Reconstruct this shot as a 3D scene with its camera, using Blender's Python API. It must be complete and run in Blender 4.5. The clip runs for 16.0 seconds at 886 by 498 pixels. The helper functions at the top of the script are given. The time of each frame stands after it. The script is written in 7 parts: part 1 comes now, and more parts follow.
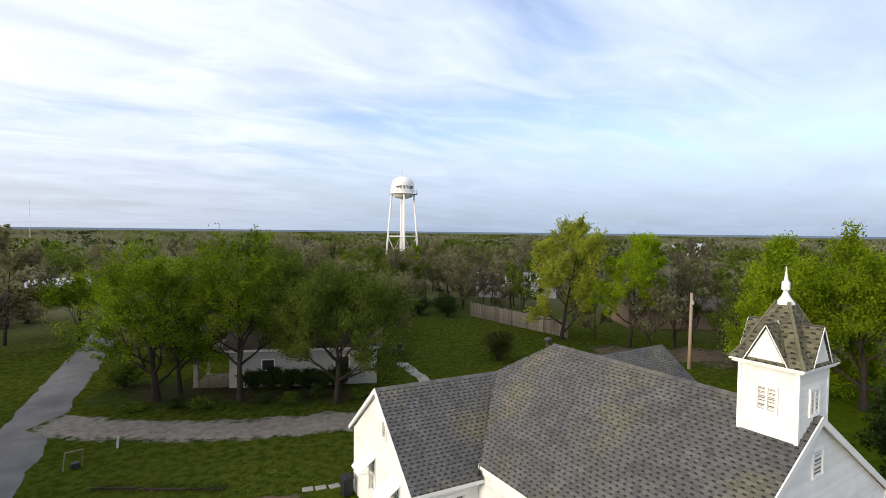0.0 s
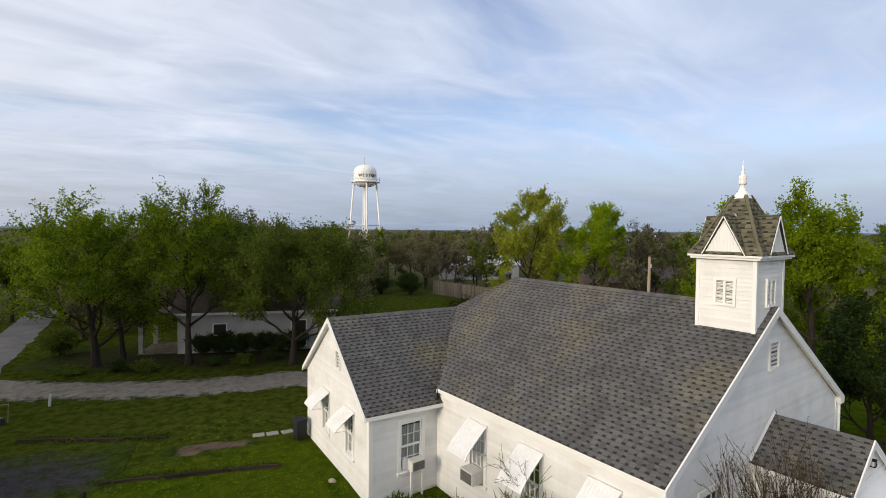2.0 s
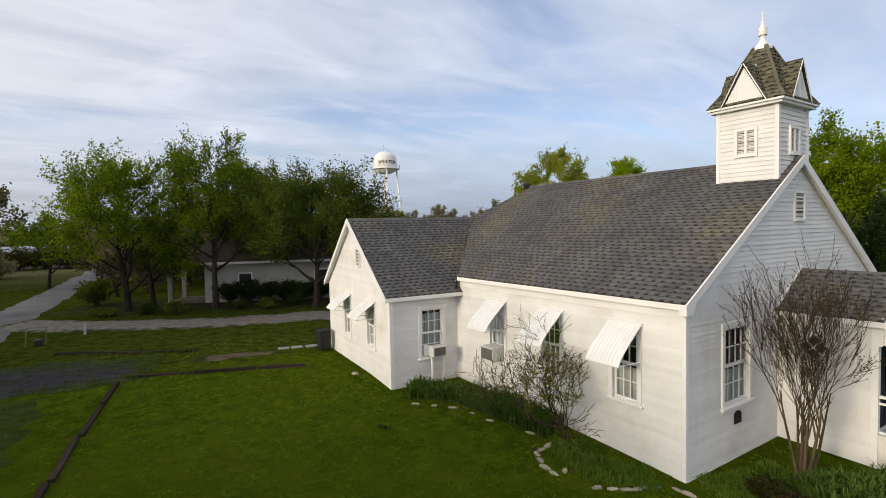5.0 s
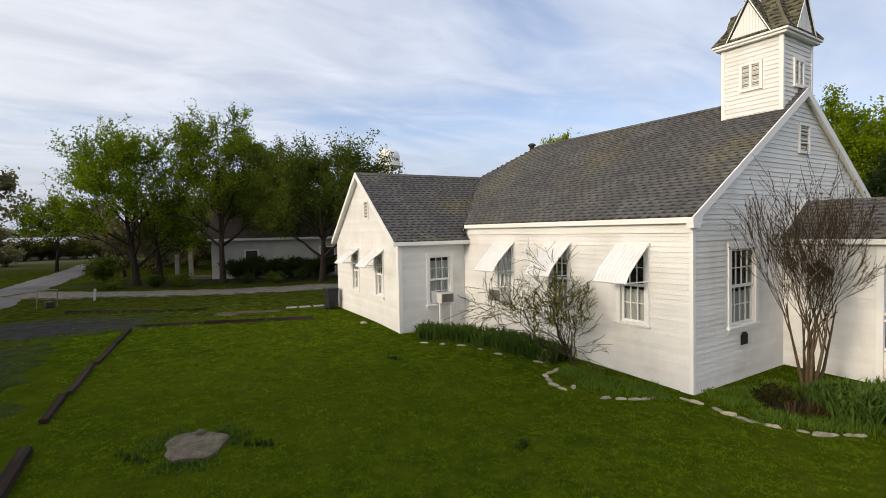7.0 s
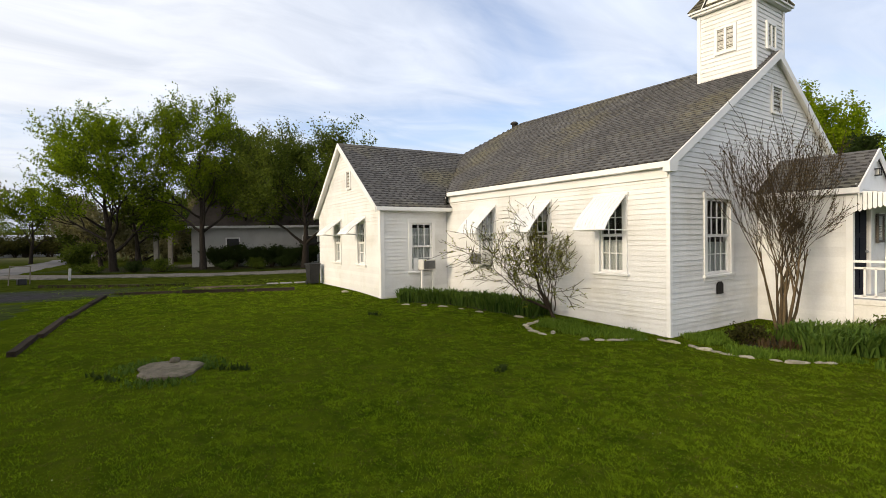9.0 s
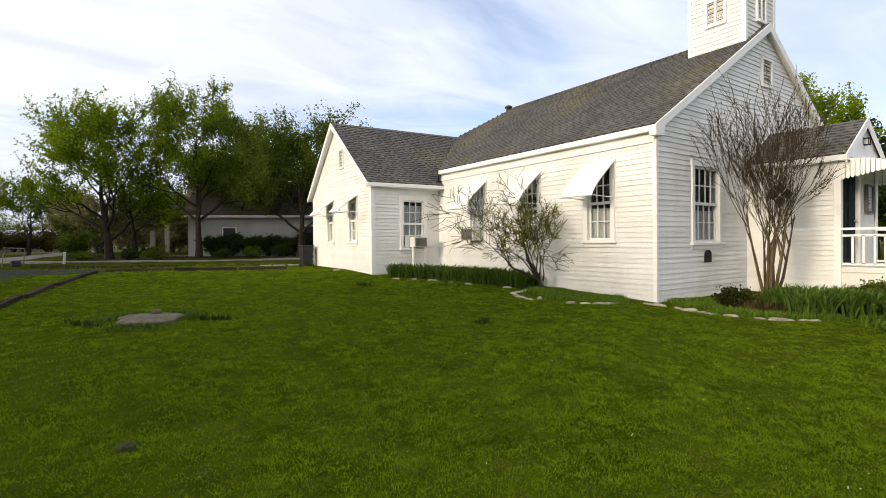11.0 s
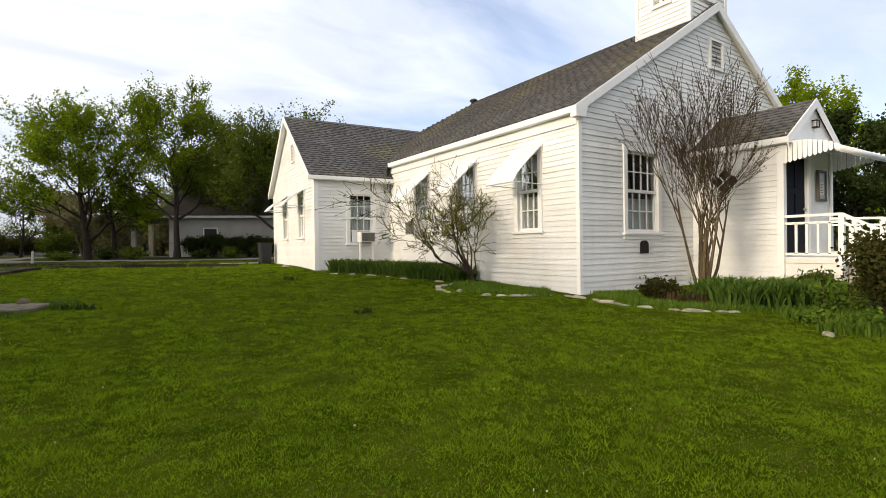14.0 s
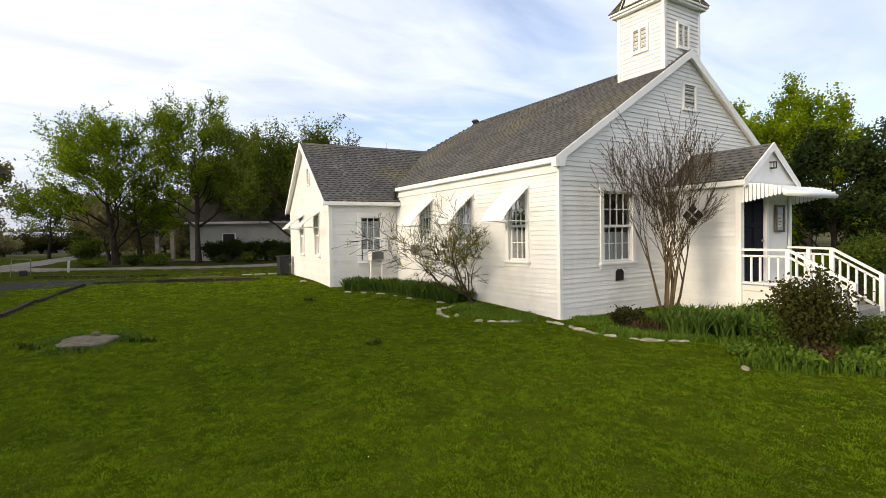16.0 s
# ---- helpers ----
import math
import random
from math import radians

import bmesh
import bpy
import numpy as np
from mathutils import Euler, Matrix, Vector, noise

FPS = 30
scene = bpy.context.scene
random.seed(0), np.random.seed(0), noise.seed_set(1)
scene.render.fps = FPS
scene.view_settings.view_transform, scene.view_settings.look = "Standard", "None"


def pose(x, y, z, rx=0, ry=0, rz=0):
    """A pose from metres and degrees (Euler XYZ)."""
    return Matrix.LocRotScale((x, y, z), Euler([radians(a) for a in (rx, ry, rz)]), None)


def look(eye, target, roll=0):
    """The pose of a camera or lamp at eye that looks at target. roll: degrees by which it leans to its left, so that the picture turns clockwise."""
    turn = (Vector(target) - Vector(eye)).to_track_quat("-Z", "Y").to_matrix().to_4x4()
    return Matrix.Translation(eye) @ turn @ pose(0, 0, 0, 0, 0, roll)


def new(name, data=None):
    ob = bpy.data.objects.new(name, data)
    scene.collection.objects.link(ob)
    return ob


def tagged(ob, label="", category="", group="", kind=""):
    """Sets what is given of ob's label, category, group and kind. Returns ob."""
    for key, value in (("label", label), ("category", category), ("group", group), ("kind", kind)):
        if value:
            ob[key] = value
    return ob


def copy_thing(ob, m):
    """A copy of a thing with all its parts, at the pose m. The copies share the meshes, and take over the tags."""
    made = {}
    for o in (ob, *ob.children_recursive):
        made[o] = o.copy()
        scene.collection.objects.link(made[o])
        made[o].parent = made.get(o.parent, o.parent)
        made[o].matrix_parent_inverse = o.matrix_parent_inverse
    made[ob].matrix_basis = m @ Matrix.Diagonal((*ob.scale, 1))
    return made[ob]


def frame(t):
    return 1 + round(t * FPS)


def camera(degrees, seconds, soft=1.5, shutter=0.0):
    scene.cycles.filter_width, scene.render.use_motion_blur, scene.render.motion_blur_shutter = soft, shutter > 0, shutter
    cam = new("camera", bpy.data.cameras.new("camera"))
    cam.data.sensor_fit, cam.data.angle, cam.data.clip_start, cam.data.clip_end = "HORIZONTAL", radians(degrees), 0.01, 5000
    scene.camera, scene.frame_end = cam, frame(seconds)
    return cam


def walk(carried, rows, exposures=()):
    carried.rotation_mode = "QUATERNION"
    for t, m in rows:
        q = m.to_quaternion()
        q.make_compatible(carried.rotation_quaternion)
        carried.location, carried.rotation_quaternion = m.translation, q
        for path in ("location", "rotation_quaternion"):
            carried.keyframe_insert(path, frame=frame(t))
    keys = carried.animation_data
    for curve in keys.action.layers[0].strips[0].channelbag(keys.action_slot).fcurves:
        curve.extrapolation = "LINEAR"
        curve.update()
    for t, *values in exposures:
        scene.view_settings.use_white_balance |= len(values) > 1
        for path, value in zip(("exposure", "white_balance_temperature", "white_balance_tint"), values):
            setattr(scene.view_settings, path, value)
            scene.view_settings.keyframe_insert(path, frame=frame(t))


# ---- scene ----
cam = camera(82.6, 16.0, soft=0.85)
# seconds, eye x y z, yaw, pitch, roll in degrees
PATH = [
    (0, -9.799, -5.623, 11.174, -31.84, -1.98, 0.67),
    (0.5, -9.648, -5.414, 10.596, -33.25, -1.96, 0.83),
    (1, -9.473, -5.179, 9.875, -35.93, -2.05, 1.25),
    (1.5, -9.353, -5.244, 9.189, -35.71, -2.15, 0.81),
    (2, -9.236, -5.294, 8.534, -35.88, -2.14, 0.47),
    (2.5, -9.246, -5.463, 7.918, -34.53, -2.22, -0.21),
    (3, -9.292, -5.611, 7.342, -31.94, -2.02, -0.91),
    (3.5, -9.191, -5.560, 6.782, -32.00, -2.12, -1.16),
    (4, -9.198, -5.514, 6.144, -32.89, -2.52, -1.28),
    (6.5, -9.333, -5.593, 3.936, -33.49, -2.39, -1.13),
    (7, -9.512, -5.628, 3.424, -33.05, -2.12, -1.21),
    (7.5, -9.415, -5.641, 2.917, -33.61, -1.83, -0.94),
    (8, -9.463, -5.672, 2.635, -33.81, -1.67, -0.92),
    (8.5, -9.341, -5.725, 2.381, -34.83, -1.55, -0.82),
    (9, -9.500, -5.711, 2.108, -34.81, -1.13, -0.89),
    (11.5, -9.047, -5.993, 1.186, -34.72, -0.81, -0.57),
    (12, -8.666, -6.147, 1.100, -34.61, -0.78, -0.66),
    (12.5, -8.323, -6.283, 1.094, -33.85, -0.68, -0.88),
    (13, -7.981, -6.363, 1.009, -33.78, -0.57, -0.80),
    (13.5, -7.701, -6.448, 1.028, -33.17, -0.56, -0.85),
    (14, -7.367, -6.509, 1.005, -33.36, -0.31, -0.77),
    (14.5, -7.468, -6.815, 1.056, -32.64, -0.76, -0.89),
    (15, -7.592, -7.155, 1.272, -32.34, -0.88, -0.96),
    (15.5, -7.683, -7.469, 1.722, -32.87, -0.99, -0.97),
    (16, -7.980, -7.913, 1.932, -32.21, -1.48, -1.07),
]


def camera_pose(x, y, z, yaw, pitch, roll):
    """Heading from +y to the left, then pitch, then a lean to the left."""
    return Matrix.Translation((x, y, z)) @ Euler((radians(90 + pitch), 0, radians(yaw)), "XYZ").to_matrix().to_4x4() @ pose(0, 0, 0, 0, 0, roll)


EXPOSURES = [(0.0, 0.02, 6350, 11), (0.5, -0.13, 6350, 11.5), (1.5, -0.28, 6400, 12), (2.5, -0.40, 6450, 12), (6.5, -0.33, 6600, 12), (8.0, -0.17, 6700, 11.5), (9.2, -0.03, 6800, 11), (11.3, 0.08, 6800, 11), (16.0, 0.09, 6800, 11)]
walk(cam, [(t, camera_pose(*row)) for t, *row in PATH], EXPOSURES)

# ---- sky and sun: a hazy evening sun low in the west (-x), thin streaked cloud ----
SUN_ELEV, SUN_AZ = 14.0, 184.0          # degrees; azimuth of the direction towards the sun, from +x to +y
sun_dir = Vector((math.cos(radians(SUN_ELEV)) * math.cos(radians(SUN_AZ)), math.cos(radians(SUN_ELEV)) * math.sin(radians(SUN_AZ)), math.sin(radians(SUN_ELEV))))
sun = new("sun", bpy.data.lights.new("sun", "SUN"))
sun.data.energy, sun.data.angle, sun.data.color = 3.15, radians(14.0), (1.0, 0.86, 0.64)
sun.matrix_world = look(sun_dir * 200, (0, 0, 0))

world = bpy.data.worlds.new("sky")
scene.world = world
world.use_nodes = True


class Nodes:
    """A thin wrapper to write node trees in few lines."""

    def __init__(self, tree):
        self.tree = tree
        tree.nodes.clear()

    def add(self, kind, inputs=None, **props):
        n = self.tree.nodes.new(kind)
        for k, v in props.items():
            setattr(n, k, v)
        for k, v in (inputs or {}).items():
            if isinstance(v, bpy.types.NodeSocket):
                self.tree.links.new(v, n.inputs[k])
            else:
                n.inputs[k].default_value = v
        return n

    def math(self, op, a, b=0.0, c=0.0, clamp=False):
        return self.add("ShaderNodeMath", {0: a, 1: b, 2: c}, operation=op, use_clamp=clamp).outputs[0]

    def ramp(self, fac, *stops):
        n = self.add("ShaderNodeValToRGB", {0: fac})
        el = n.color_ramp.elements
        while len(el) < len(stops):
            el.new(0.5)
        for e, (p, c) in zip(el, stops):
            e.position, e.color = p, (c, c, c, 1) if isinstance(c, (int, float)) else (*c, 1)
        return n.outputs[0]

    def mix(self, fac, a, b, mode="MIX"):
        n = self.add("ShaderNodeMix", data_type="RGBA", blend_type=mode)
        for k, v in ((0, fac), (6, a), (7, b)):
            if isinstance(v, bpy.types.NodeSocket):
                self.tree.links.new(v, n.inputs[k])
            else:
                n.inputs[k].default_value = (*v, 1) if isinstance(v, tuple) and len(v) == 3 else v
        return n.outputs[2]

    def noise(self, vector, scale, detail=4.0, rough=0.55, distort=0.0):
        return self.add("ShaderNodeTexNoise", {"Vector": vector, "Scale": scale, "Detail": detail, "Roughness": rough, "Distortion": distort}).outputs[0]


def build_sky():
    n = Nodes(world.node_tree)
    co = n.add("ShaderNodeTexCoord").outputs["Generated"]
    sky = n.add("ShaderNodeTexSky", sky_type="NISHITA", sun_disc=False, sun_elevation=radians(SUN_ELEV + 14), sun_rotation=radians(90 - SUN_AZ), dust_density=2.0, ozone_density=2.0)
    blue = n.mix(1.0, sky.outputs[0], (0.235, 0.225, 0.235), "MULTIPLY")
    xyz = n.add("ShaderNodeSeparateXYZ", {0: co})
    up = xyz.outputs[2]
    # cloud sheet: the direction met with a flat layer overhead
    lift = n.math("ADD", n.math("MAXIMUM", up, 0.0), 0.13)
    u, v = n.math("DIVIDE", xyz.outputs[0], lift), n.math("DIVIDE", xyz.outputs[1], lift)
    flat = n.add("ShaderNodeCombineXYZ", {0: u, 1: v, 2: 0.0}).outputs[0]
    streak = n.add("ShaderNodeMapping", {"Vector": flat, "Rotation": (0, 0, radians(28)), "Scale": (0.6, 1.1, 1), "Location": (3.1, 1.7, 0)}).outputs[0]
    big = n.noise(streak, 0.8, 5.0, 0.52, 0.9)
    fine = n.noise(streak, 2.2, 6.0, 0.55, 0.9)
    cover = n.math("ADD", n.math("MULTIPLY", big, 0.66), n.math("MULTIPLY", fine, 0.34))
    toward = n.add("ShaderNodeVectorMath", {0: co, 1: tuple(sun_dir)}, operation="DOT_PRODUCT").outputs["Value"]
    side = n.math("MULTIPLY_ADD", toward, 0.07, 0.02)
    amount = n.ramp(n.math("ADD", cover, side), (0.33, 0.18), (0.47, 0.72), (0.62, 1.0))
    bright = n.ramp(n.math("MULTIPLY_ADD", toward, 0.5, 0.5), (0.2, (0.80, 0.90, 1.08)), (0.55, (0.98, 1.04, 1.14)), (0.85, (1.44, 1.41, 1.36)))
    lumps = n.ramp(fine, (0.32, 0.90), (0.68, 1.10))
    cloud = n.mix(1.0, bright, lumps, "MULTIPLY")
    col = n.mix(amount, blue, cloud)
    # haze low over the horizon
    low = n.ramp(up, (0.0, 1.0), (0.05, 0.75), (0.16, 0.0))
    haze = n.ramp(n.math("MULTIPLY_ADD", toward, 0.5, 0.5), (0.2, (0.42, 0.52, 0.68)), (0.8, (0.74, 0.76, 0.82)))
    col = n.mix(n.math("MULTIPLY", low, 0.85), col, haze)
    bg = n.add("ShaderNodeBackground", {0: col, 1: 1.0})
    n.add("ShaderNodeOutputWorld", {0: bg.outputs[0]})


build_sky()


# ---- materials ----
def surface(name, dark, light, scale=2.0, fine=40.0, rough=0.8, bump=0.15, metal=0.0, island=0.0, random_tint=0.0, spec=0.3, stain=None, stain_scale=0.7, stain_amount=0.4, stretch=(1, 1, 1)):
    """A plain procedural surface: two colours mixed by broad and fine noise, stains, relief and a tint for each piece."""
    m = bpy.data.materials.new(name)
    m.use_nodes = True
    n = Nodes(m.node_tree)
    co = n.add("ShaderNodeMapping", {"Vector": n.add("ShaderNodeTexCoord").outputs["Object"], "Scale": stretch}).outputs[0]
    broad, grain = n.noise(co, scale, 5.0), n.noise(co, fine, 4.0, 0.6)
    fac = n.ramp(n.math("ADD", n.math("MULTIPLY", broad, 0.6), n.math("MULTIPLY", grain, 0.4)), (0.34, 0.0), (0.66, 1.0))
    col = n.mix(fac, dark, light)
    if stain:
        col = n.mix(n.math("MULTIPLY", n.ramp(n.noise(co, stain_scale, 6.0, 0.65), (0.5, 0.0), (0.68, 1.0)), stain_amount), col, stain)
    if island or random_tint:
        r = n.add("ShaderNodeNewGeometry").outputs["Random Per Island"] if island else n.add("ShaderNodeObjectInfo").outputs["Random"]
        a = island or random_tint
        v = n.math("MULTIPLY_ADD", r, 2 * a, 1 - a)
        col = n.mix(1.0, col, n.add("ShaderNodeCombineColor", {0: v, 1: v, 2: v}).outputs[0], "MULTIPLY")
    normal = n.add("ShaderNodeBump", {"Height": grain, "Strength": bump, "Distance": 0.02}).outputs[0]
    b = n.add("ShaderNodeBsdfPrincipled", {"Base Color": col, "Roughness": rough, "Metallic": metal, "Normal": normal, "Specular IOR Level": spec})
    n.add("ShaderNodeOutputMaterial", {0: b.outputs[0]})
    return m


def leaf_material(name, dark, light, through_light=0.5, patch=0.55, single=0.55):
    m = bpy.data.materials.new(name)
    m.use_nodes = True
    n = Nodes(m.node_tree)
    r = n.add("ShaderNodeNewGeometry").outputs["Random Per Island"]
    co = n.add("ShaderNodeTexCoord").outputs["Object"]
    fac = n.math("ADD", n.math("MULTIPLY", r, single), n.math("MULTIPLY", n.ramp(n.noise(co, patch, 4.0), (0.35, 0.0), (0.65, 1.0)), 1 - single))
    tint = n.math("MULTIPLY_ADD", n.add("ShaderNodeObjectInfo").outputs["Random"], 0.3, 0.85)
    col = n.mix(1.0, n.mix(fac, dark, light), n.add("ShaderNodeCombineColor", {0: tint, 1: tint, 2: tint}).outputs[0], "MULTIPLY")
    face = n.add("ShaderNodeBsdfPrincipled", {"Base Color": col, "Roughness": 0.7, "Specular IOR Level": 0.05})
    back = n.add("ShaderNodeBsdfTranslucent", {"Color": n.mix(1.0, col, (1.5, 1.5, 0.7), "MULTIPLY")})
    n.add("ShaderNodeOutputMaterial", {0: n.add("ShaderNodeMixShader", {0: through_light, 1: face.outputs[0], 2: back.outputs[0]}).outputs[0]})
    return m


def glass_material(name):
    m = bpy.data.materials.new(name)
    m.use_nodes = True
    n = Nodes(m.node_tree)
    co = n.add("ShaderNodeTexCoord").outputs["Object"]
    wavy = n.add("ShaderNodeBump", {"Height": n.noise(co, 2.5, 2.0), "Strength": 0.08, "Distance": 0.05}).outputs[0]
    shine = n.add("ShaderNodeBsdfGlossy", {"Color": (0.9, 0.92, 0.95, 1), "Roughness": 0.03, "Normal": wavy})
    clear = n.add("ShaderNodeBsdfTransparent", {"Color": (0.80, 0.84, 0.84, 1)})
    f = n.math("MULTIPLY_ADD", n.add("ShaderNodeFresnel", {"IOR": 1.5, "Normal": wavy}).outputs[0], 0.44, 0.010)
    n.add("ShaderNodeOutputMaterial", {0: n.add("ShaderNodeMixShader", {0: f, 1: clear.outputs[0], 2: shine.outputs[0]}).outputs[0]})
    return m


def lawn_material(name):
    """Mown spring grass with yellowish, brown and dark patches, turning to fields far away."""
    m = bpy.data.materials.new(name)
    m.use_nodes = True
    n = Nodes(m.node_tree)
    co = n.add("ShaderNodeTexCoord").outputs["Object"]
    big, mid, small, grain = n.noise(co, 0.12, 4.0), n.noise(co, 2.3, 6.0, 0.65), n.noise(co, 7.0, 5.0, 0.65), n.noise(co, 60.0, 4.0, 0.7)
    tuft = n.noise(co, 17.0, 5.0, 0.7)
    col = n.mix(n.ramp(n.math("ADD", n.math("MULTIPLY", mid, 0.6), n.math("MULTIPLY", tuft, 0.4)), (0.42, 0.0), (0.58, 1.0)), (0.031, 0.056, 0.003), (0.078, 0.108, 0.006))
    col = n.mix(n.math("MULTIPLY", n.ramp(big, (0.42, 0.0), (0.62, 1.0)), 0.5), col, (0.072, 0.094, 0.006))
    col = n.mix(n.math("MULTIPLY", n.ramp(small, (0.54, 0.0), (0.66, 1.0)), 0.26), col, (0.080, 0.072, 0.022))
    col = n.mix(n.math("MULTIPLY", n.ramp(grain, (0.40, 1.0), (0.54, 0.0)), 0.40), col, (0.020, 0.040, 0.002))
    blotch = n.math("MULTIPLY", n.ramp(n.noise(co, 0.6, 7.0, 0.75), (0.60, 0.0), (0.74, 1.0)), 0.34)
    col = n.mix(blotch, col, (0.055, 0.044, 0.020))
    # thin worn grass in the yard behind the timbers, coloured darker for tree shade
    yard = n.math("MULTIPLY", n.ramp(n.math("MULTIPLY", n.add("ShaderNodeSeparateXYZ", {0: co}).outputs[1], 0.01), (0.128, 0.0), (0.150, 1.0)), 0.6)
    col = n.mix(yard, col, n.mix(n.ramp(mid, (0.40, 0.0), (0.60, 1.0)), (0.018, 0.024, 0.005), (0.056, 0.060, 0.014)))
    # beyond the lawns: fields and scrub in large dull patches, greyed for haze
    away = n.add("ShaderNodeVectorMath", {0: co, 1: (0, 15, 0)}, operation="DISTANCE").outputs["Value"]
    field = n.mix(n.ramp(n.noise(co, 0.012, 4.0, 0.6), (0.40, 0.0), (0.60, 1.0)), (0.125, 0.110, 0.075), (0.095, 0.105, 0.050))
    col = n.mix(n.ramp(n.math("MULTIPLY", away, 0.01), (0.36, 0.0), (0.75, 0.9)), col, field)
    hgt = n.math("ADD", n.math("MULTIPLY", small, 0.6), n.math("MULTIPLY", grain, 0.5))
    normal = n.add("ShaderNodeBump", {"Height": hgt, "Strength": 0.9, "Distance": 0.08}).outputs[0]
    b = n.add("ShaderNodeBsdfPrincipled", {"Base Color": col, "Roughness": 0.95, "Normal": normal, "Specular IOR Level": 0.0})
    n.add("ShaderNodeOutputMaterial", {0: b.outputs[0]})
    return m


def patchy(name, dark, light, cover, reach):
    """Gravel or worn tar with the lawn growing through it in patches."""
    m = bpy.data.materials.new(name)
    m.use_nodes = True
    n = Nodes(m.node_tree)
    co = n.add("ShaderNodeTexCoord").outputs["Object"]
    broad, mid, stone, grain = n.noise(co, 0.45, 5.0, 0.6), n.noise(co, 2.2, 5.0, 0.65), n.noise(co, 14.0, 4.0, 0.7), n.noise(co, 55.0, 3.0, 0.7)
    col = n.mix(n.ramp(n.math("ADD", n.math("MULTIPLY", stone, 0.5), n.math("MULTIPLY", mid, 0.5)), (0.36, 0.0), (0.64, 1.0)), dark, light)
    col = n.mix(n.ramp(grain, (0.30, 0.45), (0.55, 0.0)), col, (0.03, 0.03, 0.03))
    # grass darker than the lawn, lowered for the shade over the parking strip
    grass = n.mix(n.ramp(mid, (0.35, 0.0), (0.65, 1.0)), (0.014, 0.025, 0.002), (0.040, 0.055, 0.005))
    rim = n.add("ShaderNodeAttribute", attribute_name="rim").outputs["Fac"]
    amount = n.math("ADD", n.math("ADD", n.math("MULTIPLY", broad, 0.55), n.math("MULTIPLY", mid, 0.45)), n.math("MULTIPLY_ADD", rim, 0.26, -0.24))
    col = n.mix(n.ramp(amount, (cover - reach, 1.0), (cover + reach, 0.0)), col, grass)
    normal = n.add("ShaderNodeBump", {"Height": stone, "Strength": 0.6, "Distance": 0.04}).outputs[0]
    b = n.add("ShaderNodeBsdfPrincipled", {"Base Color": col, "Roughness": 0.95, "Normal": normal, "Specular IOR Level": 0.05})
    n.add("ShaderNodeOutputMaterial", {0: b.outputs[0]})
    return m


WHITE = surface("white_paint", (0.66, 0.66, 0.655), (0.76, 0.76, 0.755), 1.2, 25, 0.6, 0.10, random_tint=0.045, stain=(0.47, 0.44, 0.36), stain_scale=0.9, stain_amount=0.32)
TRIM = surface("white_trim_paint", (0.74, 0.74, 0.735), (0.81, 0.81, 0.805), 1.5, 30, 0.5, 0.05, stain=(0.6, 0.57, 0.5), stain_amount=0.15)
FOUND = surface("painted_foundation", (0.60, 0.58, 0.54), (0.75, 0.74, 0.70), 2, 20, 0.85, 0.3, stain=(0.3, 0.26, 0.18), stain_amount=0.5)
METAL_WHITE = surface("white_enamelled_metal", (0.72, 0.73, 0.73), (0.80, 0.80, 0.80), 1.5, 12, 0.45, 0.03, spec=0.4, stain=(0.52, 0.49, 0.42), stain_scale=1.2, stain_amount=0.3)
SHINGLE = surface("grey_brown_shingle", (0.070, 0.069, 0.071), (0.126, 0.124, 0.122), 1.1, 90, 0.95, 0.5, island=0.2, stain=(0.158, 0.144, 0.088), stain_scale=0.5, stain_amount=0.62)
SHINGLE_ONE = surface("grey_brown_shingle_tab", (0.070, 0.069, 0.071), (0.126, 0.124, 0.122), 1.1, 90, 0.95, 0.5, random_tint=0.2, stain=(0.158, 0.144, 0.088), stain_scale=0.5, stain_amount=0.62)
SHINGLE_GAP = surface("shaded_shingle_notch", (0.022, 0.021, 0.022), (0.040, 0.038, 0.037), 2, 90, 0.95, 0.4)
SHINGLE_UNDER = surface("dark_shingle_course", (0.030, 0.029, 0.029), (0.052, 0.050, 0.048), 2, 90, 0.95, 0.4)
MOSS_SHINGLE = surface("olive_weathered_shingle", (0.085, 0.080, 0.050), (0.150, 0.140, 0.095), 1.5, 90, 0.95, 0.5, island=0.3)
FLASH = surface("galvanised_flashing", (0.32, 0.33, 0.34), (0.48, 0.49, 0.50), 3, 30, 0.5, 0.1, metal=0.6)
DARK_METAL = surface("dark_roof_vent_metal", (0.035, 0.032, 0.030), (0.08, 0.075, 0.07), 4, 40, 0.6, 0.2, metal=0.3)
GLASS = glass_material("window_glass")
CURTAIN = surface("white_cotton_curtain", (0.40, 0.40, 0.39), (0.66, 0.66, 0.65), 2.0, 8, 0.9, 0.2, stretch=(6, 6, 0.3))
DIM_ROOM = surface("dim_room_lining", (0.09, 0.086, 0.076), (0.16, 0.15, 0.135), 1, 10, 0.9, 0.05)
NAVY = surface("navy_door_paint", (0.004, 0.005, 0.011), (0.007, 0.008, 0.018), 2, 30, 0.6, 0.05, spec=0.08)
BLACK_IRON = surface("black_iron", (0.008, 0.008, 0.008), (0.02, 0.02, 0.02), 6, 40, 0.6, 0.2, spec=0.12)
CONCRETE = surface("weathered_concrete", (0.20, 0.19, 0.17), (0.36, 0.34, 0.31), 2.5, 40, 0.9, 0.4, stain=(0.12, 0.12, 0.08), stain_amount=0.5)
COVER = surface("mossy_dark_concrete", (0.070, 0.058, 0.040), (0.185, 0.160, 0.118), 5, 30, 0.95, 0.8, stain=(0.040, 0.042, 0.014), stain_scale=3.0, stain_amount=0.85)
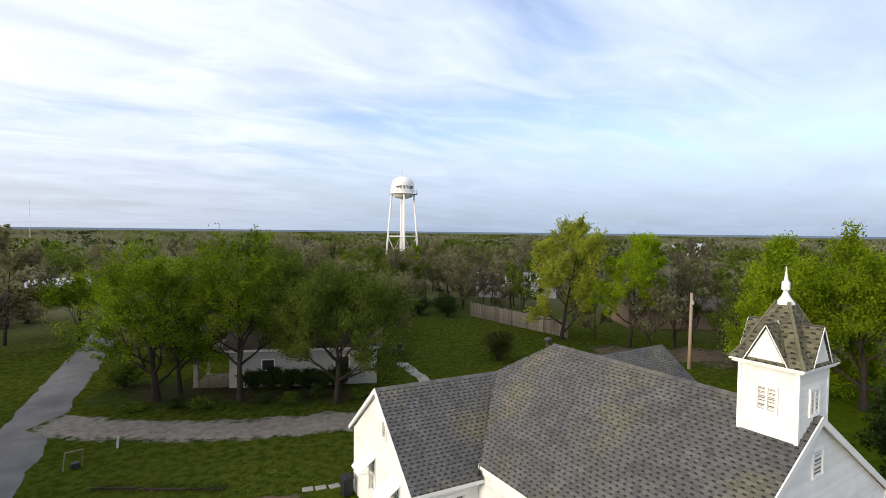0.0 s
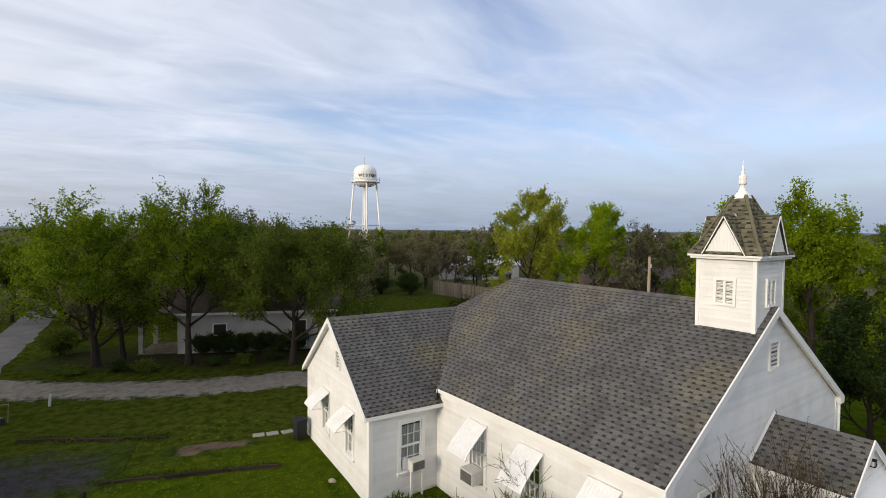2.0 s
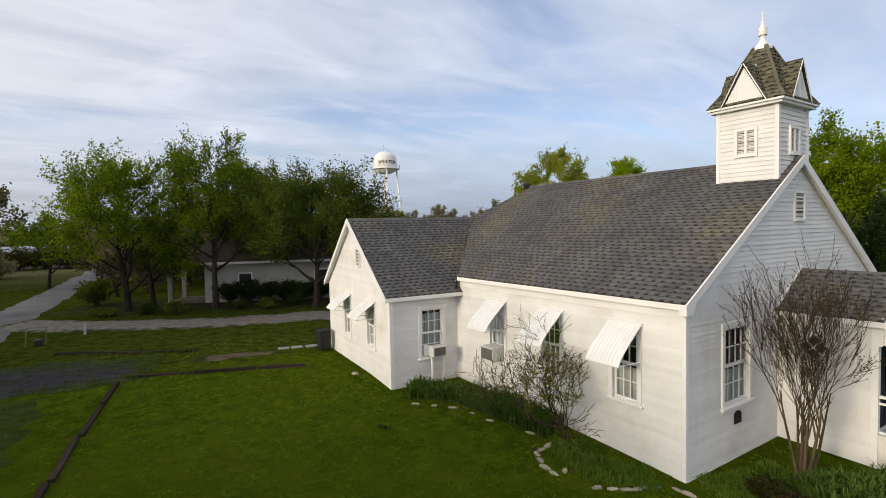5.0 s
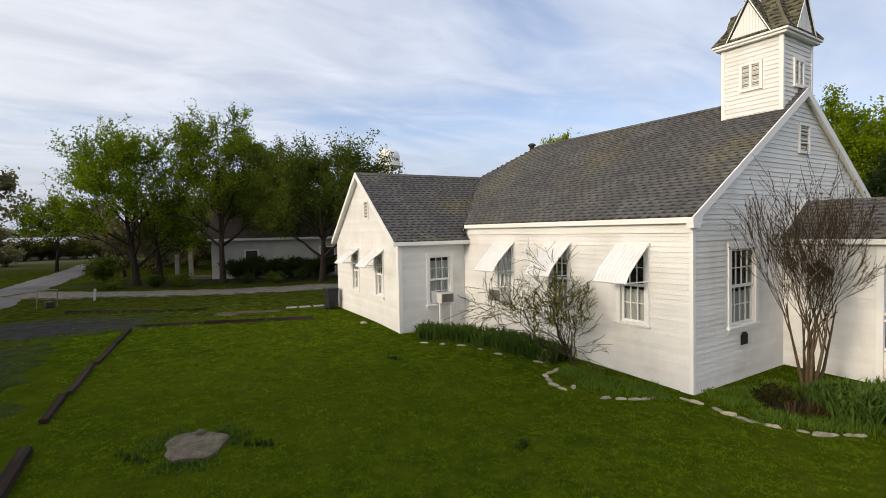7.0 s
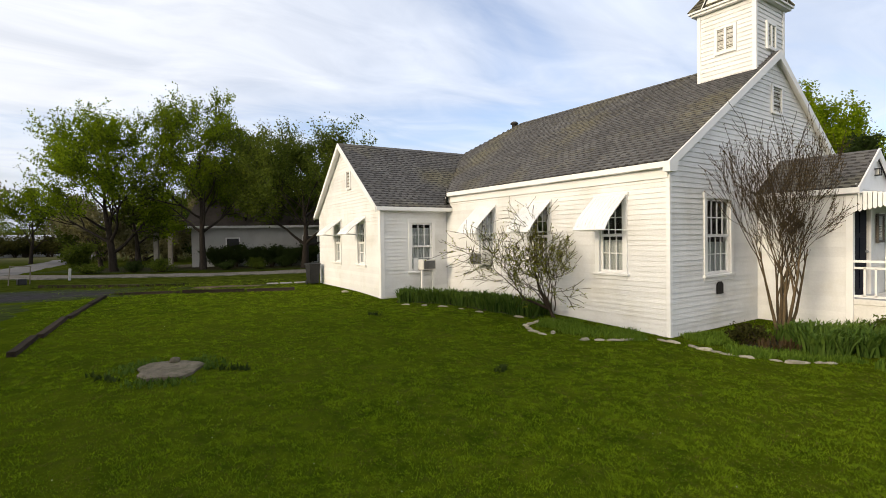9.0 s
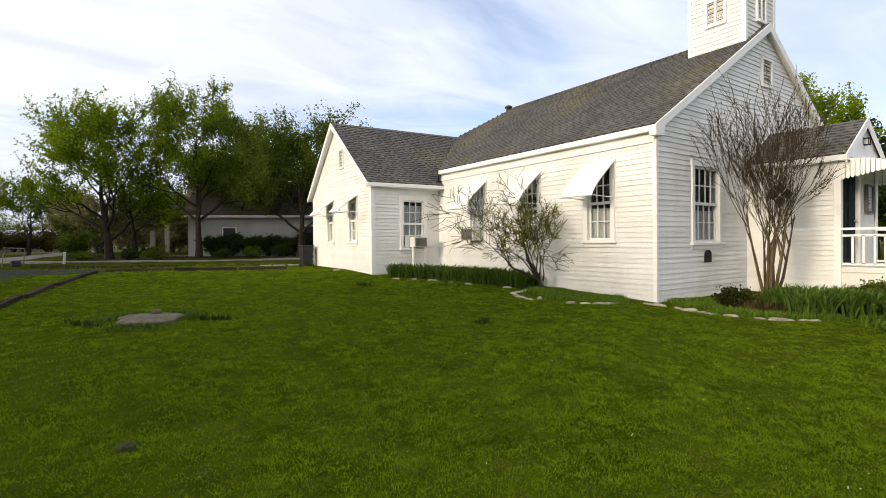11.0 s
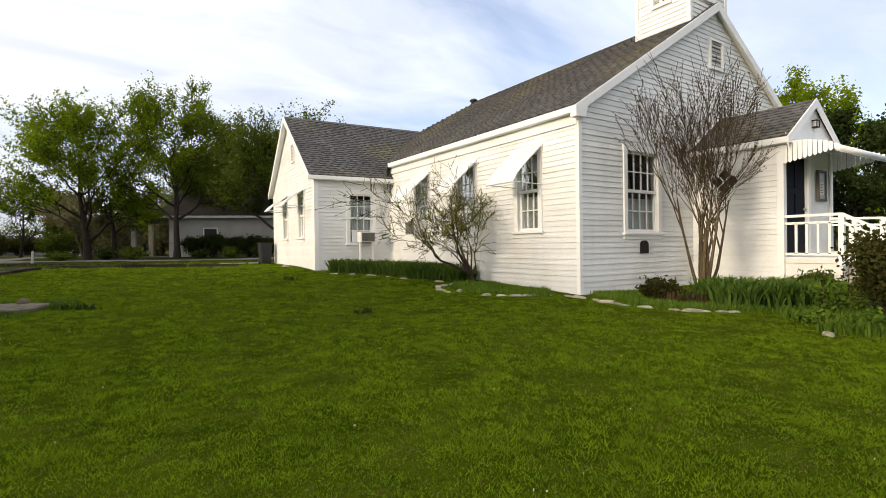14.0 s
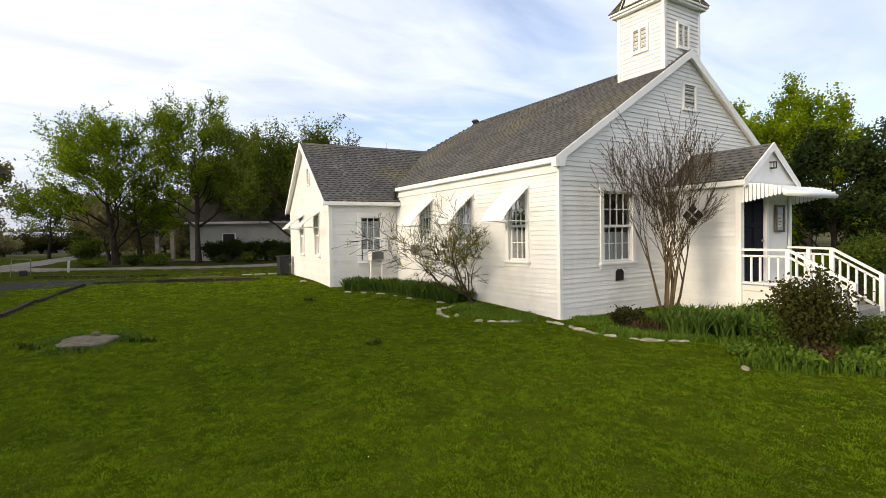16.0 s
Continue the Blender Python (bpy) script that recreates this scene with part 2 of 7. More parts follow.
LIMESTONE = surface("pale_edging_stone", (0.20, 0.18, 0.13), (0.48, 0.44, 0.35), 9, 40, 0.9, 0.9, random_tint=0.3, stain=(0.09, 0.085, 0.04), stain_scale=6.0, stain_amount=0.7)
TIMBER = surface("weathered_timber", (0.012, 0.009, 0.007), (0.055, 0.041, 0.029), 3, 60, 0.9, 0.6, spec=0.1, random_tint=0.3, stretch=(0.3, 4, 4))
POLE_WOOD = surface("weathered_pole_wood", (0.22, 0.165, 0.115), (0.36, 0.28, 0.20), 3, 60, 0.9, 0.4, stretch=(4, 4, 0.3))
FENCE_WOOD = surface("grey_fence_wood", (0.12, 0.10, 0.078), (0.23, 0.20, 0.16), 3, 40, 0.9, 0.4, random_tint=0.25)
BARK = surface("grey_brown_bark", (0.012, 0.009, 0.007), (0.040, 0.031, 0.023), 4, 30, 0.95, 0.9, stretch=(3, 3, 0.6))
DARK_BARK = surface("dark_brown_bark", (0.020, 0.014, 0.009), (0.065, 0.046, 0.030), 4, 30, 0.95, 0.8, stretch=(3, 3, 0.6))
MYRTLE_BARK = surface("peeling_tan_bark", (0.040, 0.028, 0.014), (0.155, 0.110, 0.058), 5, 30, 0.85, 0.5, stretch=(4, 4, 0.5))
TWIG = surface("thin_brown_twig", (0.018, 0.013, 0.007), (0.056, 0.040, 0.021), 5, 30, 0.9, 0.3)
PLASTIC = surface("dark_grey_plastic", (0.011, 0.0115, 0.0125), (0.026, 0.027, 0.029), 2, 30, 0.5, 0.1)
AC_METAL = surface("off_white_sheet_metal", (0.56, 0.56, 0.53), (0.70, 0.69, 0.66), 2, 30, 0.5, 0.1, stain=(0.25, 0.2, 0.14), stain_amount=0.4)
AC_FINS = surface("grey_condenser_fins", (0.10, 0.10, 0.10), (0.20, 0.20, 0.19), 3, 60, 0.6, 0.4)
ASPHALT = surface("old_grey_asphalt", (0.085, 0.083, 0.085), (0.155, 0.150, 0.150), 0.6, 30, 0.9, 0.4, stain=(0.06, 0.058, 0.06), stain_scale=0.4, stain_amount=0.5)
GRAVEL = patchy("pale_gravel", (0.11, 0.10, 0.088), (0.27, 0.245, 0.215), 0.36, 0.07)
# dark gravel, these two colours lowered further for tree shade over the parking
GRAVEL_DARK = patchy("shade_darkened_gravel_and_dirt", (0.013, 0.012, 0.014), (0.052, 0.049, 0.053), 0.46, 0.10)
GRAVEL_GRASS = patchy("thin_grass_over_shade_darkened_gravel", (0.012, 0.011, 0.012), (0.044, 0.039, 0.038), 0.50, 0.10)
# leaf litter with the shade beneath the trees put into its colour
SHADE_LITTER = patchy("shade_darkened_leaf_litter", (0.016, 0.013, 0.006), (0.046, 0.036, 0.018), 0.48, 0.09)
EARTH = patchy("bare_brown_earth", (0.065, 0.045, 0.030), (0.15, 0.11, 0.078), 0.44, 0.07)
SOIL = surface("dark_bed_soil", (0.018, 0.017, 0.008), (0.050, 0.045, 0.022), 3, 30, 0.95, 0.8, stain=(0.030, 0.050, 0.005), stain_scale=1.6, stain_amount=0.9)
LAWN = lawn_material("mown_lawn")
STUCCO = surface("pale_house_wall", (0.36, 0.36, 0.35), (0.47, 0.47, 0.455), 1, 20, 0.8, 0.2, stain=(0.28, 0.27, 0.24), stain_amount=0.4)
HOUSE_ROOF = surface("brown_composition_roof", (0.055, 0.042, 0.034), (0.11, 0.088, 0.074), 1.5, 30, 0.95, 0.5)
TIN = surface("pale_tin_roof", (0.28, 0.30, 0.32), (0.42, 0.44, 0.46), 1, 10, 0.5, 0.1)
BRICK_DULL = surface("dull_red_brick_wall", (0.12, 0.085, 0.06), (0.20, 0.14, 0.10), 1.5, 20, 0.9, 0.3)
TANK = surface("white_tank_paint", (0.74, 0.74, 0.73), (0.82, 0.82, 0.81), 0.5, 6, 0.45, 0.02, stain=(0.55, 0.5, 0.42), stain_scale=0.3, stain_amount=0.2)
# colour of the horizon rise, holding the blue-grey of distance haze
HAZE_BLUE = surface("haze_blue_grey", (0.10, 0.14, 0.19), (0.16, 0.20, 0.25), 0.004, 0.02, 0.95, 0.0, spec=0.0)
LETTER = surface("black_lettering", (0.02, 0.02, 0.022), (0.04, 0.04, 0.042), 3, 20, 0.6, 0.0)
PAPER = surface("notice_paper", (0.55, 0.54, 0.50), (0.68, 0.67, 0.63), 3, 20, 0.8, 0.0)
FRAME_DARK = surface("dark_bronze_frame", (0.05, 0.042, 0.034), (0.10, 0.085, 0.07), 4, 30, 0.5, 0.1)
LAMP_GLASS = surface("frosted_lamp_glass", (0.45, 0.44, 0.40), (0.6, 0.6, 0.56), 4, 20, 0.4, 0.0)

LEAF_FRESH = leaf_material("fresh_green_leaf", (0.014, 0.036, 0.003), (0.200, 0.272, 0.014), 0.42)
LEAF_YELLOW = leaf_material("yellow_green_leaf", (0.125, 0.150, 0.018), (0.310, 0.335, 0.045))
LEAF_BRIGHT = leaf_material("bright_green_leaf", (0.060, 0.110, 0.004), (0.26, 0.34, 0.012))
LEAF_OLIVE = leaf_material("olive_green_leaf", (0.024, 0.042, 0.007), (0.130, 0.168, 0.026), 0.38)
# grey-brown of bare twigs, with some distance haze mixed into the colour
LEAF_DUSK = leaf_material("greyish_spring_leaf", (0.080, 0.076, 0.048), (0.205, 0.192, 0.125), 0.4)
# far woods: leaf colour lightened and greyed to carry the distance haze
LEAF_FAR = leaf_material("haze_paled_wood", (0.105, 0.103, 0.076), (0.215, 0.208, 0.158), 0.4)
LEAF_HAZE = leaf_material("grey_twig_haze", (0.055, 0.046, 0.038), (0.130, 0.112, 0.090), 0.3)
LEAF_DARK = leaf_material("dark_evergreen_leaf", (0.016, 0.030, 0.008), (0.042, 0.062, 0.014), 0.2)
LEAF_RED = leaf_material("dark_reddish_leaf", (0.014, 0.018, 0.004), (0.085, 0.082, 0.022), 0.25)
LEAF_IRIS = leaf_material("iris_blade", (0.022, 0.056, 0.010), (0.120, 0.185, 0.036), 0.3)
LEAF_WEED = leaf_material("rank_weed_leaf", (0.028, 0.066, 0.008), (0.150, 0.225, 0.030), 0.35)
LEAF_RUST = leaf_material("rusty_dry_leaf", (0.040, 0.029, 0.015), (0.125, 0.083, 0.042), 0.3)
LEAF_BROWN = leaf_material("dry_brown_bud", (0.055, 0.040, 0.024), (0.11, 0.080, 0.048), 0.3)
GRASS_BLADE = leaf_material("grass_blade", (0.052, 0.096, 0.005), (0.180, 0.256, 0.011), 0.45, 6.0, 0.40)
CLOVER = leaf_material("clover_leaf", (0.036, 0.084, 0.004), (0.138, 0.218, 0.010), 0.35, 5.0, 0.40)
THATCH = leaf_material("dry_thatch", (0.070, 0.055, 0.020), (0.17, 0.14, 0.055), 0.3, 5.0)
PETAL = leaf_material("white_petal", (0.6, 0.6, 0.55), (0.8, 0.8, 0.75), 0.3)


# ---- mesh helpers ----
def part(name, bm, material, parent=None, label="", kind="", smooth=False):
    """Links a bmesh, or (vertices, faces), as one mesh object under a thing or a part."""
    me = bpy.data.meshes.new(name)
    if isinstance(bm, tuple):
        me.from_pydata(*([list(map(tuple, bm[0])), [], list(map(tuple, bm[1]))]))
    else:
        bmesh.ops.recalc_face_normals(bm, faces=bm.faces[:])
        bm.to_mesh(me)
        bm.free()
    for m in material if isinstance(material, (list, tuple)) else [material]:
        me.materials.append(m)
    if smooth:
        me.polygons.foreach_set("use_smooth", [True] * len(me.polygons))
    ob = new(name, me)
    ob.parent = parent
    return tagged(ob, label, kind=kind)


def empty(name, at=(0, 0, 0), turn=0.0, **tags):
    ob = new(name)
    ob.empty_display_size = 0.2
    ob.matrix_basis = pose(*at, 0, 0, turn)
    return tagged(ob, **tags)


def add_box(bm, lo, hi, m=None):
    c = [(lo[i] + hi[i]) / 2 for i in range(3)]
    s = [abs(hi[i] - lo[i]) for i in range(3)]
    mm = Matrix.LocRotScale(c, None, s)
    return bmesh.ops.create_cube(bm, size=1, matrix=(m @ mm) if m else mm)["verts"]


def box(lo, hi, bevel=0.0, m=None):
    bm = bmesh.new()
    add_box(bm, lo, hi, m)
    if bevel:
        bmesh.ops.bevel(bm, geom=bm.edges[:], offset=bevel, segments=1, affect="EDGES")
    return bm


def boxes(*pairs, m=None):
    bm = bmesh.new()
    for lo, hi in pairs:
        add_box(bm, lo, hi, m)
    return bm


def beam(bm, a, b, w, h, up=(0, 0, 1)):
    """A square bar from a to b."""
    a, b = Vector(a), Vector(b)
    d = (b - a)
    z = d.normalized()
    x = z.cross(Vector(up))
    x = x.normalized() if x.length > 1e-4 else Vector((1, 0, 0))
    y = z.cross(x)
    r = Matrix((x, y, z)).transposed().to_4x4()
    return bmesh.ops.create_cube(bm, size=1, matrix=Matrix.Translation((a + b) / 2) @ r @ Matrix.Diagonal((w, h, d.length, 1)))["verts"]


def rod(bm, a, b, r0, r1=None, seg=8, caps=True):
    a, b = Vector(a), Vector(b)
    d = b - a
    q = d.to_track_quat("Z", "Y").to_matrix().to_4x4()
    bmesh.ops.create_cone(bm, cap_ends=caps, segments=seg, radius1=r0, radius2=r0 if r1 is None else r1, depth=d.length, matrix=Matrix.Translation((a + b) / 2) @ q)


def lathe(profile, seg=24):
    """Vertices and faces of a turned shape from (radius, height) pairs."""
    v, f = [], []
    for r, z in profile:
        v += [(r * math.cos(2 * math.pi * k / seg), r * math.sin(2 * math.pi * k / seg), z) for k in range(seg)]
    for i in range(len(profile) - 1):
        f += [(i * seg + k, i * seg + (k + 1) % seg, (i + 1) * seg + (k + 1) % seg, (i + 1) * seg + k) for k in range(seg)]
    return v, f


def prism(poly, depth):
    """A slab: a polygon of 3D points pushed along the vector depth."""
    bm = bmesh.new()
    lo = [bm.verts.new(p) for p in poly]
    hi = [bm.verts.new(Vector(p) + Vector(depth)) for p in poly]
    bm.faces.new(lo)
    bm.faces.new(hi[::-1])
    for i in range(len(poly)):
        j = (i + 1) % len(poly)
        bm.faces.new((lo[j], lo[i], hi[i], hi[j]))
    return bm


def ground_z(x, y):
    """The lawn climbs gently towards the back of the church and is level beyond."""
    return float(np.interp(y, (-30, -14, 10, 30), (-0.55, -0.45, 0.42, 0.5))) + 0.025 * math.sin(x * 0.7 + 1) * math.sin(y * 0.6)


def ribbon(points, left, right=None, lift=0.012, step=0.35, ragged=0.25):
    """A strip of ground along a line: widths to each side, draped on the ground."""
    right = left if right is None else right
    v, f = [], []
    pts = [Vector((*p, 0)) for p in points]
    rows = []
    for a, b in zip(pts, pts[1:]):
        k = max(1, int((b - a).length / step))
        rows += [a.lerp(b, i / k) for i in range(k)]
    rows.append(pts[-1])
    for i, p in enumerate(rows):
        d = (rows[min(i + 1, len(rows) - 1)] - rows[max(i - 1, 0)]).normalized()
        side = Vector((-d.y, d.x, 0))
        wob, wob2 = (ragged * (noise.noise((p.x * 0.8, p.y * 0.8, left + j)) + 0.5 * noise.noise((p.x * 2.6, p.y * 2.6, j))) for j in (0, 9))
        for k in range(7):
            q = p + side * (left + wob - (left + right + wob + wob2) * k / 6)
            v.append((q.x, q.y, ground_z(q.x, q.y) + lift * math.sin(math.pi * k / 6) - (0.02 if k in (0, 6) else 0)))
    for i in range(len(rows) - 1):
        f += [(i * 7 + k, i * 7 + k + 1, i * 7 + k + 8, i * 7 + k + 7) for k in range(6)]
    return v, f


# ---- ground, road, lane, gravel ----
def strip(name, points, left, right, material, label, category, soft=True, **k):
    """A strip of ground as a piece of the setting; soft strips carry how far in from their rim each point lies."""
    ob = part(name, ribbon(points, left, right, **k), material)
    n = len(ob.data.vertices)
    rows = n // 7
    rim = ob.data.attributes.new("rim", "FLOAT", "POINT")
    rim.data.foreach_set("value", [min((0.0, 0.5, 1.0, 1.0, 1.0, 0.5, 0.0)[i % 7], 0.34 * min(i // 7, rows - 1 - i // 7)) if soft else 1.0 for i in range(n)])
    return tagged(ob, label, category, kind="structure")


def axis_steps(near, far, fine, lo, hi):
    """Grid lines: fine in the near stretch, growing wider beyond it."""
    out, s, p = [], fine, hi
    base = list(np.arange(lo, hi, fine)) + [hi]
    up, down, p, q = [], [], hi, lo
    while p < far:
        s *= 1.25
        p += s
        q -= s
        up.append(p)
        down.append(q)
    return down[::-1] + base + up


def build_ground():
    xs, ys = axis_steps(0, 4500, 0.8, -24, 32), axis_steps(0, 4500, 0.8, -16, 52)
    v = [(x, y, ground_z(x, y)) for y in ys for x in xs]
    w = len(xs)
    f = [(j * w + i, j * w + i + 1, (j + 1) * w + i + 1, (j + 1) * w + i) for j in range(len(ys) - 1) for i in range(w - 1)]
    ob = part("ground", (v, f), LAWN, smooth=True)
    tagged(ob, "mown green lawn with yellow and bare brown patches", "lawn", kind="structure")


build_ground()
strip("shaded_yard", [(-11.2, 33.6), (-8.2, 31.4), (-4.4, 28.9), (0.0, 26.6), (3.6, 25.2)], 3.4, 3.3, SHADE_LITTER, "leaf litter and thin grass, darkened for the shade under the trees", "bare ground", lift=0.025, ragged=1.2)
strip("road", [(-17.4, -30), (-16.4, 0), (-15.3, 20), (-14.2, 33), (-12.8, 47), (-11.8, 60), (-8, 95)], 1.40, 1.75, ASPHALT, "cracked grey asphalt country road with grassy edges", "road", lift=0.03)
strip("gravel_lane", [(-14.0, 28.6), (-11.0, 26.2), (-7.6, 23.8), (-3.4, 22.2), (1.0, 20.8), (7.0, 18.8)], 1.85, 1.80, GRAVEL, "pale gravel lane with a grassy strip beside the lawn", "lane", lift=0.04, ragged=0.4)
strip("gravel_parking", [(-16.2, 17.0), (-14.0, 16.6), (-12.0, 16.0), (-10.0, 15.3), (-8.0, 14.8)], 2.4, 2.6, GRAVEL_DARK, "dark gravel parking strip overgrown with grass, darkened further for tree shade", "parking strip", lift=0.02, ragged=0.7)
strip("gravel_patch", [(-13.8, 0.0), (-13.4, 7.0), (-12.8, 13.2)], 2.6, 2.6, GRAVEL_GRASS, "dark patchy gravel sunk into the grass, darkened further for tree shade", "parking strip", lift=0.016, ragged=0.8)
strip("bare_patch", [(-7.0, 15.0), (-5.2, 14.6), (-3.8, 14.2)], 0.55, 0.55, EARTH, "small bare pale patch in the lawn", "bare ground", lift=0.02)
strip("pavement", [(8.9, 30.6), (8.2, 26.4), (7.6, 23.6)], 0.55, 0.55, CONCRETE, "short concrete garden path beside the pale house", "path", lift=0.04)
strip("dirt_yard", [(25.0, 25.5), (31.0, 20.5), (38.0, 16.0), (48.0, 12.0)], 4.6, 4.2, EARTH, "bare brown earth under the trees behind the church", "bare ground", lift=0.03, ragged=1.4)


# ---- church ----
church = empty("church", (4.8, 6.5, 0), label="small white clapboard country church with grey shingle roof", category="church")
HERE = Matrix.Translation((-4.8, -6.5, 0))


def cpart(name, bm, material, parent=None, label="", **k):
    """A part of the church, given in the plan's own metres."""
    ob = part(name, bm, material, parent or church, label, **k)
    if (parent or church) is church:
        ob.matrix_basis = HERE
    return ob


EAVE, RIDGE, HALF = 3.59, 6.68, 4.74
BOARD = 0.108


def wall_frame(origin, along, outward):
    """From (along the wall, up, out of it) to the plan."""
    o, a, n = Vector(origin), Vector(along).normalized(), Vector(outward).normalized()
    return Matrix(((a.x, 0, n.x, o.x), (a.y, 0, n.y, o.y), (0, 1, 0, 0), (0, 0, 0, 1)))


def build_wall(m, length, base, top, openings, name="wall", gable=None, boards=True, thick=0.14):
    """A wall with openings cut through it, clad in lapped boards. gable: (apex along, apex height)."""
    us = sorted({0.0, length, *[u for o in openings for u in o[:2]]})
    zs = sorted({base, top, *[z for o in openings for z in o[2:]]})
    bm = bmesh.new()
    for u0, u1 in zip(us, us[1:]):
        for z0, z1 in zip(zs, zs[1:]):
            if not any(a <= (u0 + u1) / 2 <= b and c <= (z0 + z1) / 2 <= d for a, b, c, d in openings):
                add_box(bm, (u0, z0, -thick), (u1, z1, 0), m)
    if gable:
        g = prism([m @ Vector(p) for p in ((0, top, 0), (length, top, 0), (gable[0], gable[1], 0))], m.to_3x3() @ Vector((0, 0, -thick)))
        tmp = bpy.data.meshes.new("tmp")
        g.to_mesh(tmp)
        g.free()
        bm.from_mesh(tmp)
        bpy.data.meshes.remove(tmp)
    bmesh.ops.remove_doubles(bm, verts=bm.verts[:], dist=1e-4)
    wall = cpart(name, bm, WHITE)
    if not boards:
        return wall
    z, end = base, gable[1] if gable else top
    rng = random.Random(int(length * 100))

    def span(h):
        if not gable or h <= top:
            return 0.0, length
        k = (h - top) / (gable[1] - top)
        return gable[0] * k, length + (gable[0] - length) * k

    while z < end - 0.03:
        z1 = min(z + BOARD, end)
        lo, hi = span(z)
        lo1, hi1 = span(z1)
        cuts = sorted((a, b) for a, b, c, d in openings if c < z1 - 0.02 and d > z + 0.02)
        edges, cur = [], lo
        for a, b in cuts:
            edges.append((cur, a))
            cur = b
        edges.append((cur, hi))
        for a, b in edges:
            if b - a < 0.05:
                continue
            a1, b1 = (max(a, lo1), min(b, hi1))
            if b1 - a1 < 0.02:
                a1 = b1 = (lo1 + hi1) / 2
            j = rng.uniform(-0.003, 0.003)
            t0, t1 = 0.022 + j, 0.006
            q = [(a, z + j, 0), (b, z + j, 0), (b1, z1 + 0.004, 0), (a1, z1 + 0.004, 0), (a, z + j, t0), (b, z + j, t0), (b1, z1 + 0.004, t1), (a1, z1 + 0.004, t1)]
            part("siding_board", ([m @ Vector(p) for p in q], [(4, 5, 6, 7), (0, 1, 5, 4), (2, 3, 7, 6), (1, 2, 6, 5), (3, 0, 4, 7)]), WHITE, wall)
        z = z1
    return wall


def build_window(m, u0, u1, z0, z1, cols, rows, curtain=False, name="window", trim=0.11):
    """A double-hung sash window: casing, sill, two sashes with glazing bars, and each pane."""
    win = cpart(name, boxes(((u0 - trim, z0 - 0.02, 0.0), (u0, z1, 0.045)), ((u1, z0 - 0.02, 0.0), (u1 + trim, z1, 0.045)), ((u0 - trim - 0.02, z1, 0.0), (u1 + trim + 0.02, z1 + trim + 0.02, 0.05)), m=m), TRIM)
    part("sill", box((u0 - trim - 0.04, z0 - 0.075, -0.06), (u1 + trim + 0.04, z0 - 0.02, 0.085), 0.008, m), TRIM, win)
    part("apron", box((u0 - trim, z0 - 0.16, 0.0), (u1 + trim, z0 - 0.075, 0.032), 0, m), TRIM, win)
    zm = (z0 + z1) / 2
    for k, (a, b, d) in enumerate(((z0 - 0.02, zm + 0.03, -0.075), (zm - 0.02, z1, -0.04))):
        s = 0.048
        part("sash", boxes(((u0, a, d), (u0 + s, b, d + 0.035)), ((u1 - s, a, d), (u1, b, d + 0.035)), ((u0 + s, a, d), (u1 - s, a + s + 0.015, d + 0.035)), ((u0 + s, b - s, d), (u1 - s, b, d + 0.035)), m=m), TRIM, win)
        w, h = (u1 - u0 - 2 * s) / cols, (b - a - 2 * s - 0.015) / rows
        bar = bmesh.new()
        for c in range(1, cols):
            x = u0 + s + c * w
            add_box(bar, (x - 0.011, a + s + 0.015, d + 0.004), (x + 0.011, b - s, d + 0.031), m)
        for r in range(1, rows):
            z = a + s + 0.015 + r * h
            add_box(bar, (u0 + s, z - 0.011, d + 0.006), (u1 - s, z + 0.011, d + 0.029), m)
        part("glazing_grid", bar, TRIM, win)
        for c in range(cols):
            for r in range(rows):
                x, z = u0 + s + c * w, a + s + 0.015 + r * h
                p = part("pane", ([m @ Vector(q) for q in ((x, z, d + 0.016), (x + w, z, d + 0.016), (x + w, z + h, d + 0.016), (x, z + h, d + 0.016))], [(0, 1, 2, 3)]), GLASS, win)
                p.visible_shadow = False
    # a lining added a little way behind, coloured dark for the unlit room beyond
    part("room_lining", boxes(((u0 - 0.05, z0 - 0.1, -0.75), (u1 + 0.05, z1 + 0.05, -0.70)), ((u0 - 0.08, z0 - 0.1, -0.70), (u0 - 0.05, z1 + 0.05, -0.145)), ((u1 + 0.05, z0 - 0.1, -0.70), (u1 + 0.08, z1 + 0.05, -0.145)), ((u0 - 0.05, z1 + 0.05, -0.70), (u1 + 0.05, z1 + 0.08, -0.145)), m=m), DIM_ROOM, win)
    if curtain:
        v, f = [], []
        nseg = 40
        for i in range(nseg + 1):
            x = u0 + 0.02 + (u1 - u0 - 0.04) * i / nseg
            d = -0.125 + 0.022 * math.sin(i * 1.3) + 0.01 * math.sin(i * 2.9)
            v += [m @ Vector((x, z0 - 0.02, d)), m @ Vector((x, z0 + (z1 - z0) * curtain, d * 0.95))]
        f = [(2 * i, 2 * i + 2, 2 * i + 3, 2 * i + 1) for i in range(nseg)]
        part("curtain", (v, f), CURTAIN, win, "white gathered curtain", smooth=True)
    return win


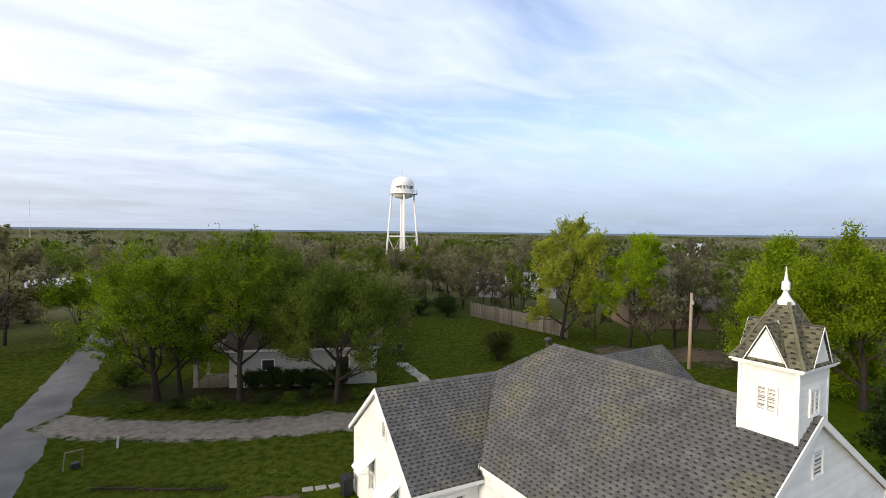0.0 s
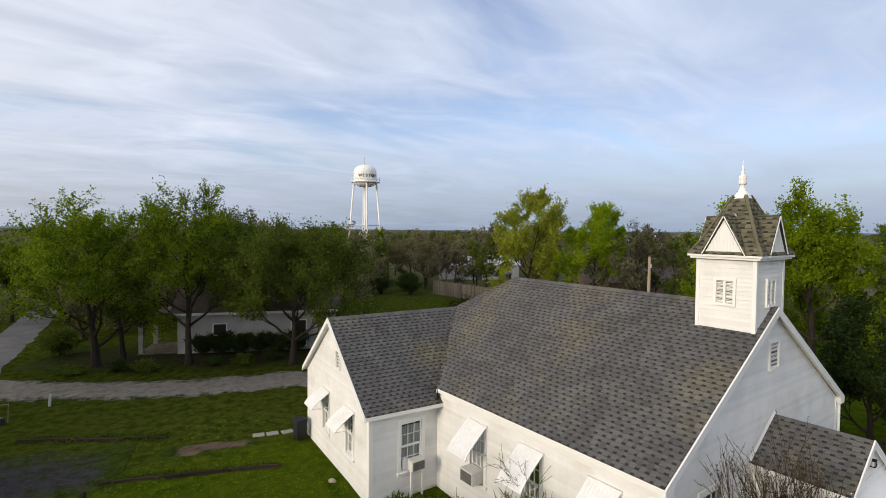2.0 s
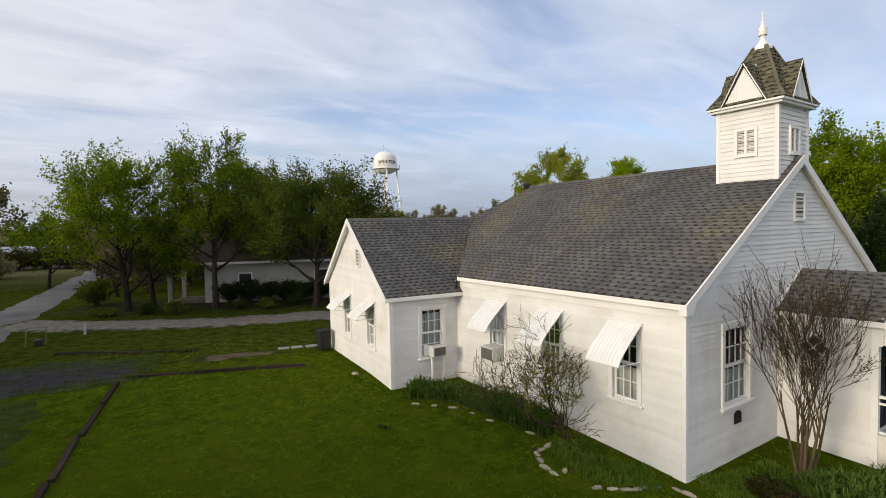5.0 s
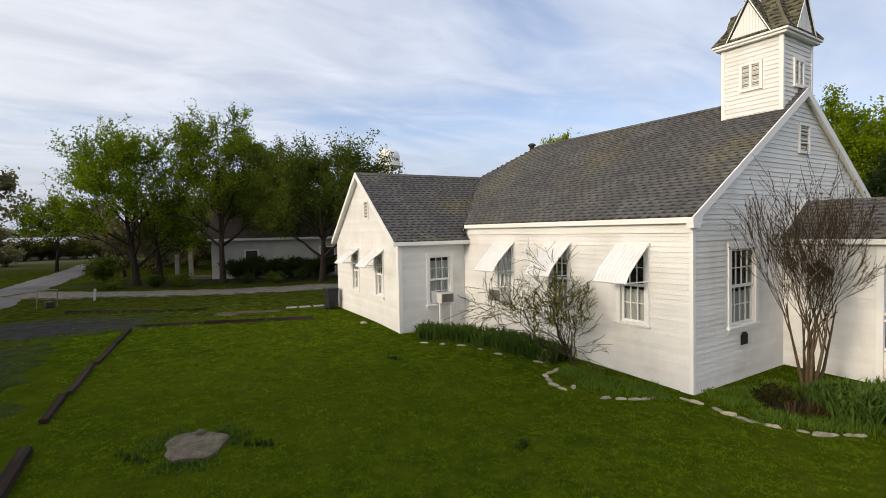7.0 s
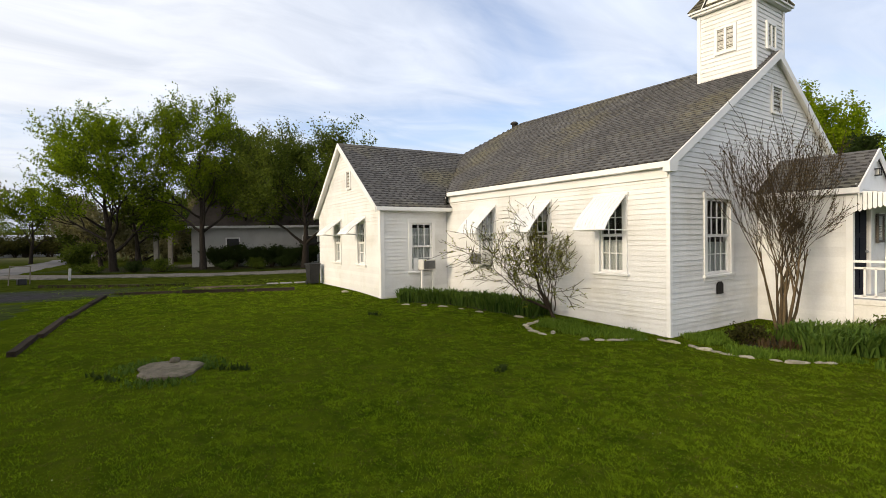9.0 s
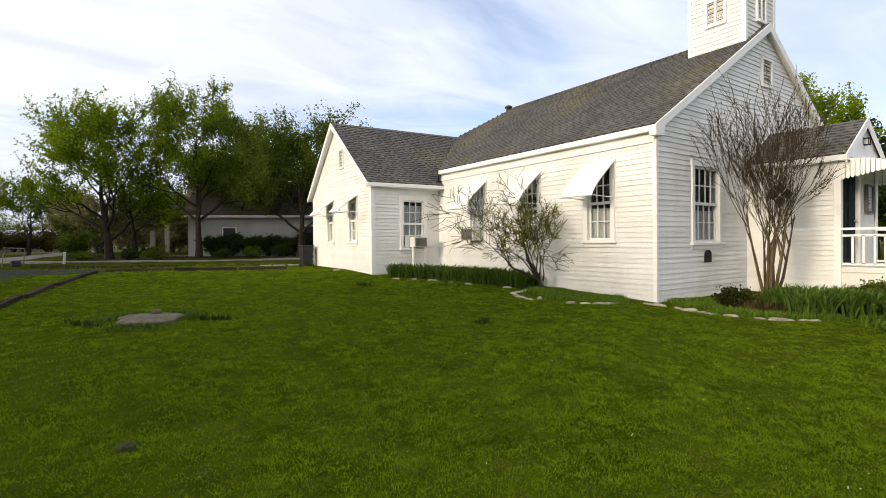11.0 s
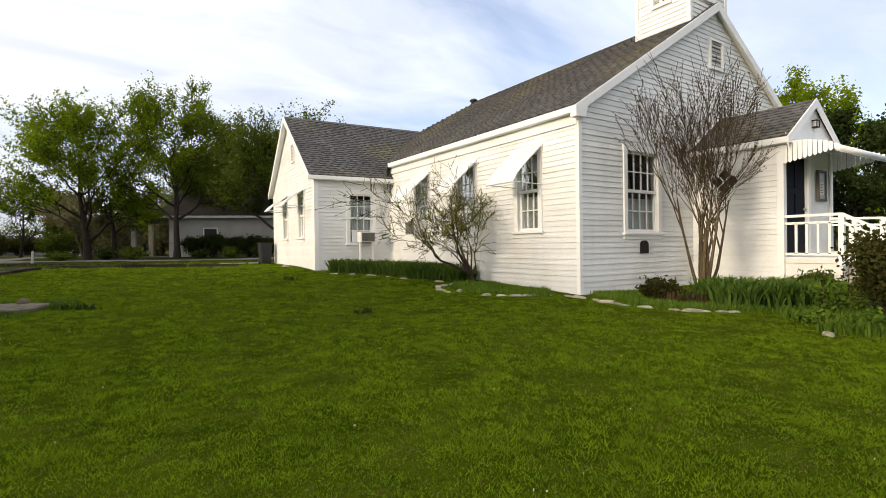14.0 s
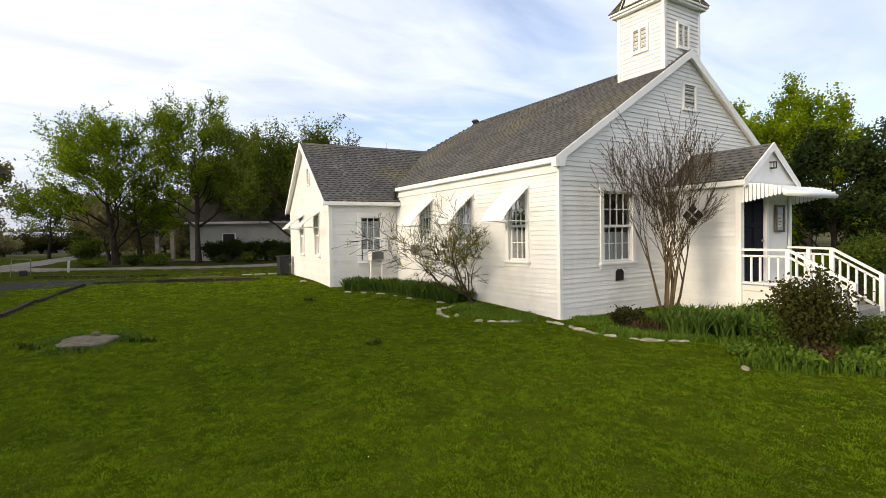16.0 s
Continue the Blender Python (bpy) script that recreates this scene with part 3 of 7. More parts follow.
def build_awning(m, u0, u1, z_top, drop, reach, ribs=9, name="awning"):
    """A sheet-metal window hood: sloped panels with raised seams, a rolled lip and two stays."""
    top = Vector((0, z_top, 0.02))
    curve = [(z_top - drop * (0.90 * s + 0.10 * s ** 6), 0.055 + (reach - 0.055) * (1.06 * s - 0.06 * s ** 6)) for s in (0, 0.25, 0.5, 0.7, 0.82, 0.92, 1.0)]
    bm = prism([m @ Vector((u0, z, d)) for z, d in curve] + [m @ Vector((u0, z - 0.02, d - 0.006)) for z, d in curve[::-1]], m.to_3x3() @ Vector((u1 - u0, 0, 0)))
    hood = cpart(name, bm, METAL_WHITE, label="white sheet-metal window awning")
    lip = bmesh.new()
    rod(lip, m @ Vector((u0 - 0.01, z_top - drop, reach)), m @ Vector((u1 + 0.01, z_top - drop, reach)), 0.022, seg=8)
    part("lip", lip, METAL_WHITE, hood)
    for k in range(ribs + 1):
        u = u0 + (u1 - u0) * k / ribs
        seam = bmesh.new()
        for (za, da), (zb, db) in zip(curve, curve[1:]):
            beam(seam, m @ Vector((u, za, da + 0.004)), m @ Vector((u, zb, db + 0.004)), 0.014, 0.012, m.to_3x3() @ Vector((0, 1, 0)))
        part("seam", seam, METAL_WHITE, hood)
    for u in (u0 + 0.02, u1 - 0.02):
        stay = bmesh.new()
        rod(stay, m @ Vector((u, z_top - drop, reach - 0.02)), m @ Vector((u, z_top - drop - 0.02, 0.03)), 0.011, seg=6)
        part("stay", stay, METAL_WHITE, hood)
    part("rail", box((u0 - 0.03, z_top - 0.03, 0.002), (u1 + 0.03, z_top + 0.04, 0.064), 0, m), METAL_WHITE, hood)
    return hood


def clip_row(poly, v):
    """Where a level line at v crosses a polygon of (u, v)."""
    xs = []
    for (a, b), (c, d) in zip(poly, poly[1:] + poly[:1]):
        if (b <= v) != (d <= v):
            xs.append(a + (c - a) * (v - b) / (d - b))
    xs.sort()
    return list(zip(xs[::2], xs[1::2]))


SPLIT = {"left": 300}


def shingle_plane(roof, origin, along, up, poly, material=SHINGLE, single=0, course=0.145, seed=1, single_material=None):
    """Courses of shingle tabs laid on a slope; poly in (along, up) metres. The first tabs are pieces of their own."""
    rng = random.Random(seed)
    o, a, b = Vector(origin), Vector(along).normalized(), Vector(up)
    b = (b - a * a.dot(b)).normalized()
    n = a.cross(b).normalized()
    if n.z < 0:
        n = -n
    V, F, GV, GF, done = [], [], [], [], 0

    def slab(u0, u1, v0, v1, t0, t1, sep, notch=False):
        q = [o + a * u + b * v + n * t for u, v, t in ((u0, v0, 0), (u1, v0, 0), (u1, v1, 0), (u0, v1, 0), (u0, v0, t0), (u1, v0, t0), (u1, v1, t1), (u0, v1, t1))]
        faces = [(4, 5, 6, 7), (0, 1, 5, 4), (1, 2, 6, 5), (3, 0, 4, 7)]
        if sep:
            part("shingle", (q, faces), single_material or SHINGLE_ONE, roof)
        else:
            vs, fs = (GV, GF) if notch else (V, F)
            k = len(vs)
            vs.extend(q)
            fs.extend(tuple(i + k for i in f) for f in faces)

    v = min(p[1] for p in poly)
    top, row = max(p[1] for p in poly), 0
    while v < top - 0.03:
        row += 1
        end = min(v + course * 1.12, top)
        for u0, u1 in clip_row(poly, min(v + course * 0.5, top - 0.01)):
            u = u0 - 0.22 + 0.115 * (row % 2) + rng.uniform(-0.04, 0.04)
            while u < u1 - 0.01:
                w = rng.uniform(0.115, 0.150)
                s, e = max(u, u0), min(u + w, u1)
                if e - s > 0.02:
                    slab(s, e, v, end, 0.028 + rng.uniform(-0.003, 0.004), 0.008, done < single)
                    done += 1
                gap = rng.uniform(0.085, 0.115)
                s, e = max(u + w, u0), min(u + w + gap, u1)
                if e - s > 0.01:
                    if v + course * 0.40 < end:
                        slab(s, e, v + course * 0.38, end, 0.022, 0.008, False)
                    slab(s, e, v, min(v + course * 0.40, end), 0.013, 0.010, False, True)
                u += w + gap
        v += course
    part("shingle_field", (V, F), material, roof, kind="stuff")
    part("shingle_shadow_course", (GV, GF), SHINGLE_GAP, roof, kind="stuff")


def roof_slope(poly3, name="roof", deck=SHINGLE_UNDER, thick=0.07):
    """A slab of roof deck under the shingles, from corner points in the plan."""
    p = [Vector(q) for q in poly3]
    n = (p[1] - p[0]).cross(p[2] - p[0]).normalized()
    if n.z < 0:
        n = -n
    return cpart(name, prism(p, -n * thick), deck, label="grey-brown composition shingle roof")


def plane_uv(origin, along, up, pts):
    o, a, b = Vector(origin), Vector(along).normalized(), Vector(up)
    b = (b - a * a.dot(b)).normalized()
    return [((Vector(p) - o).dot(a), (Vector(p) - o).dot(b)) for p in pts]


def shingled(pts, along, up, **k):
    roof = roof_slope(pts)
    o = pts[0]
    shingle_plane(roof, o, along, up, plane_uv(o, along, up, pts), **k)
    return roof


def fascia(a, b, h=0.17, w=0.035, name="fascia", drop=0.0):
    bm = bmesh.new()
    a, b = Vector(a), Vector(b)
    d = Vector((0, 0, -h))
    side = (b - a).cross(Vector((0, 0, 1))).normalized() * w
    tmp = prism([a + Vector((0, 0, -drop)), b + Vector((0, 0, -drop)), b + d, a + d], side)
    bm.free()
    return cpart(name, tmp, TRIM)


# walls of the nave
W_SIDE = wall_frame((0, 0, 0), (0, 1, 0), (-1, 0, 0))
W_FRONT = wall_frame((0, 0, 0), (1, 0, 0), (0, -1, 0))
side_windows = [(1.06, 1.68), (3.26, 3.88), (5.38, 6.00)]
SILL, HEAD = 1.32, 2.93
build_wall(W_SIDE, 7.72, -0.25, EAVE - 0.10, [(a, b, SILL, HEAD) for a, b in side_windows])
FW = (1.39, 2.42, 1.26, 2.90)
gable_m = W_FRONT
build_wall(W_FRONT, 2 * HALF, -0.25, EAVE - 0.05, [FW, (4.54, 5.11, 5.2, 5.86), (3.95, 6.05, 0.6, 2.9)][:1] , gable=(HALF, RIDGE - 0.12))
for a, b in side_windows:
    build_window(W_SIDE, a, b, SILL, HEAD, 3, 2, curtain=0.44)
build_window(W_FRONT, *FW, 4, 2, curtain=0.42)
for a, b in side_windows:
    build_awning(W_SIDE, a - 0.12, b + 0.10, HEAD + 0.09, 0.76, 0.80)
cpart("wall", box((2 * HALF - 0.14, 0, -0.25), (2 * HALF, 12.5, EAVE - 0.1)), WHITE)
cpart("wall", box((0, 12.36, -0.25), (2 * HALF - 0.14, 12.5, EAVE - 0.1)), WHITE)
cpart("corner_board", boxes(((-0.036, -0.036, -0.25), (0.05, -0.0, EAVE - 0.12)), ((-0.036, 0.0, -0.25), (0.0, 0.05, EAVE - 0.12))), TRIM)
cpart("corner_board", box((2 * HALF - 0.10, -0.034, -0.25), (2 * HALF + 0.03, 0.0, EAVE - 0.12)), TRIM)
cpart("corner_board", box((-0.03, 3.02, -0.25), (0.0, 3.06, 0.95)), TRIM)
cpart("foundation", boxes(((-0.045, 0.0, -0.4), (-0.005, 7.6, 0.07)), ((0.0, -0.045, -0.4), (2 * HALF, -0.005, 0.06))), FOUND)
cpart("frieze", box((-0.05, 0, EAVE - 0.32), (-0.026, 7.7, EAVE - 0.12)), TRIM)
cpart("soffit", box((-0.18, -0.1, EAVE - 0.13), (0.02, 7.42, EAVE - 0.11)), TRIM)

# roof of the nave
XE, YF, YH = -0.20, -0.12, 9.15
slope = (RIDGE - EAVE) / (HALF - XE)
VALLEY, JOIN = (XE, 7.42, EAVE), (2.87, 10.5, EAVE + slope * (2.87 - XE))
left_pts = [(XE, YF, EAVE), VALLEY, JOIN, (HALF, YH, RIDGE), (HALF, YF, RIDGE)]
shingled(left_pts, (0, 1, 0), (HALF - XE, 0, RIDGE - EAVE), single=300, seed=3)
XR = 2 * HALF - XE
YB = YH + (JOIN[1] - YH) * (HALF - XE) / (HALF - JOIN[0])      # back eave, under the hip that meets the wing
shingled([(XR, YF, EAVE), (HALF, YF, RIDGE), (HALF, YH, RIDGE), (XR, YB, EAVE)], (0, 1, 0), (XE - HALF, 0, RIDGE - EAVE), seed=4)
shingled([(XR, YB, EAVE), (HALF, YH, RIDGE), (XE, YB, EAVE)], (-1, 0, 0), (0, YH - YB, RIDGE - EAVE), seed=5)
cpart("roof_cheek", prism([VALLEY, JOIN, (XE, 7.5, 3.12)], (0.0, 0.03, -0.01)), SHINGLE_UNDER)
fascia((XE, YF, EAVE - 0.01), (XE, 7.42, EAVE - 0.01), 0.115, 0.03)
for x in (XE, XR):
    cpart("rake_board", prism([(x, YF - 0.035, EAVE - 0.0), (HALF, YF - 0.035, RIDGE + 0.02), (HALF, YF - 0.035, RIDGE - 0.185), (x, YF - 0.035, EAVE - 0.185)], (0, 0.035, 0)), TRIM)
    cpart("rake_soffit", prism([(x, YF, EAVE - 0.10), (HALF, YF, RIDGE - 0.10), (HALF, 0.0, RIDGE - 0.10), (x, 0.0, EAVE - 0.10)], (0, 0, -0.02)), TRIM)
    s = 1 if x < HALF else -1
    cpart("eave_return", prism([(x - s * 0.032, YF - 0.037, EAVE - 0.02), (x + s * 0.10, YF - 0.037, EAVE - 0.02), (x + s * 0.30, YF - 0.037, EAVE - 0.02), (x + s * 0.22, YF - 0.036, EAVE - 0.22), (x - s * 0.02, YF - 0.036, EAVE - 0.22)], (0, 0.15, 0)), TRIM)
# ridge caps
rng = random.Random(8)
y = YF
while y < YH:
    bm = prism([(HALF - 0.15, y, RIDGE - 0.055), (HALF, y, RIDGE + 0.035), (HALF + 0.15, y, RIDGE - 0.055), (HALF, y, RIDGE + 0.01)], (0, 0.2, -0.006))
    cpart("ridge_cap", bm, SHINGLE_ONE)
    y += 0.19
pipe = bmesh.new()
rod(pipe, (2 * HALF + 0.05, -0.07, 0.1), (2 * HALF + 0.05, -0.07, EAVE - 0.25), 0.04, seg=8)
rod(pipe, (2 * HALF + 0.05, -0.07, EAVE - 0.25), (2 * HALF + 0.16, -0.14, EAVE - 0.06), 0.04, seg=8)
cpart("downspout", pipe, METAL_WHITE, smooth=True)
# louvred vent in the gable
def build_vent(m, u0, u1, z0, z1, double=False, name="louvre_vent", slats=9, trim=0.06):
    v = cpart(name, boxes(((u0 - trim, z0 - trim, 0.01), (u0, z1 + trim, 0.06)), ((u1, z0 - trim, 0.01), (u1 + trim, z1 + trim, 0.06)), ((u0, z1, 0.01), (u1, z1 + trim, 0.06)), ((u0, z0 - trim, 0.01), (u1, z0, 0.075)), m=m), TRIM, label="white louvred vent")
    # dark sheet that gives the gaps between slats their shade
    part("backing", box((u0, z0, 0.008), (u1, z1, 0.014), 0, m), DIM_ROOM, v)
    cols = [(u0, u1)]
    if double:
        mid = (u0 + u1) / 2
        part("mullion", box((mid - 0.03, z0, 0.012), (mid + 0.03, z1, 0.058), 0, m), TRIM, v)
        cols = [(u0, mid - 0.03), (mid + 0.03, u1)]
    for a, b in cols:
        for k in range(slats):
            z = z0 + (z1 - z0) * (k + 0.5) / slats
            bm = bmesh.new()
            beam(bm, m @ Vector((a, z, 0.033)), m @ Vector((b, z, 0.033)), 0.024, 0.008, m.to_3x3() @ Vector((0, 0.5, -0.7)))
            part("slat", bm, FOUND, v)
    return v


build_vent(W_FRONT, 4.56, 5.04, 5.18, 5.80, slats=8)
PL = cpart("plaque", prism([(1.79 + dx, -0.045, 0.80 + dz) for dx, dz in ((0, 0), (0.27, 0), (0.27, 0.21), (0.20, 0.27), (0.07, 0.27), (0, 0.21))], (0, 0.02, 0)), BLACK_IRON, label="black arched iron plaque")

# ---- wing ----
WB = 0.1
A, B = (-2.42, 7.72), (-1.98, 13.75)
W_WING = wall_frame((A[0], A[1], 0), (1, 0, 0), (0, -1, 0))
WW = (1.06, 1.82, 1.14, 2.62)
W_EAVE, W_RIDGE, W_MID = 3.10, 5.49, 10.9
build_wall(W_WING, 2.42, WB, W_EAVE - 0.05, [WW])
build_window(W_WING, *WW, 3, 2, curtain=0.9)
glen = math.hypot(B[0] - A[0], B[1] - A[1])
W_GABLE = wall_frame((A[0], A[1], 0), (B[0] - A[0], B[1] - A[1], 0), (-(B[1] - A[1]), B[0] - A[0], 0))
gwins = [(1.25, 1.83), (3.55, 4.13)]
build_wall(W_GABLE, glen, WB, W_EAVE - 0.05, [(a, b, 1.36, 2.68) for a, b in gwins], gable=(W_MID - 7.72, W_RIDGE - 0.12))
for a, b in gwins:
    build_window(W_GABLE, a, b, 1.36, 2.68, 2, 2, curtain=0.5)
    build_awning(W_GABLE, a - 0.14, b + 0.14, 2.82, 0.50, 0.66, 7)
build_vent(W_GABLE, 2.42, 2.72, 3.90, 4.45, slats=10)
cpart("wall", box((-2.0, 13.62, WB), (0.1, 13.75, W_EAVE)), WHITE)
cpart("corner_board", boxes(((A[0] - 0.035, A[1] - 0.034, WB), (A[0] + 0.09, A[1], W_EAVE - 0.05)), ((A[0] - 0.035, A[1], WB), (A[0], A[1] + 0.09, W_EAVE - 0.05))), TRIM)
cpart("foundation", boxes(((A[0], A[1] - 0.04, 0.0), (0, A[1] - 0.004, 0.40))), FOUND)
P0, P1, P2 = (-2.62, 7.58, W_EAVE), (-2.36, W_MID, W_RIDGE), (-2.12, 13.95, W_EAVE)
W_BACK = (2.95, 10.5, W_RIDGE)
shingled([P0, (0.6, 7.34, W_EAVE), W_BACK, P1], Vector(W_BACK) - Vector(P1), Vector(P1) - Vector(P0), seed=6)
shingled([P2, P1, W_BACK, (3.35, 13.55, W_EAVE)], Vector(W_BACK) - Vector(P1), Vector(P1) - Vector(P2), seed=7)
fascia((-2.62, 7.58, W_EAVE), (0.0, 7.39, W_EAVE), 0.11, 0.03)
cpart("soffit", prism([(-2.45, 7.57, W_EAVE - 0.13), (0, 7.40, W_EAVE - 0.13), (0, 7.74, W_EAVE - 0.13), (-2.45, 7.74, W_EAVE - 0.13)], (0, 0, 0.02)), TRIM)
ridge_run = Vector(W_BACK) - Vector(P1)
for k in range(int(ridge_run.length / 0.19)):
    q = Vector(P1) + ridge_run.normalized() * 0.19 * k
    cpart("ridge_cap", prism([q + Vector((0, -0.14, -0.065)), q + Vector((0, 0, 0.03)), q + Vector((0, 0.14, -0.065)), q + Vector((0, 0, 0.005))], ridge_run.normalized() * 0.2), SHINGLE_ONE)
for q in (P0, P2):
    o = Vector((-0.035, 0, 0))
    cpart("rake_board", prism([Vector(q) + o, Vector(P1) + o + Vector((0, 0, 0.02)), Vector(P1) + o - Vector((0, 0, 0.16)), Vector(q) + o - Vector((0, 0, 0.16))], (0.035, 0, 0)), TRIM)
    cpart("rake_soffit", prism([Vector(q) - Vector((0, 0, 0.1)), Vector(P1) - Vector((0, 0, 0.1)), Vector(P1) + Vector((0.25, 0, -0.1)), Vector(q) + Vector((0.25, 0, -0.1))], (0, 0, -0.02)), TRIM)
# wing on the far side
R_END, R_RIDGE, R_EAVE, R_Y = 14.3, 5.28, 3.15, 8.1
shingled([(9.4, R_Y, R_EAVE), (R_END, R_Y, R_EAVE), (R_END, W_MID, R_RIDGE), (6.6, W_MID, R_RIDGE)], (1, 0, 0), (0, W_MID - R_Y, R_RIDGE - R_EAVE), seed=9)
shingled([(9.4, 13.7, R_EAVE), (6.6, W_MID, R_RIDGE), (R_END, W_MID, R_RIDGE), (R_END, 13.7, R_EAVE)], (1, 0, 0), (0, W_MID - 13.7, R_RIDGE - R_EAVE), seed=10)
cpart("wall", prism([(9.4, R_Y + 0.2, 0.1), (R_END - 0.2, R_Y + 0.2, 0.1), (R_END - 0.2, R_Y + 0.2, R_EAVE), (9.4, R_Y + 0.2, R_EAVE)], (0, 0.14, 0)), WHITE)
cpart("wall", prism([(R_END - 0.2, R_Y + 0.2, 0.1), (R_END - 0.2, 13.5, 0.1), (R_END - 0.2, 13.5, R_EAVE), (R_END - 0.2, W_MID, R_RIDGE - 0.1), (R_END - 0.2, R_Y + 0.2, R_EAVE)], (-0.14, 0, 0)), WHITE)
cpart("wall", box((9.4, 13.36, 0.1), (R_END - 0.2, 13.5, R_EAVE)), WHITE)
for x, yy in ((9.6, 9.4), (4.8, 9.6)):
    zz = EAVE + slope * (XR - x) if x > HALF else RIDGE
    vent = lathe([(0.0, 0.24), (0.10, 0.23), (0.16, 0.18), (0.16, 0.14), (0.10, 0.12), (0.10, -0.1)], 14)
    ob = cpart("roof_vent", vent, DARK_METAL, label="dark metal turbine roof vent", smooth=True)
    ob.matrix_basis = HERE @ Matrix.Translation((x, yy, zz - 0.02))

# ---- bell tower ----
TX0, TX1, TY0, TY1, T_TOP = 3.83, 5.36, 0.04, 1.43, 7.88
TCX, TCY = (TX0 + TX1) / 2, (TY0 + TY1) / 2
for m, ln in ((wall_frame((TX0, TY0, 0), (0, 1, 0), (-1, 0, 0)), TY1 - TY0), (wall_frame((TX0, TY0, 0), (1, 0, 0), (0, -1, 0)), TX1 - TX0), (wall_frame((TX1, TY1, 0), (0, -1, 0), (1, 0, 0)), TY1 - TY0), (wall_frame((TX1, TY1, 0), (-1, 0, 0), (0, 1, 0)), TX1 - TX0)):
    build_wall(m, ln, 5.6, T_TOP, [], name="tower_wall", thick=0.1)
    build_vent(m, ln / 2 - 0.20, ln / 2 + 0.20, 6.78, 7.34, True, "tower_louvre", 10, 0.07)
    for u in (-0.030, ln - 0.06):
        cpart("corner_board", box((u, 5.7, 0.0), (u + 0.09, T_TOP, 0.032), 0, m), TRIM)
    cpart("base_flashing", box((-0.05, 5.95 if ln == TY1 - TY0 else 5.6, 0.0), (ln + 0.05, 6.03 if ln == TY1 - TY0 else 5.65, 0.05), 0, m), TRIM)
O = 0.19
ex0, ex1, ey0, ey1 = TX0 - O, TX1 + O, TY0 - O, TY1 + O
cpart("cornice", boxes(((ex0 + 0.05, ey0 + 0.05, T_TOP - 0.01), (ex1 - 0.05, ey1 - 0.05, T_TOP + 0.05)), ((ex0, ey0, T_TOP + 0.05), (ex1, ey1, T_TOP + 0.10))), TRIM)
TIP = 9.46
for k, (a, b) in enumerate((((ex0, ey0), (ex0, ey1)), ((ex0, ey0), (ex1, ey0)), ((ex1, ey0), (ex1, ey1)), ((ex0, ey1), (ex1, ey1)))):
    base = T_TOP + 0.10
    al = Vector((b[0] - a[0], b[1] - a[1], 0)).normalized()
    c = Vector(((a[0] + b[0]) / 2, (a[1] + b[1]) / 2, base))
    up0 = Vector((TCX - c.x, TCY - c.y, 0))
    # flared foot, then the steep spire
    kx = 0.24
    foot = c + up0.normalized() * up0.length * kx + Vector((0, 0, 0.31))
    w0 = (Vector((*b, 0)) - Vector((*a, 0))).length / 2
    lo = [c - al * w0, c + al * w0, foot + al * w0 * (1 - kx), foot - al * w0 * (1 - kx)]
    tip = Vector((TCX, TCY, TIP)) - up0.normalized() * 0.15
    hi = [foot - al * w0 * (1 - kx), foot + al * w0 * (1 - kx), tip + al * 0.15, tip - al * 0.15]
    for pts in (lo, hi):
        r = roof_slope(pts, "tower_roof")
        o, up = pts[0], (pts[3] + pts[2]) / 2 - (pts[0] + pts[1]) / 2
        shingle_plane(r, o, al, up, plane_uv(o, al, up, pts), MOSS_SHINGLE, course=0.125, seed=20 + k)
    # small gable dormer on each side
    out = -up0.normalized()
    wd, hd = 0.48, 0.92
    fx = c + out * (-0.05)
    g0, g1, g2 = fx - al * wd, fx + al * wd, fx + Vector((0, 0, hd))
    cpart("dormer_front", prism([g0, g1, g2], -out * 0.05), TRIM)
    for j in range(1, 14):
        t = -wd + 2 * wd * j / 14
        hh = (hd - 0.22) * (1 - abs(t) / wd) - 0.02
        if hh > 0.05:
            bm = bmesh.new()
            beam(bm, fx + al * t + out * 0.004 + Vector((0, 0, 0.08)), fx + al * t + out * 0.004 + Vector((0, 0, 0.08 + hh)), 0.05, 0.014, out)
            cpart("batten", bm, TRIM)
    back = 0.62
    for s in (-1, 1):
        q = [fx + al * (wd + 0.06) * s + out * 0.05, g2 + out * 0.05 + Vector((0, 0, 0.07)), g2 - out * back + Vector((0, 0, 0.07)), fx + al * (wd + 0.06) * s - out * 0.12]
        r = roof_slope(q, "dormer_roof", thick=0.05)
        up = (q[1] - q[0])
        up = up - out * up.dot(out)
        shingle_plane(r, q[0], -out, up, plane_uv(q[0], -out, up, q), MOSS_SHINGLE, course=0.125, seed=40 + 2 * k + s)
        bm = bmesh.new()
        beam(bm, q[0] + Vector((0, 0, -0.045)), q[1] + Vector((0, 0, -0.03)), 0.022, 0.035, out)
        cpart("dormer_trim", bm, TRIM)
        bm = bmesh.new()
        beam(bm, q[3] + Vector((0, 0, 0.03)) - out * 0.03, g2 - out * (back - 0.1) + Vector((0, 0, 0.10)), 0.07, 0.02, out)
        cpart("valley_flashing", bm, FLASH)
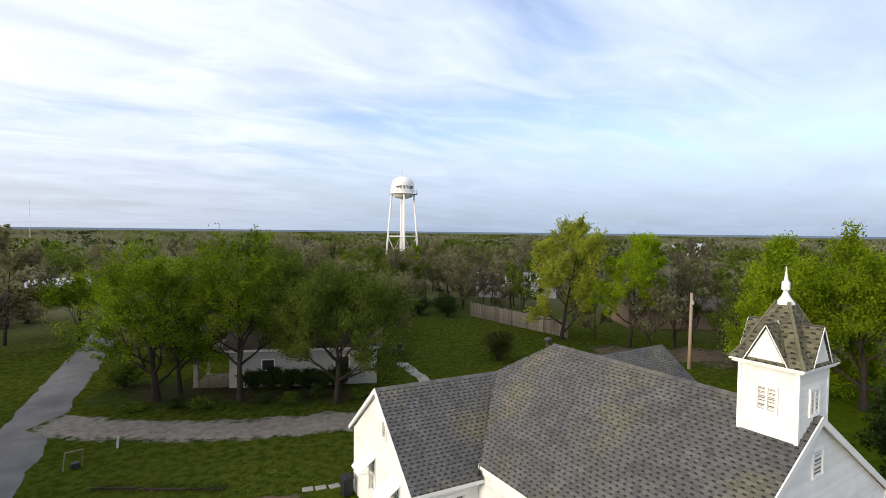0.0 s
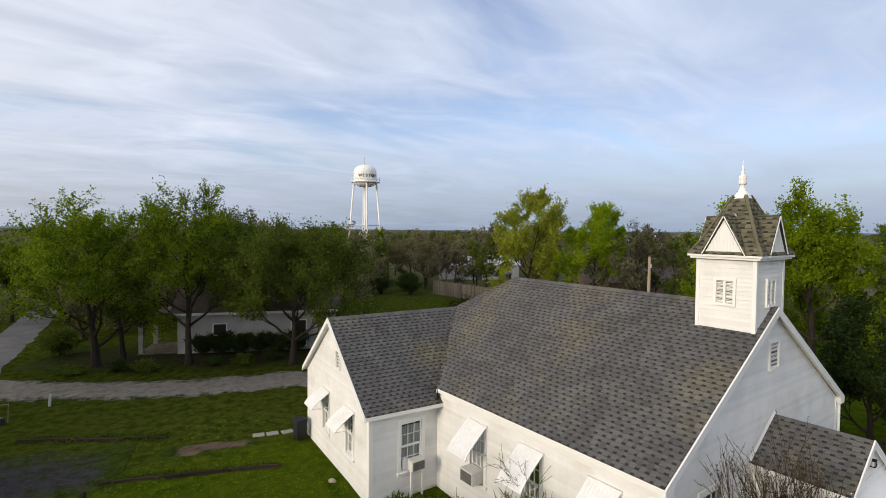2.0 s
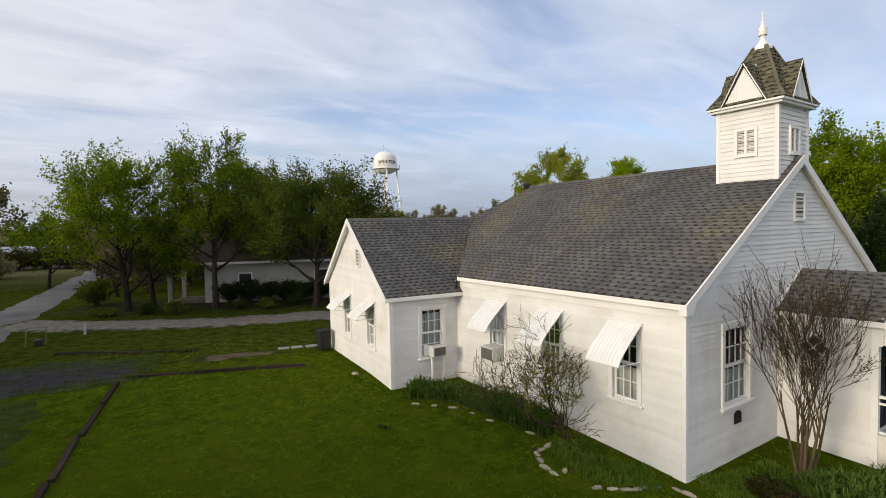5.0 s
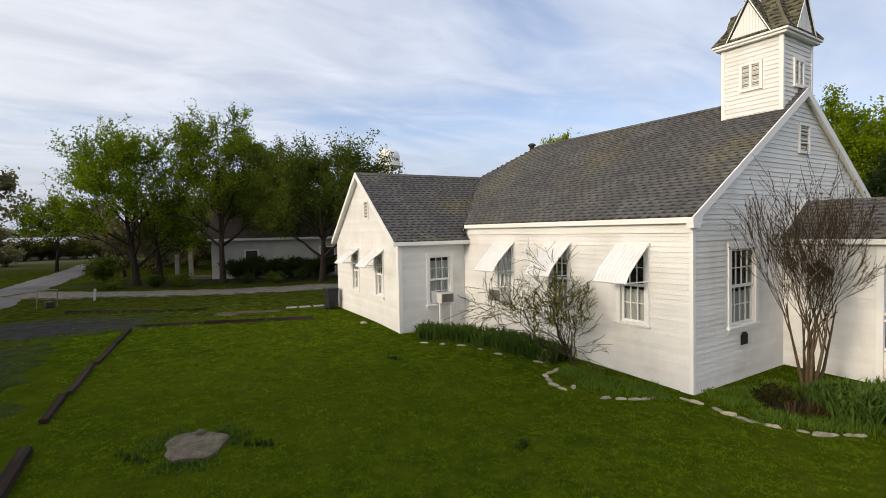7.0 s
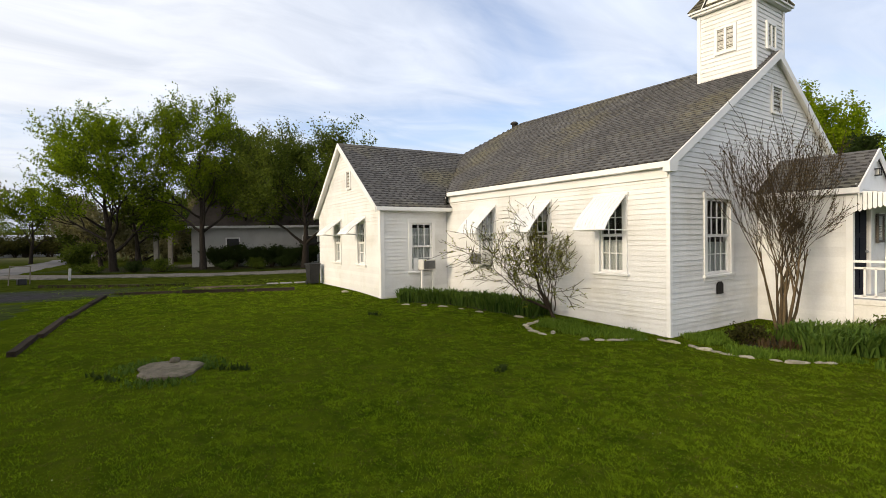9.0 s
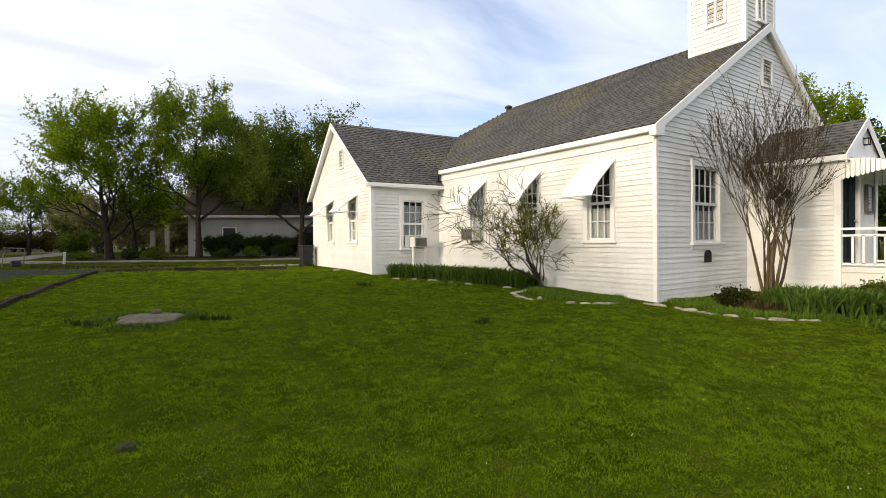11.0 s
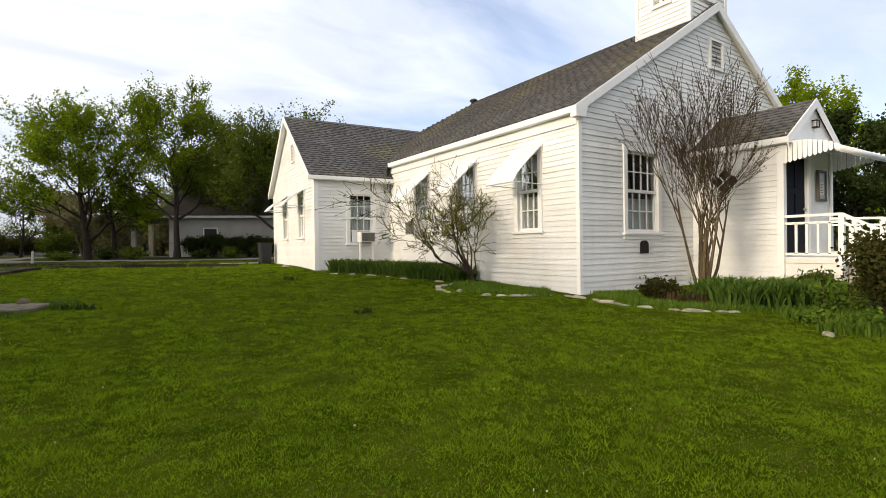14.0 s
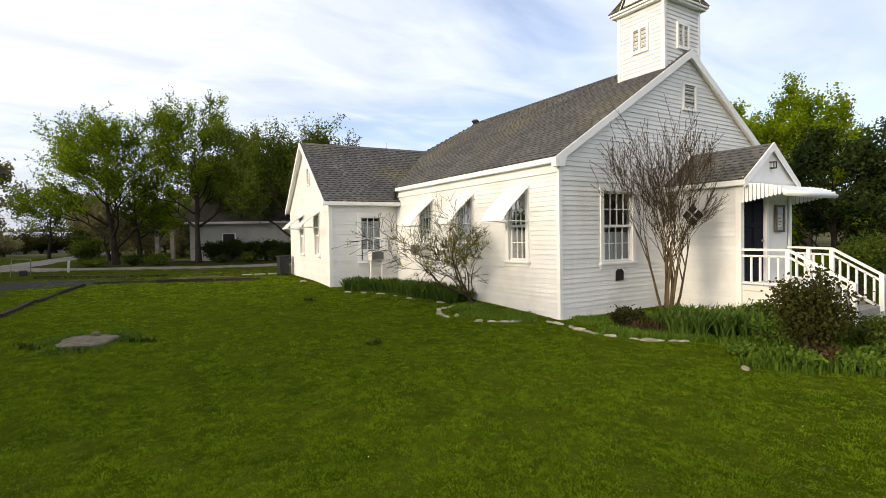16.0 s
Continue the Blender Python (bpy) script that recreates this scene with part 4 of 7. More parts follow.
# caps over the four hips
for sx in (-1, 1):
    for sy in (-1, 1):
        hx, hy = (ex1 - ex0) / 2, (ey1 - ey0) / 2
        eave_pt = Vector((TCX + sx * hx, TCY + sy * hy, T_TOP + 0.115))
        foot_pt = Vector((TCX + sx * hx * (1 - 0.24), TCY + sy * hy * (1 - 0.24), T_TOP + 0.445))
        tip_pt = Vector((TCX + sx * 0.155, TCY + sy * 0.155, TIP + 0.03))
        cap = bmesh.new()
        for a, b in ((eave_pt, foot_pt), (foot_pt, tip_pt)):
            beam(cap, a, b, 0.075, 0.022, (sx, sy, 0.6))
        cpart("hip_cap", cap, MOSS_SHINGLE)
fin = cpart("finial", lathe([(0.225, -0.02), (0.215, 0.02), (0.10, 0.18), (0.055, 0.29), (0.055, 0.34), (0.092, 0.35), (0.098, 0.37), (0.098, 0.55), (0.085, 0.565), (0.055, 0.575), (0.025, 0.78), (0.005, 0.96)], 12), TRIM, label="white sheet-metal finial spike")
fin.matrix_basis = HERE @ Matrix.Translation((TCX, TCY, TIP - 0.04))

# ---- entrance vestibule ----
VX0, VX1, VY, V_EAVE, V_RIDGE, V_MID = 3.78, 6.10, -1.86, 3.06, 3.96, 4.94
W_VL = wall_frame((VX0, VY, 0), (0, 1, 0), (-1, 0, 0))
W_VF = wall_frame((VX0, VY, 0), (1, 0, 0), (0, -1, 0))
DOOR = (0.10, 1.12, 0.72, 2.74)
build_wall(W_VL, -VY, -0.25, V_EAVE - 0.03, [])
build_wall(W_VF, VX1 - VX0, -0.25, V_EAVE - 0.03, [DOOR], boards=False)
cpart("wall", box((VX1 - 0.12, VY, -0.25), (VX1, 0, V_EAVE)), WHITE)
cpart("gable_panel", prism([(VX0, VY - 0.01, V_EAVE - 0.04), (VX1, VY - 0.01, V_EAVE - 0.04), (V_MID, VY - 0.01, V_RIDGE - 0.10)], (0, 0.1, 0)), WHITE)
cpart("corner_board", boxes(((VX0 - 0.034, VY - 0.034, -0.2), (VX0 + 0.09, VY, V_EAVE - 0.05)), ((VX0 - 0.034, VY, -0.2), (VX0, VY + 0.09, V_EAVE - 0.05))), TRIM)
cpart("corner_board", box((VX1 - 0.09, VY - 0.034, -0.2), (VX1 + 0.03, VY, V_EAVE - 0.05)), TRIM)
fd = cpart("front_door", box((VX0 + DOOR[0], VY + 0.05, DOOR[2]), (VX0 + DOOR[1], VY + 0.10, DOOR[3])), NAVY, label="navy blue panelled front door")
for i in range(2):
    for j in range(3):
        x0, z0 = VX0 + 0.20 + i * 0.44, DOOR[2] + 0.14 + j * 0.62
        part("door_panel", box((x0, VY + 0.036, z0), (x0 + 0.36, VY + 0.052, z0 + 0.52), 0.012), NAVY, fd)
kn = bmesh.new()
bmesh.ops.create_uvsphere(kn, u_segments=10, v_segments=6, radius=0.032, matrix=Matrix.Translation((VX0 + 1.04, VY + 0.02, 1.68)))
part("door_knob", kn, FLASH, fd)
cpart("door_casing", boxes(((VX0 + DOOR[0] - 0.06, VY - 0.03, DOOR[2]), (VX0 + DOOR[0], VY, DOOR[3] + 0.08)), ((VX0 + DOOR[1], VY - 0.03, DOOR[2]), (VX0 + DOOR[1] + 0.09, VY, DOOR[3] + 0.08)), ((VX0 + DOOR[0], VY - 0.03, DOOR[3]), (VX0 + DOOR[1], VY, DOOR[3] + 0.08))), TRIM)
VO = 0.16
v0, v1 = (VX0 - VO, VY - 0.15, V_EAVE), (V_MID, VY - 0.15, V_RIDGE)
vr = (2 * V_MID - VX0 + VO, VY - 0.15, V_EAVE)
vs = (V_RIDGE - V_EAVE) / (V_MID - VX0 + VO)
shingled([v0, v1, (V_MID, -0.02, V_RIDGE), (VX0 - VO, -0.02, V_EAVE)], (0, 1, 0), (V_MID - VX0 + VO, 0, V_RIDGE - V_EAVE), seed=11)
shingled([vr, (vr[0], -0.02, V_EAVE), (V_MID, -0.02, V_RIDGE), v1], (0, 1, 0), (V_MID - vr[0], 0, V_RIDGE - V_EAVE), seed=12)
for q in (v0, vr):
    o = Vector((0, -0.03, 0))
    cpart("rake_board", prism([Vector(q) + o, Vector(v1) + o + Vector((0, 0, 0.02)), Vector(v1) + o - Vector((0, 0, 0.17)), Vector(q) + o - Vector((0, 0, 0.17))], (0, 0.03, 0)), TRIM)
fascia((VX0 - VO, VY - 0.15, V_EAVE), (VX0 - VO, -0.03, V_EAVE), 0.13, 0.03)
cpart("soffit", box((VX0 - VO, VY - 0.2, V_EAVE - 0.13), (VX0 + 0.0, -0.03, V_EAVE - 0.115)), TRIM)
cpart("gable_panel", prism([(VX0 - VO, VY - 0.09, V_EAVE - 0.09), (V_MID, VY - 0.09, V_RIDGE - 0.09), (2 * V_MID - VX0 + VO, VY - 0.09, V_EAVE - 0.09)], (0, 0.088, 0)), TRIM)
cpart("gable_rail", box((VX0 - 0.1, VY - 0.11, V_EAVE - 0.02), (2 * V_MID - VX0 + 0.1, VY - 0.092, V_EAVE + 0.08)), TRIM)
cpart("valley_flashing", prism([(VX0 - VO, -0.06, V_EAVE + 0.03), (V_MID, -0.06, V_RIDGE + 0.03), (V_MID, -0.035, V_RIDGE + 0.12), (VX0 - VO, -0.035, V_EAVE + 0.12)], (0, 0.004, 0)), TRIM)
# diamond window in the side of the vestibule
dc, dr = Vector((VX0 - 0.03, -0.75, 2.32)), 0.27
dw = cpart("diamond_window", prism([dc + Vector((0, a * dr, b * dr)) for a, b in ((1, 0), (0, 1), (-1, 0), (0, -1))], (-0.012, 0, 0)), BLACK_IRON, label="small dark diamond-shaped window with crossed bars")
for a in (1, -1):
    bm = bmesh.new()
    beam(bm, dc + Vector((-0.02, -dr / 2.0, -a * dr / 2.0)), dc + Vector((-0.02, dr / 2.0, a * dr / 2.0)), 0.03, 0.015, (1, 0, 0))
    part("crossbar", bm, TRIM, dw)
# entrance canopy: curved metal hood with scalloped side valances
CY = VY - 0.95
prof = [(VY - 0.02, 2.98), (VY - 0.35, 2.96), (VY - 0.65, 2.90), (CY + 0.12, 2.83), (CY, 2.74), (CY, 2.66)]
cx0, cx1 = VX0 - 0.02, VX1 + 0.05
bm = bmesh.new()
for (y0, z0), (y1, z1) in zip(prof, prof[1:]):
    q = [bm.verts.new(p) for p in ((cx0, y0, z0), (cx1, y0, z0), (cx1, y1, z1), (cx0, y1, z1), (cx0, y0, z0 - 0.02), (cx1, y0, z0 - 0.02), (cx1, y1, z1 - 0.02), (cx0, y1, z1 - 0.02))]
    for f in ((0, 1, 2, 3), (7, 6, 5, 4), (0, 3, 7, 4), (1, 5, 6, 2)):
        bm.faces.new([q[i] for i in f])
canopy = cpart("canopy", bm, METAL_WHITE, label="white curved metal door canopy with scalloped sides", smooth=False)
bm = bmesh.new()
rod(bm, (cx0 - 0.03, CY + 0.01, 2.70), (cx1 + 0.03, CY + 0.01, 2.70), 0.055, seg=12)
part("rolled_edge", bm, METAL_WHITE, canopy, smooth=True)
nv = 11
for x in (cx0, cx1):
    for k in range(nv):
        ya = VY - 0.03 + (CY - VY + 0.03) * k / nv
        yb = VY - 0.03 + (CY - VY + 0.03) * (k + 0.86) / nv
        t = (k + 0.5) / nv
        zt = float(np.interp(ya, [p[0] for p in prof[:5]][::-1], [p[1] for p in prof[:5]][::-1]))
        zb = 2.53 + 0.17 * t
        ym = (ya + yb) / 2
        part("valance_strip", prism([(x, ya, zt), (x, yb, zt), (x, yb, zb + 0.03), (x, ym, zb), (x, ya, zb + 0.03)], (-0.014 if x == cx0 else 0.014, 0, 0)), METAL_WHITE, canopy)

# notice frame and porch lamp
nf = empty("notice_board", (5.5, VY - 0.02, 2.2), label="dark framed notice case on the white entrance wall", category="notice board")
part("frame", boxes(((-0.22, -0.05, -0.33), (-0.17, 0.0, 0.33)), ((0.17, -0.05, -0.33), (0.22, 0.0, 0.33)), ((-0.17, -0.05, 0.28), (0.17, 0.0, 0.33)), ((-0.17, -0.05, -0.33), (0.17, 0.0, -0.28))), FRAME_DARK, nf)
part("backing", box((-0.17, -0.02, -0.28), (0.17, 0.0, 0.28)), FLASH, nf)
part("paper", box((-0.11, -0.026, -0.20), (0.10, -0.022, 0.08)), PAPER, nf)
for k in range(6):
    part("text_bar", box((-0.08, -0.030, 0.03 - k * 0.035), (0.07 - 0.02 * (k % 3), -0.027, 0.042 - k * 0.035)), LETTER, nf)
lamp = empty("wall_lamp", (V_MID + 0.02, VY - 0.093, 3.46), label="small square porch lamp under the gable", category="lamp")
part("housing", boxes(((-0.07, -0.10, 0.05), (0.07, 0.0, 0.075)), ((-0.07, -0.10, -0.085), (0.07, 0.0, -0.065)), ((-0.07, -0.10, -0.065), (-0.055, -0.085, 0.05)), ((0.055, -0.10, -0.065), (0.07, -0.085, 0.05))), BLACK_IRON, lamp)
part("shade", box((-0.05, -0.085, -0.065), (0.05, -0.01, 0.05)), LAMP_GLASS, lamp)

# ---- porch deck, steps and railings ----
DECK = 0.70
deck = empty("porch_deck", (5.0, -2.35, 0), label="low white-painted porch landing before the door", category="porch")
part("slab", box((-1.22, -0.50, DECK - 0.12), (1.22, 0.46, DECK), 0.01), FOUND, deck)
part("skirt", boxes(((-1.20, -0.48, -0.3), (-1.14, 0.46, DECK - 0.12)), ((1.14, -0.48, -0.3), (1.20, 0.46, DECK - 0.12)), ((-1.14, -0.48, -0.3), (1.14, -0.42, DECK - 0.12))), FOUND, deck)
steps = empty("porch_steps", (5.0, -2.85, 0), label="concrete front steps with worn edges", category="steps")
for k in range(4):
    part("step", box((-1.0, -0.29 * (k + 1), -0.4), (1.0, -0.29 * k, DECK - 0.155 * (k + 1)), 0.015), CONCRETE, steps)


def railing(name, pts, label, posts, spacing=0.155):
    """A painted timber railing along pts (rail tops); posts at the given points."""
    rail = empty(name, pts[0], label=label, category="railing", group="porch railings")
    base = Vector(pts[0])
    for a, b in zip(pts, pts[1:]):
        a, b = Vector(a) - base, Vector(b) - base
        for dz, h in ((0.0, 0.05), (-0.14, 0.045), (-0.74, 0.05)):
            bm = bmesh.new()
            beam(bm, a + Vector((0, 0, dz)), b + Vector((0, 0, dz)), 0.085 if dz == 0 else 0.04, h)
            part("top_rail" if dz == 0 else "rail", bm, TRIM, rail)
        flat = math.hypot(b.x - a.x, b.y - a.y)
        k = int(flat / spacing)
        for i in range(1, k):
            p = a.lerp(b, i / k)
            part("baluster", box((p.x - 0.02, p.y - 0.02, p.z - 0.74), (p.x + 0.02, p.y + 0.02, p.z - 0.14)), TRIM, rail)
    for p in posts:
        q = Vector(p) - base
        part("post", box((q.x - 0.045, q.y - 0.045, q.z - 0.95), (q.x + 0.045, q.y + 0.045, q.z + 0.015), 0.006), TRIM, rail)


railing("porch_railing", [(3.80, -1.90, 1.50), (3.80, -2.82, 1.50), (3.80, -3.95, 0.86)], "white timber railing beside the landing and steps", [(3.80, -2.82, 1.50), (3.80, -3.95, 0.86)])
railing("porch_railing", [(5.92, -1.90, 1.50), (5.92, -2.82, 1.47), (5.92, -3.76, 0.90)], "white timber railing on the far side of the steps", [(5.92, -2.35, 1.48), (5.92, -2.82, 1.47), (5.92, -3.74, 0.91)])


# ---- window air conditioners ----
def air_conditioner(m, u0, z0, w, h, reach, label, legs):
    ac = empty("air_conditioner", m @ Vector((u0 + w / 2, z0, 0)), label=label, category="air conditioner")
    inv = ac.matrix_basis.inverted()
    mm = inv @ m
    part("case", box((u0, z0, -0.02), (u0 + w, z0 + h, reach), 0.012, mm), AC_METAL, ac)
    part("grille", box((u0 + 0.03, z0 + 0.03, reach), (u0 + w - 0.04, z0 + h - 0.04, reach + 0.006), 0, mm), AC_FINS, ac)
    for k in range(9):
        z = z0 + 0.06 + (h - 0.12) * k / 8
        part("grille_slat", box((u0 + 0.04, z - 0.005, reach + 0.006), (u0 + w - 0.04, z + 0.005, reach + 0.014), 0, mm), AC_FINS, ac)
    part("side_panel", box((u0 - 0.16, z0, -0.03), (u0, z0 + h + 0.03, -0.01), 0, mm), TRIM, ac)
    if legs:
        for u in (u0 + 0.04, u0 + w - 0.04):
            g = 0.30
            part("leg", box((u - 0.03, g - 0.1, reach - 0.16), (u + 0.03, z0, reach - 0.10), 0, mm), TRIM, ac)


air_conditioner(W_WING, 1.30, 1.16, 0.48, 0.32, 0.30, "off-white window air conditioner on white timber legs", True)
air_conditioner(W_SIDE, 5.42, 1.34, 0.56, 0.38, 0.42, "off-white window air conditioner under a metal awning", False)

# ---- lawn things ----
def lumpy(radius, height, seed, seg=14, flat=0.5):
    """A worn stone: a flattened uneven lump."""
    rng = random.Random(seed)
    bm = bmesh.new()
    bmesh.ops.create_icosphere(bm, subdivisions=2, radius=1.0)
    for v in bm.verts:
        k = 1 + 0.28 * noise.noise(v.co * 1.4 + Vector((seed * 3.1, 0, 0))) + rng.uniform(-0.04, 0.04)
        v.co = Vector((v.co.x * radius[0] * k, v.co.y * radius[1] * k, max(-flat, min(v.co.z * k, 0.75)) * height))
    return bm


def broken_slab(rx, ry, h, seed):
    """A flat slab with a ragged outline and a pitted top."""
    rng = random.Random(seed)
    bm = bmesh.new()
    n = 22
    rings = []
    for k, z in ((1.0, -0.05), (1.0, h * 0.6), (0.90, h), (0.6, h), (0.25, h)):
        row = []
        for i in range(n):
            a = 2 * math.pi * i / n
            w = 1 + 0.42 * noise.noise((1.6 * math.cos(a), 1.6 * math.sin(a), seed)) + 0.22 * noise.noise((5 * math.cos(a), 5 * math.sin(a), seed + 3))
            row.append(bm.verts.new((rx * k * w * math.cos(a), ry * k * w * math.sin(a), z + (0.02 * noise.noise((8 * k * math.cos(a), 8 * k * math.sin(a), 2)) if z > 0 else 0))))
        rings.append(row)
    for p, q in zip(rings, rings[1:]):
        for i in range(n):
            bm.faces.new((p[i], p[(i + 1) % n], q[(i + 1) % n], q[i]))
    bm.faces.new(rings[-1])
    return bm


def on_ground(x, y, dz=0.0):
    return (x, y, ground_z(x, y) + dz)


def log(a, b, w, h, label):
    """A weathered landscape timber half sunk in the grass."""
    a, b = Vector((*a, 0)), Vector((*b, 0))
    c = (a + b) / 2
    ln = (b - a).length
    z0, z1 = ground_z(a.x, a.y), ground_z(b.x, b.y)
    bm = bmesh.new()
    n = 8
    rows = []
    for i in range(n + 1):
        x = -ln / 2 + ln * i / n
        j = [0.012 * noise.noise((x * 3 + c.x, k * 7.0, c.y)) for k in range(4)]
        rows.append([bm.verts.new(p) for p in ((x, -w / 2 + j[0], -0.06), (x, w / 2 + j[1], -0.06), (x, w / 2 - 0.01 + j[2], h + j[3]), (x, -w / 2 + 0.01 + j[1], h + j[0]))])
    for p, q in zip(rows, rows[1:]):
        for k in range(4):
            bm.faces.new((p[k], p[(k + 1) % 4], q[(k + 1) % 4], q[k]))
    bm.faces.new(rows[0][::-1])
    bm.faces.new(rows[-1])
    ob = part("landscape_timber", bm, TIMBER)
    ob.matrix_basis = Matrix.Translation((c.x, c.y, (z0 + z1) / 2)) @ Euler((0, -math.atan2(z1 - z0, ln), math.atan2(b.y - a.y, b.x - a.x))).to_matrix().to_4x4()
    tagged(ob, label, "timber edging", "timber edgings")


def log_row(a, b, w=0.13, h=0.10, ln=2.4, gap=0.10, seed=1, skip=()):
    rng = random.Random(seed)
    a, b = Vector((*a, 0)), Vector((*b, 0))
    d = (b - a).normalized()
    s, k, total = 0.0, 0, (b - a).length
    while s < total - 0.3:
        e = min(s + ln, total)
        if k not in skip:
            side = Vector((-d.y, d.x, 0))
            p, q = a + d * s + side * rng.uniform(-0.05, 0.05), a + d * (e - gap) + side * rng.uniform(-0.05, 0.05)
            log(p[:2], q[:2], w, h * rng.uniform(0.8, 1.1), "weathered dark landscape timber sunk in the grass")
        s += ln
        k += 1


log_row((-11.2, 19.1), (-6.5, 16.3), seed=1, ln=1.9)
log_row((-8.95, 13.6), (-3.65, 11.65), seed=2, ln=2.0)
log_row((-9.2, 13.2), (-10.72, 5.2), 0.14, 0.085, seed=3, ln=2.2)
log_row((-10.72, 4.1), (-10.95, 1.4), 0.18, 0.12, seed=4, ln=2.0)

cover = empty("concrete_cover", on_ground(-8.60, 2.88), label="low rough concrete well cover among weeds", category="concrete cover")
part("slab", broken_slab(0.47, 0.54, 0.05, 5), COVER, cover)
p = part("rock", lumpy((0.075, 0.05), 0.085, 9), COVER, cover)
p.matrix_basis = Matrix.Translation((0.13, 0.36, 0.06))
for k, (x, y) in enumerate(((-3.62, 14.72), (-3.12, 14.58), (-2.58, 14.42))):
    s = part("stepping_stone", box((-0.22, -0.17, -0.04), (0.22, 0.17, 0.035), 0.015), CONCRETE)
    s.matrix_basis = pose(*on_ground(x, y), 0, 0, -14 + 6 * k)
    tagged(s, "pale concrete stepping stone laid in the grass", "stepping stone", "stepping stones")
sb = part("splash_block", lumpy((0.11, 0.16), 0.07, 12), LIMESTONE)
sb.matrix_basis = pose(*on_ground(-2.72, 9.7))
tagged(sb, "small white stone lying against the wall", "stone")
cl = part("dirt_clod", lumpy((0.06, 0.05), 0.07, 14), SOIL)
cl.matrix_basis = pose(*on_ground(-9.12, -1.97))
tagged(cl, "small brown clod of earth on the lawn", "clod")

bin_ = empty("trash_bin", on_ground(-2.42, 13.45), 4, label="dark grey wheeled plastic bin beside the wall", category="trash bin")
bm = bmesh.new()
lo = [bm.verts.new((x * 0.23, y * 0.25, 0.05)) for x, y in ((-1, -1), (1, -1), (1, 1), (-1, 1))]
hi = [bm.verts.new((x * 0.29, y * 0.31, 0.95)) for x, y in ((-1, -1), (1, -1), (1, 1), (-1, 1))]
bm.faces.new(lo[::-1])
bm.faces.new(hi)
for k in range(4):
    bm.faces.new((lo[k], lo[(k + 1) % 4], hi[(k + 1) % 4], hi[k]))
bmesh.ops.bevel(bm, geom=bm.edges[:], offset=0.03, segments=2, affect="EDGES")
part("body", bm, PLASTIC, bin_)
part("lid", box((-0.32, -0.34, 0.95), (0.32, 0.36, 1.02), 0.02), PLASTIC, bin_)
hb = bmesh.new()
rod(hb, (-0.22, 0.37, 0.93), (0.22, 0.37, 0.93), 0.02)
part("handle", hb, PLASTIC, bin_)
for x in (-0.22, 0.22):
    wb = bmesh.new()
    rod(wb, (x - 0.03, 0.28, 0.10), (x + 0.03, 0.28, 0.10), 0.11, seg=16)
    part("wheel", wb, PLASTIC, bin_)

bin_.scale = (0.74, 0.74, 0.80)

stand = empty("sign_stand", on_ground(-12.05, 21.7), 20, label="white leaning sign frame with a dark box between its legs", category="sign stand")
for a, b in (((-0.36, 0, 0), (-0.28, 0, 0.82)), ((0.36, 0, 0), (0.40, 0, 0.78))):
    bm = bmesh.new()
    beam(bm, a, b, 0.032, 0.032, (0, 1, 0))
    part("leg", bm, FENCE_WOOD, stand)
bm = bmesh.new()
beam(bm, (-0.28, 0, 0.80), (0.40, 0, 0.76), 0.03, 0.035, (0, 1, 0))
part("crossbar", bm, FENCE_WOOD, stand)
part("box", box((-0.06, -0.14, 0.0), (0.24, 0.14, 0.26), 0.03), PLASTIC, stand, "black plastic box")
wp = part("marker_post", box((-0.05, -0.05, -0.2), (0.05, 0.05, 0.55), 0.02), STUCCO)
wp.matrix_basis = pose(*on_ground(-10.4, 23.2), 2, 3, 12)
tagged(wp, "short white marker post beside the gravel lane", "post")

# ---- water tower ----
wt = empty("water_tower", (55.6, 121.5, 0.4), label="tall white municipal water tower on splayed legs", category="water tower")
part("tank", lathe([(0.0, 26.1), (1.2, 26.0), (2.1, 25.65), (2.75, 25.1), (3.1, 24.4), (3.2, 23.7), (3.2, 21.6), (3.05, 21.0), (2.6, 20.45), (1.6, 20.0), (0.0, 19.8)], 40), TANK, wt, smooth=True)
part("balcony", lathe([(3.2, 21.15), (3.9, 21.15), (3.9, 21.25), (3.2, 21.25)], 40), TANK, wt)
part("handrail", lathe([(3.86, 22.15), (3.92, 22.15), (3.92, 22.22), (3.86, 22.22), (3.86, 22.15)], 40), TANK, wt)
for k in range(20):
    a = 2 * math.pi * k / 20
    bm = bmesh.new()
    rod(bm, (3.89 * math.cos(a), 3.89 * math.sin(a), 21.2), (3.89 * math.cos(a), 3.89 * math.sin(a), 22.2), 0.03, seg=5)
    part("handrail_post", bm, TANK, wt)
legs = []
for k in range(4):
    a = math.atan2(-127.1, -65.4) + math.pi / 2 * k + 0.12
    top, foot = (3.1 * math.cos(a), 3.1 * math.sin(a), 21.2), (4.9 * math.cos(a), 4.9 * math.sin(a), -0.4)
    bm = bmesh.new()
    rod(bm, foot, top, 0.26, seg=12)
    part("leg", bm, TANK, wt, smooth=True)
    legs.append((foot, top))
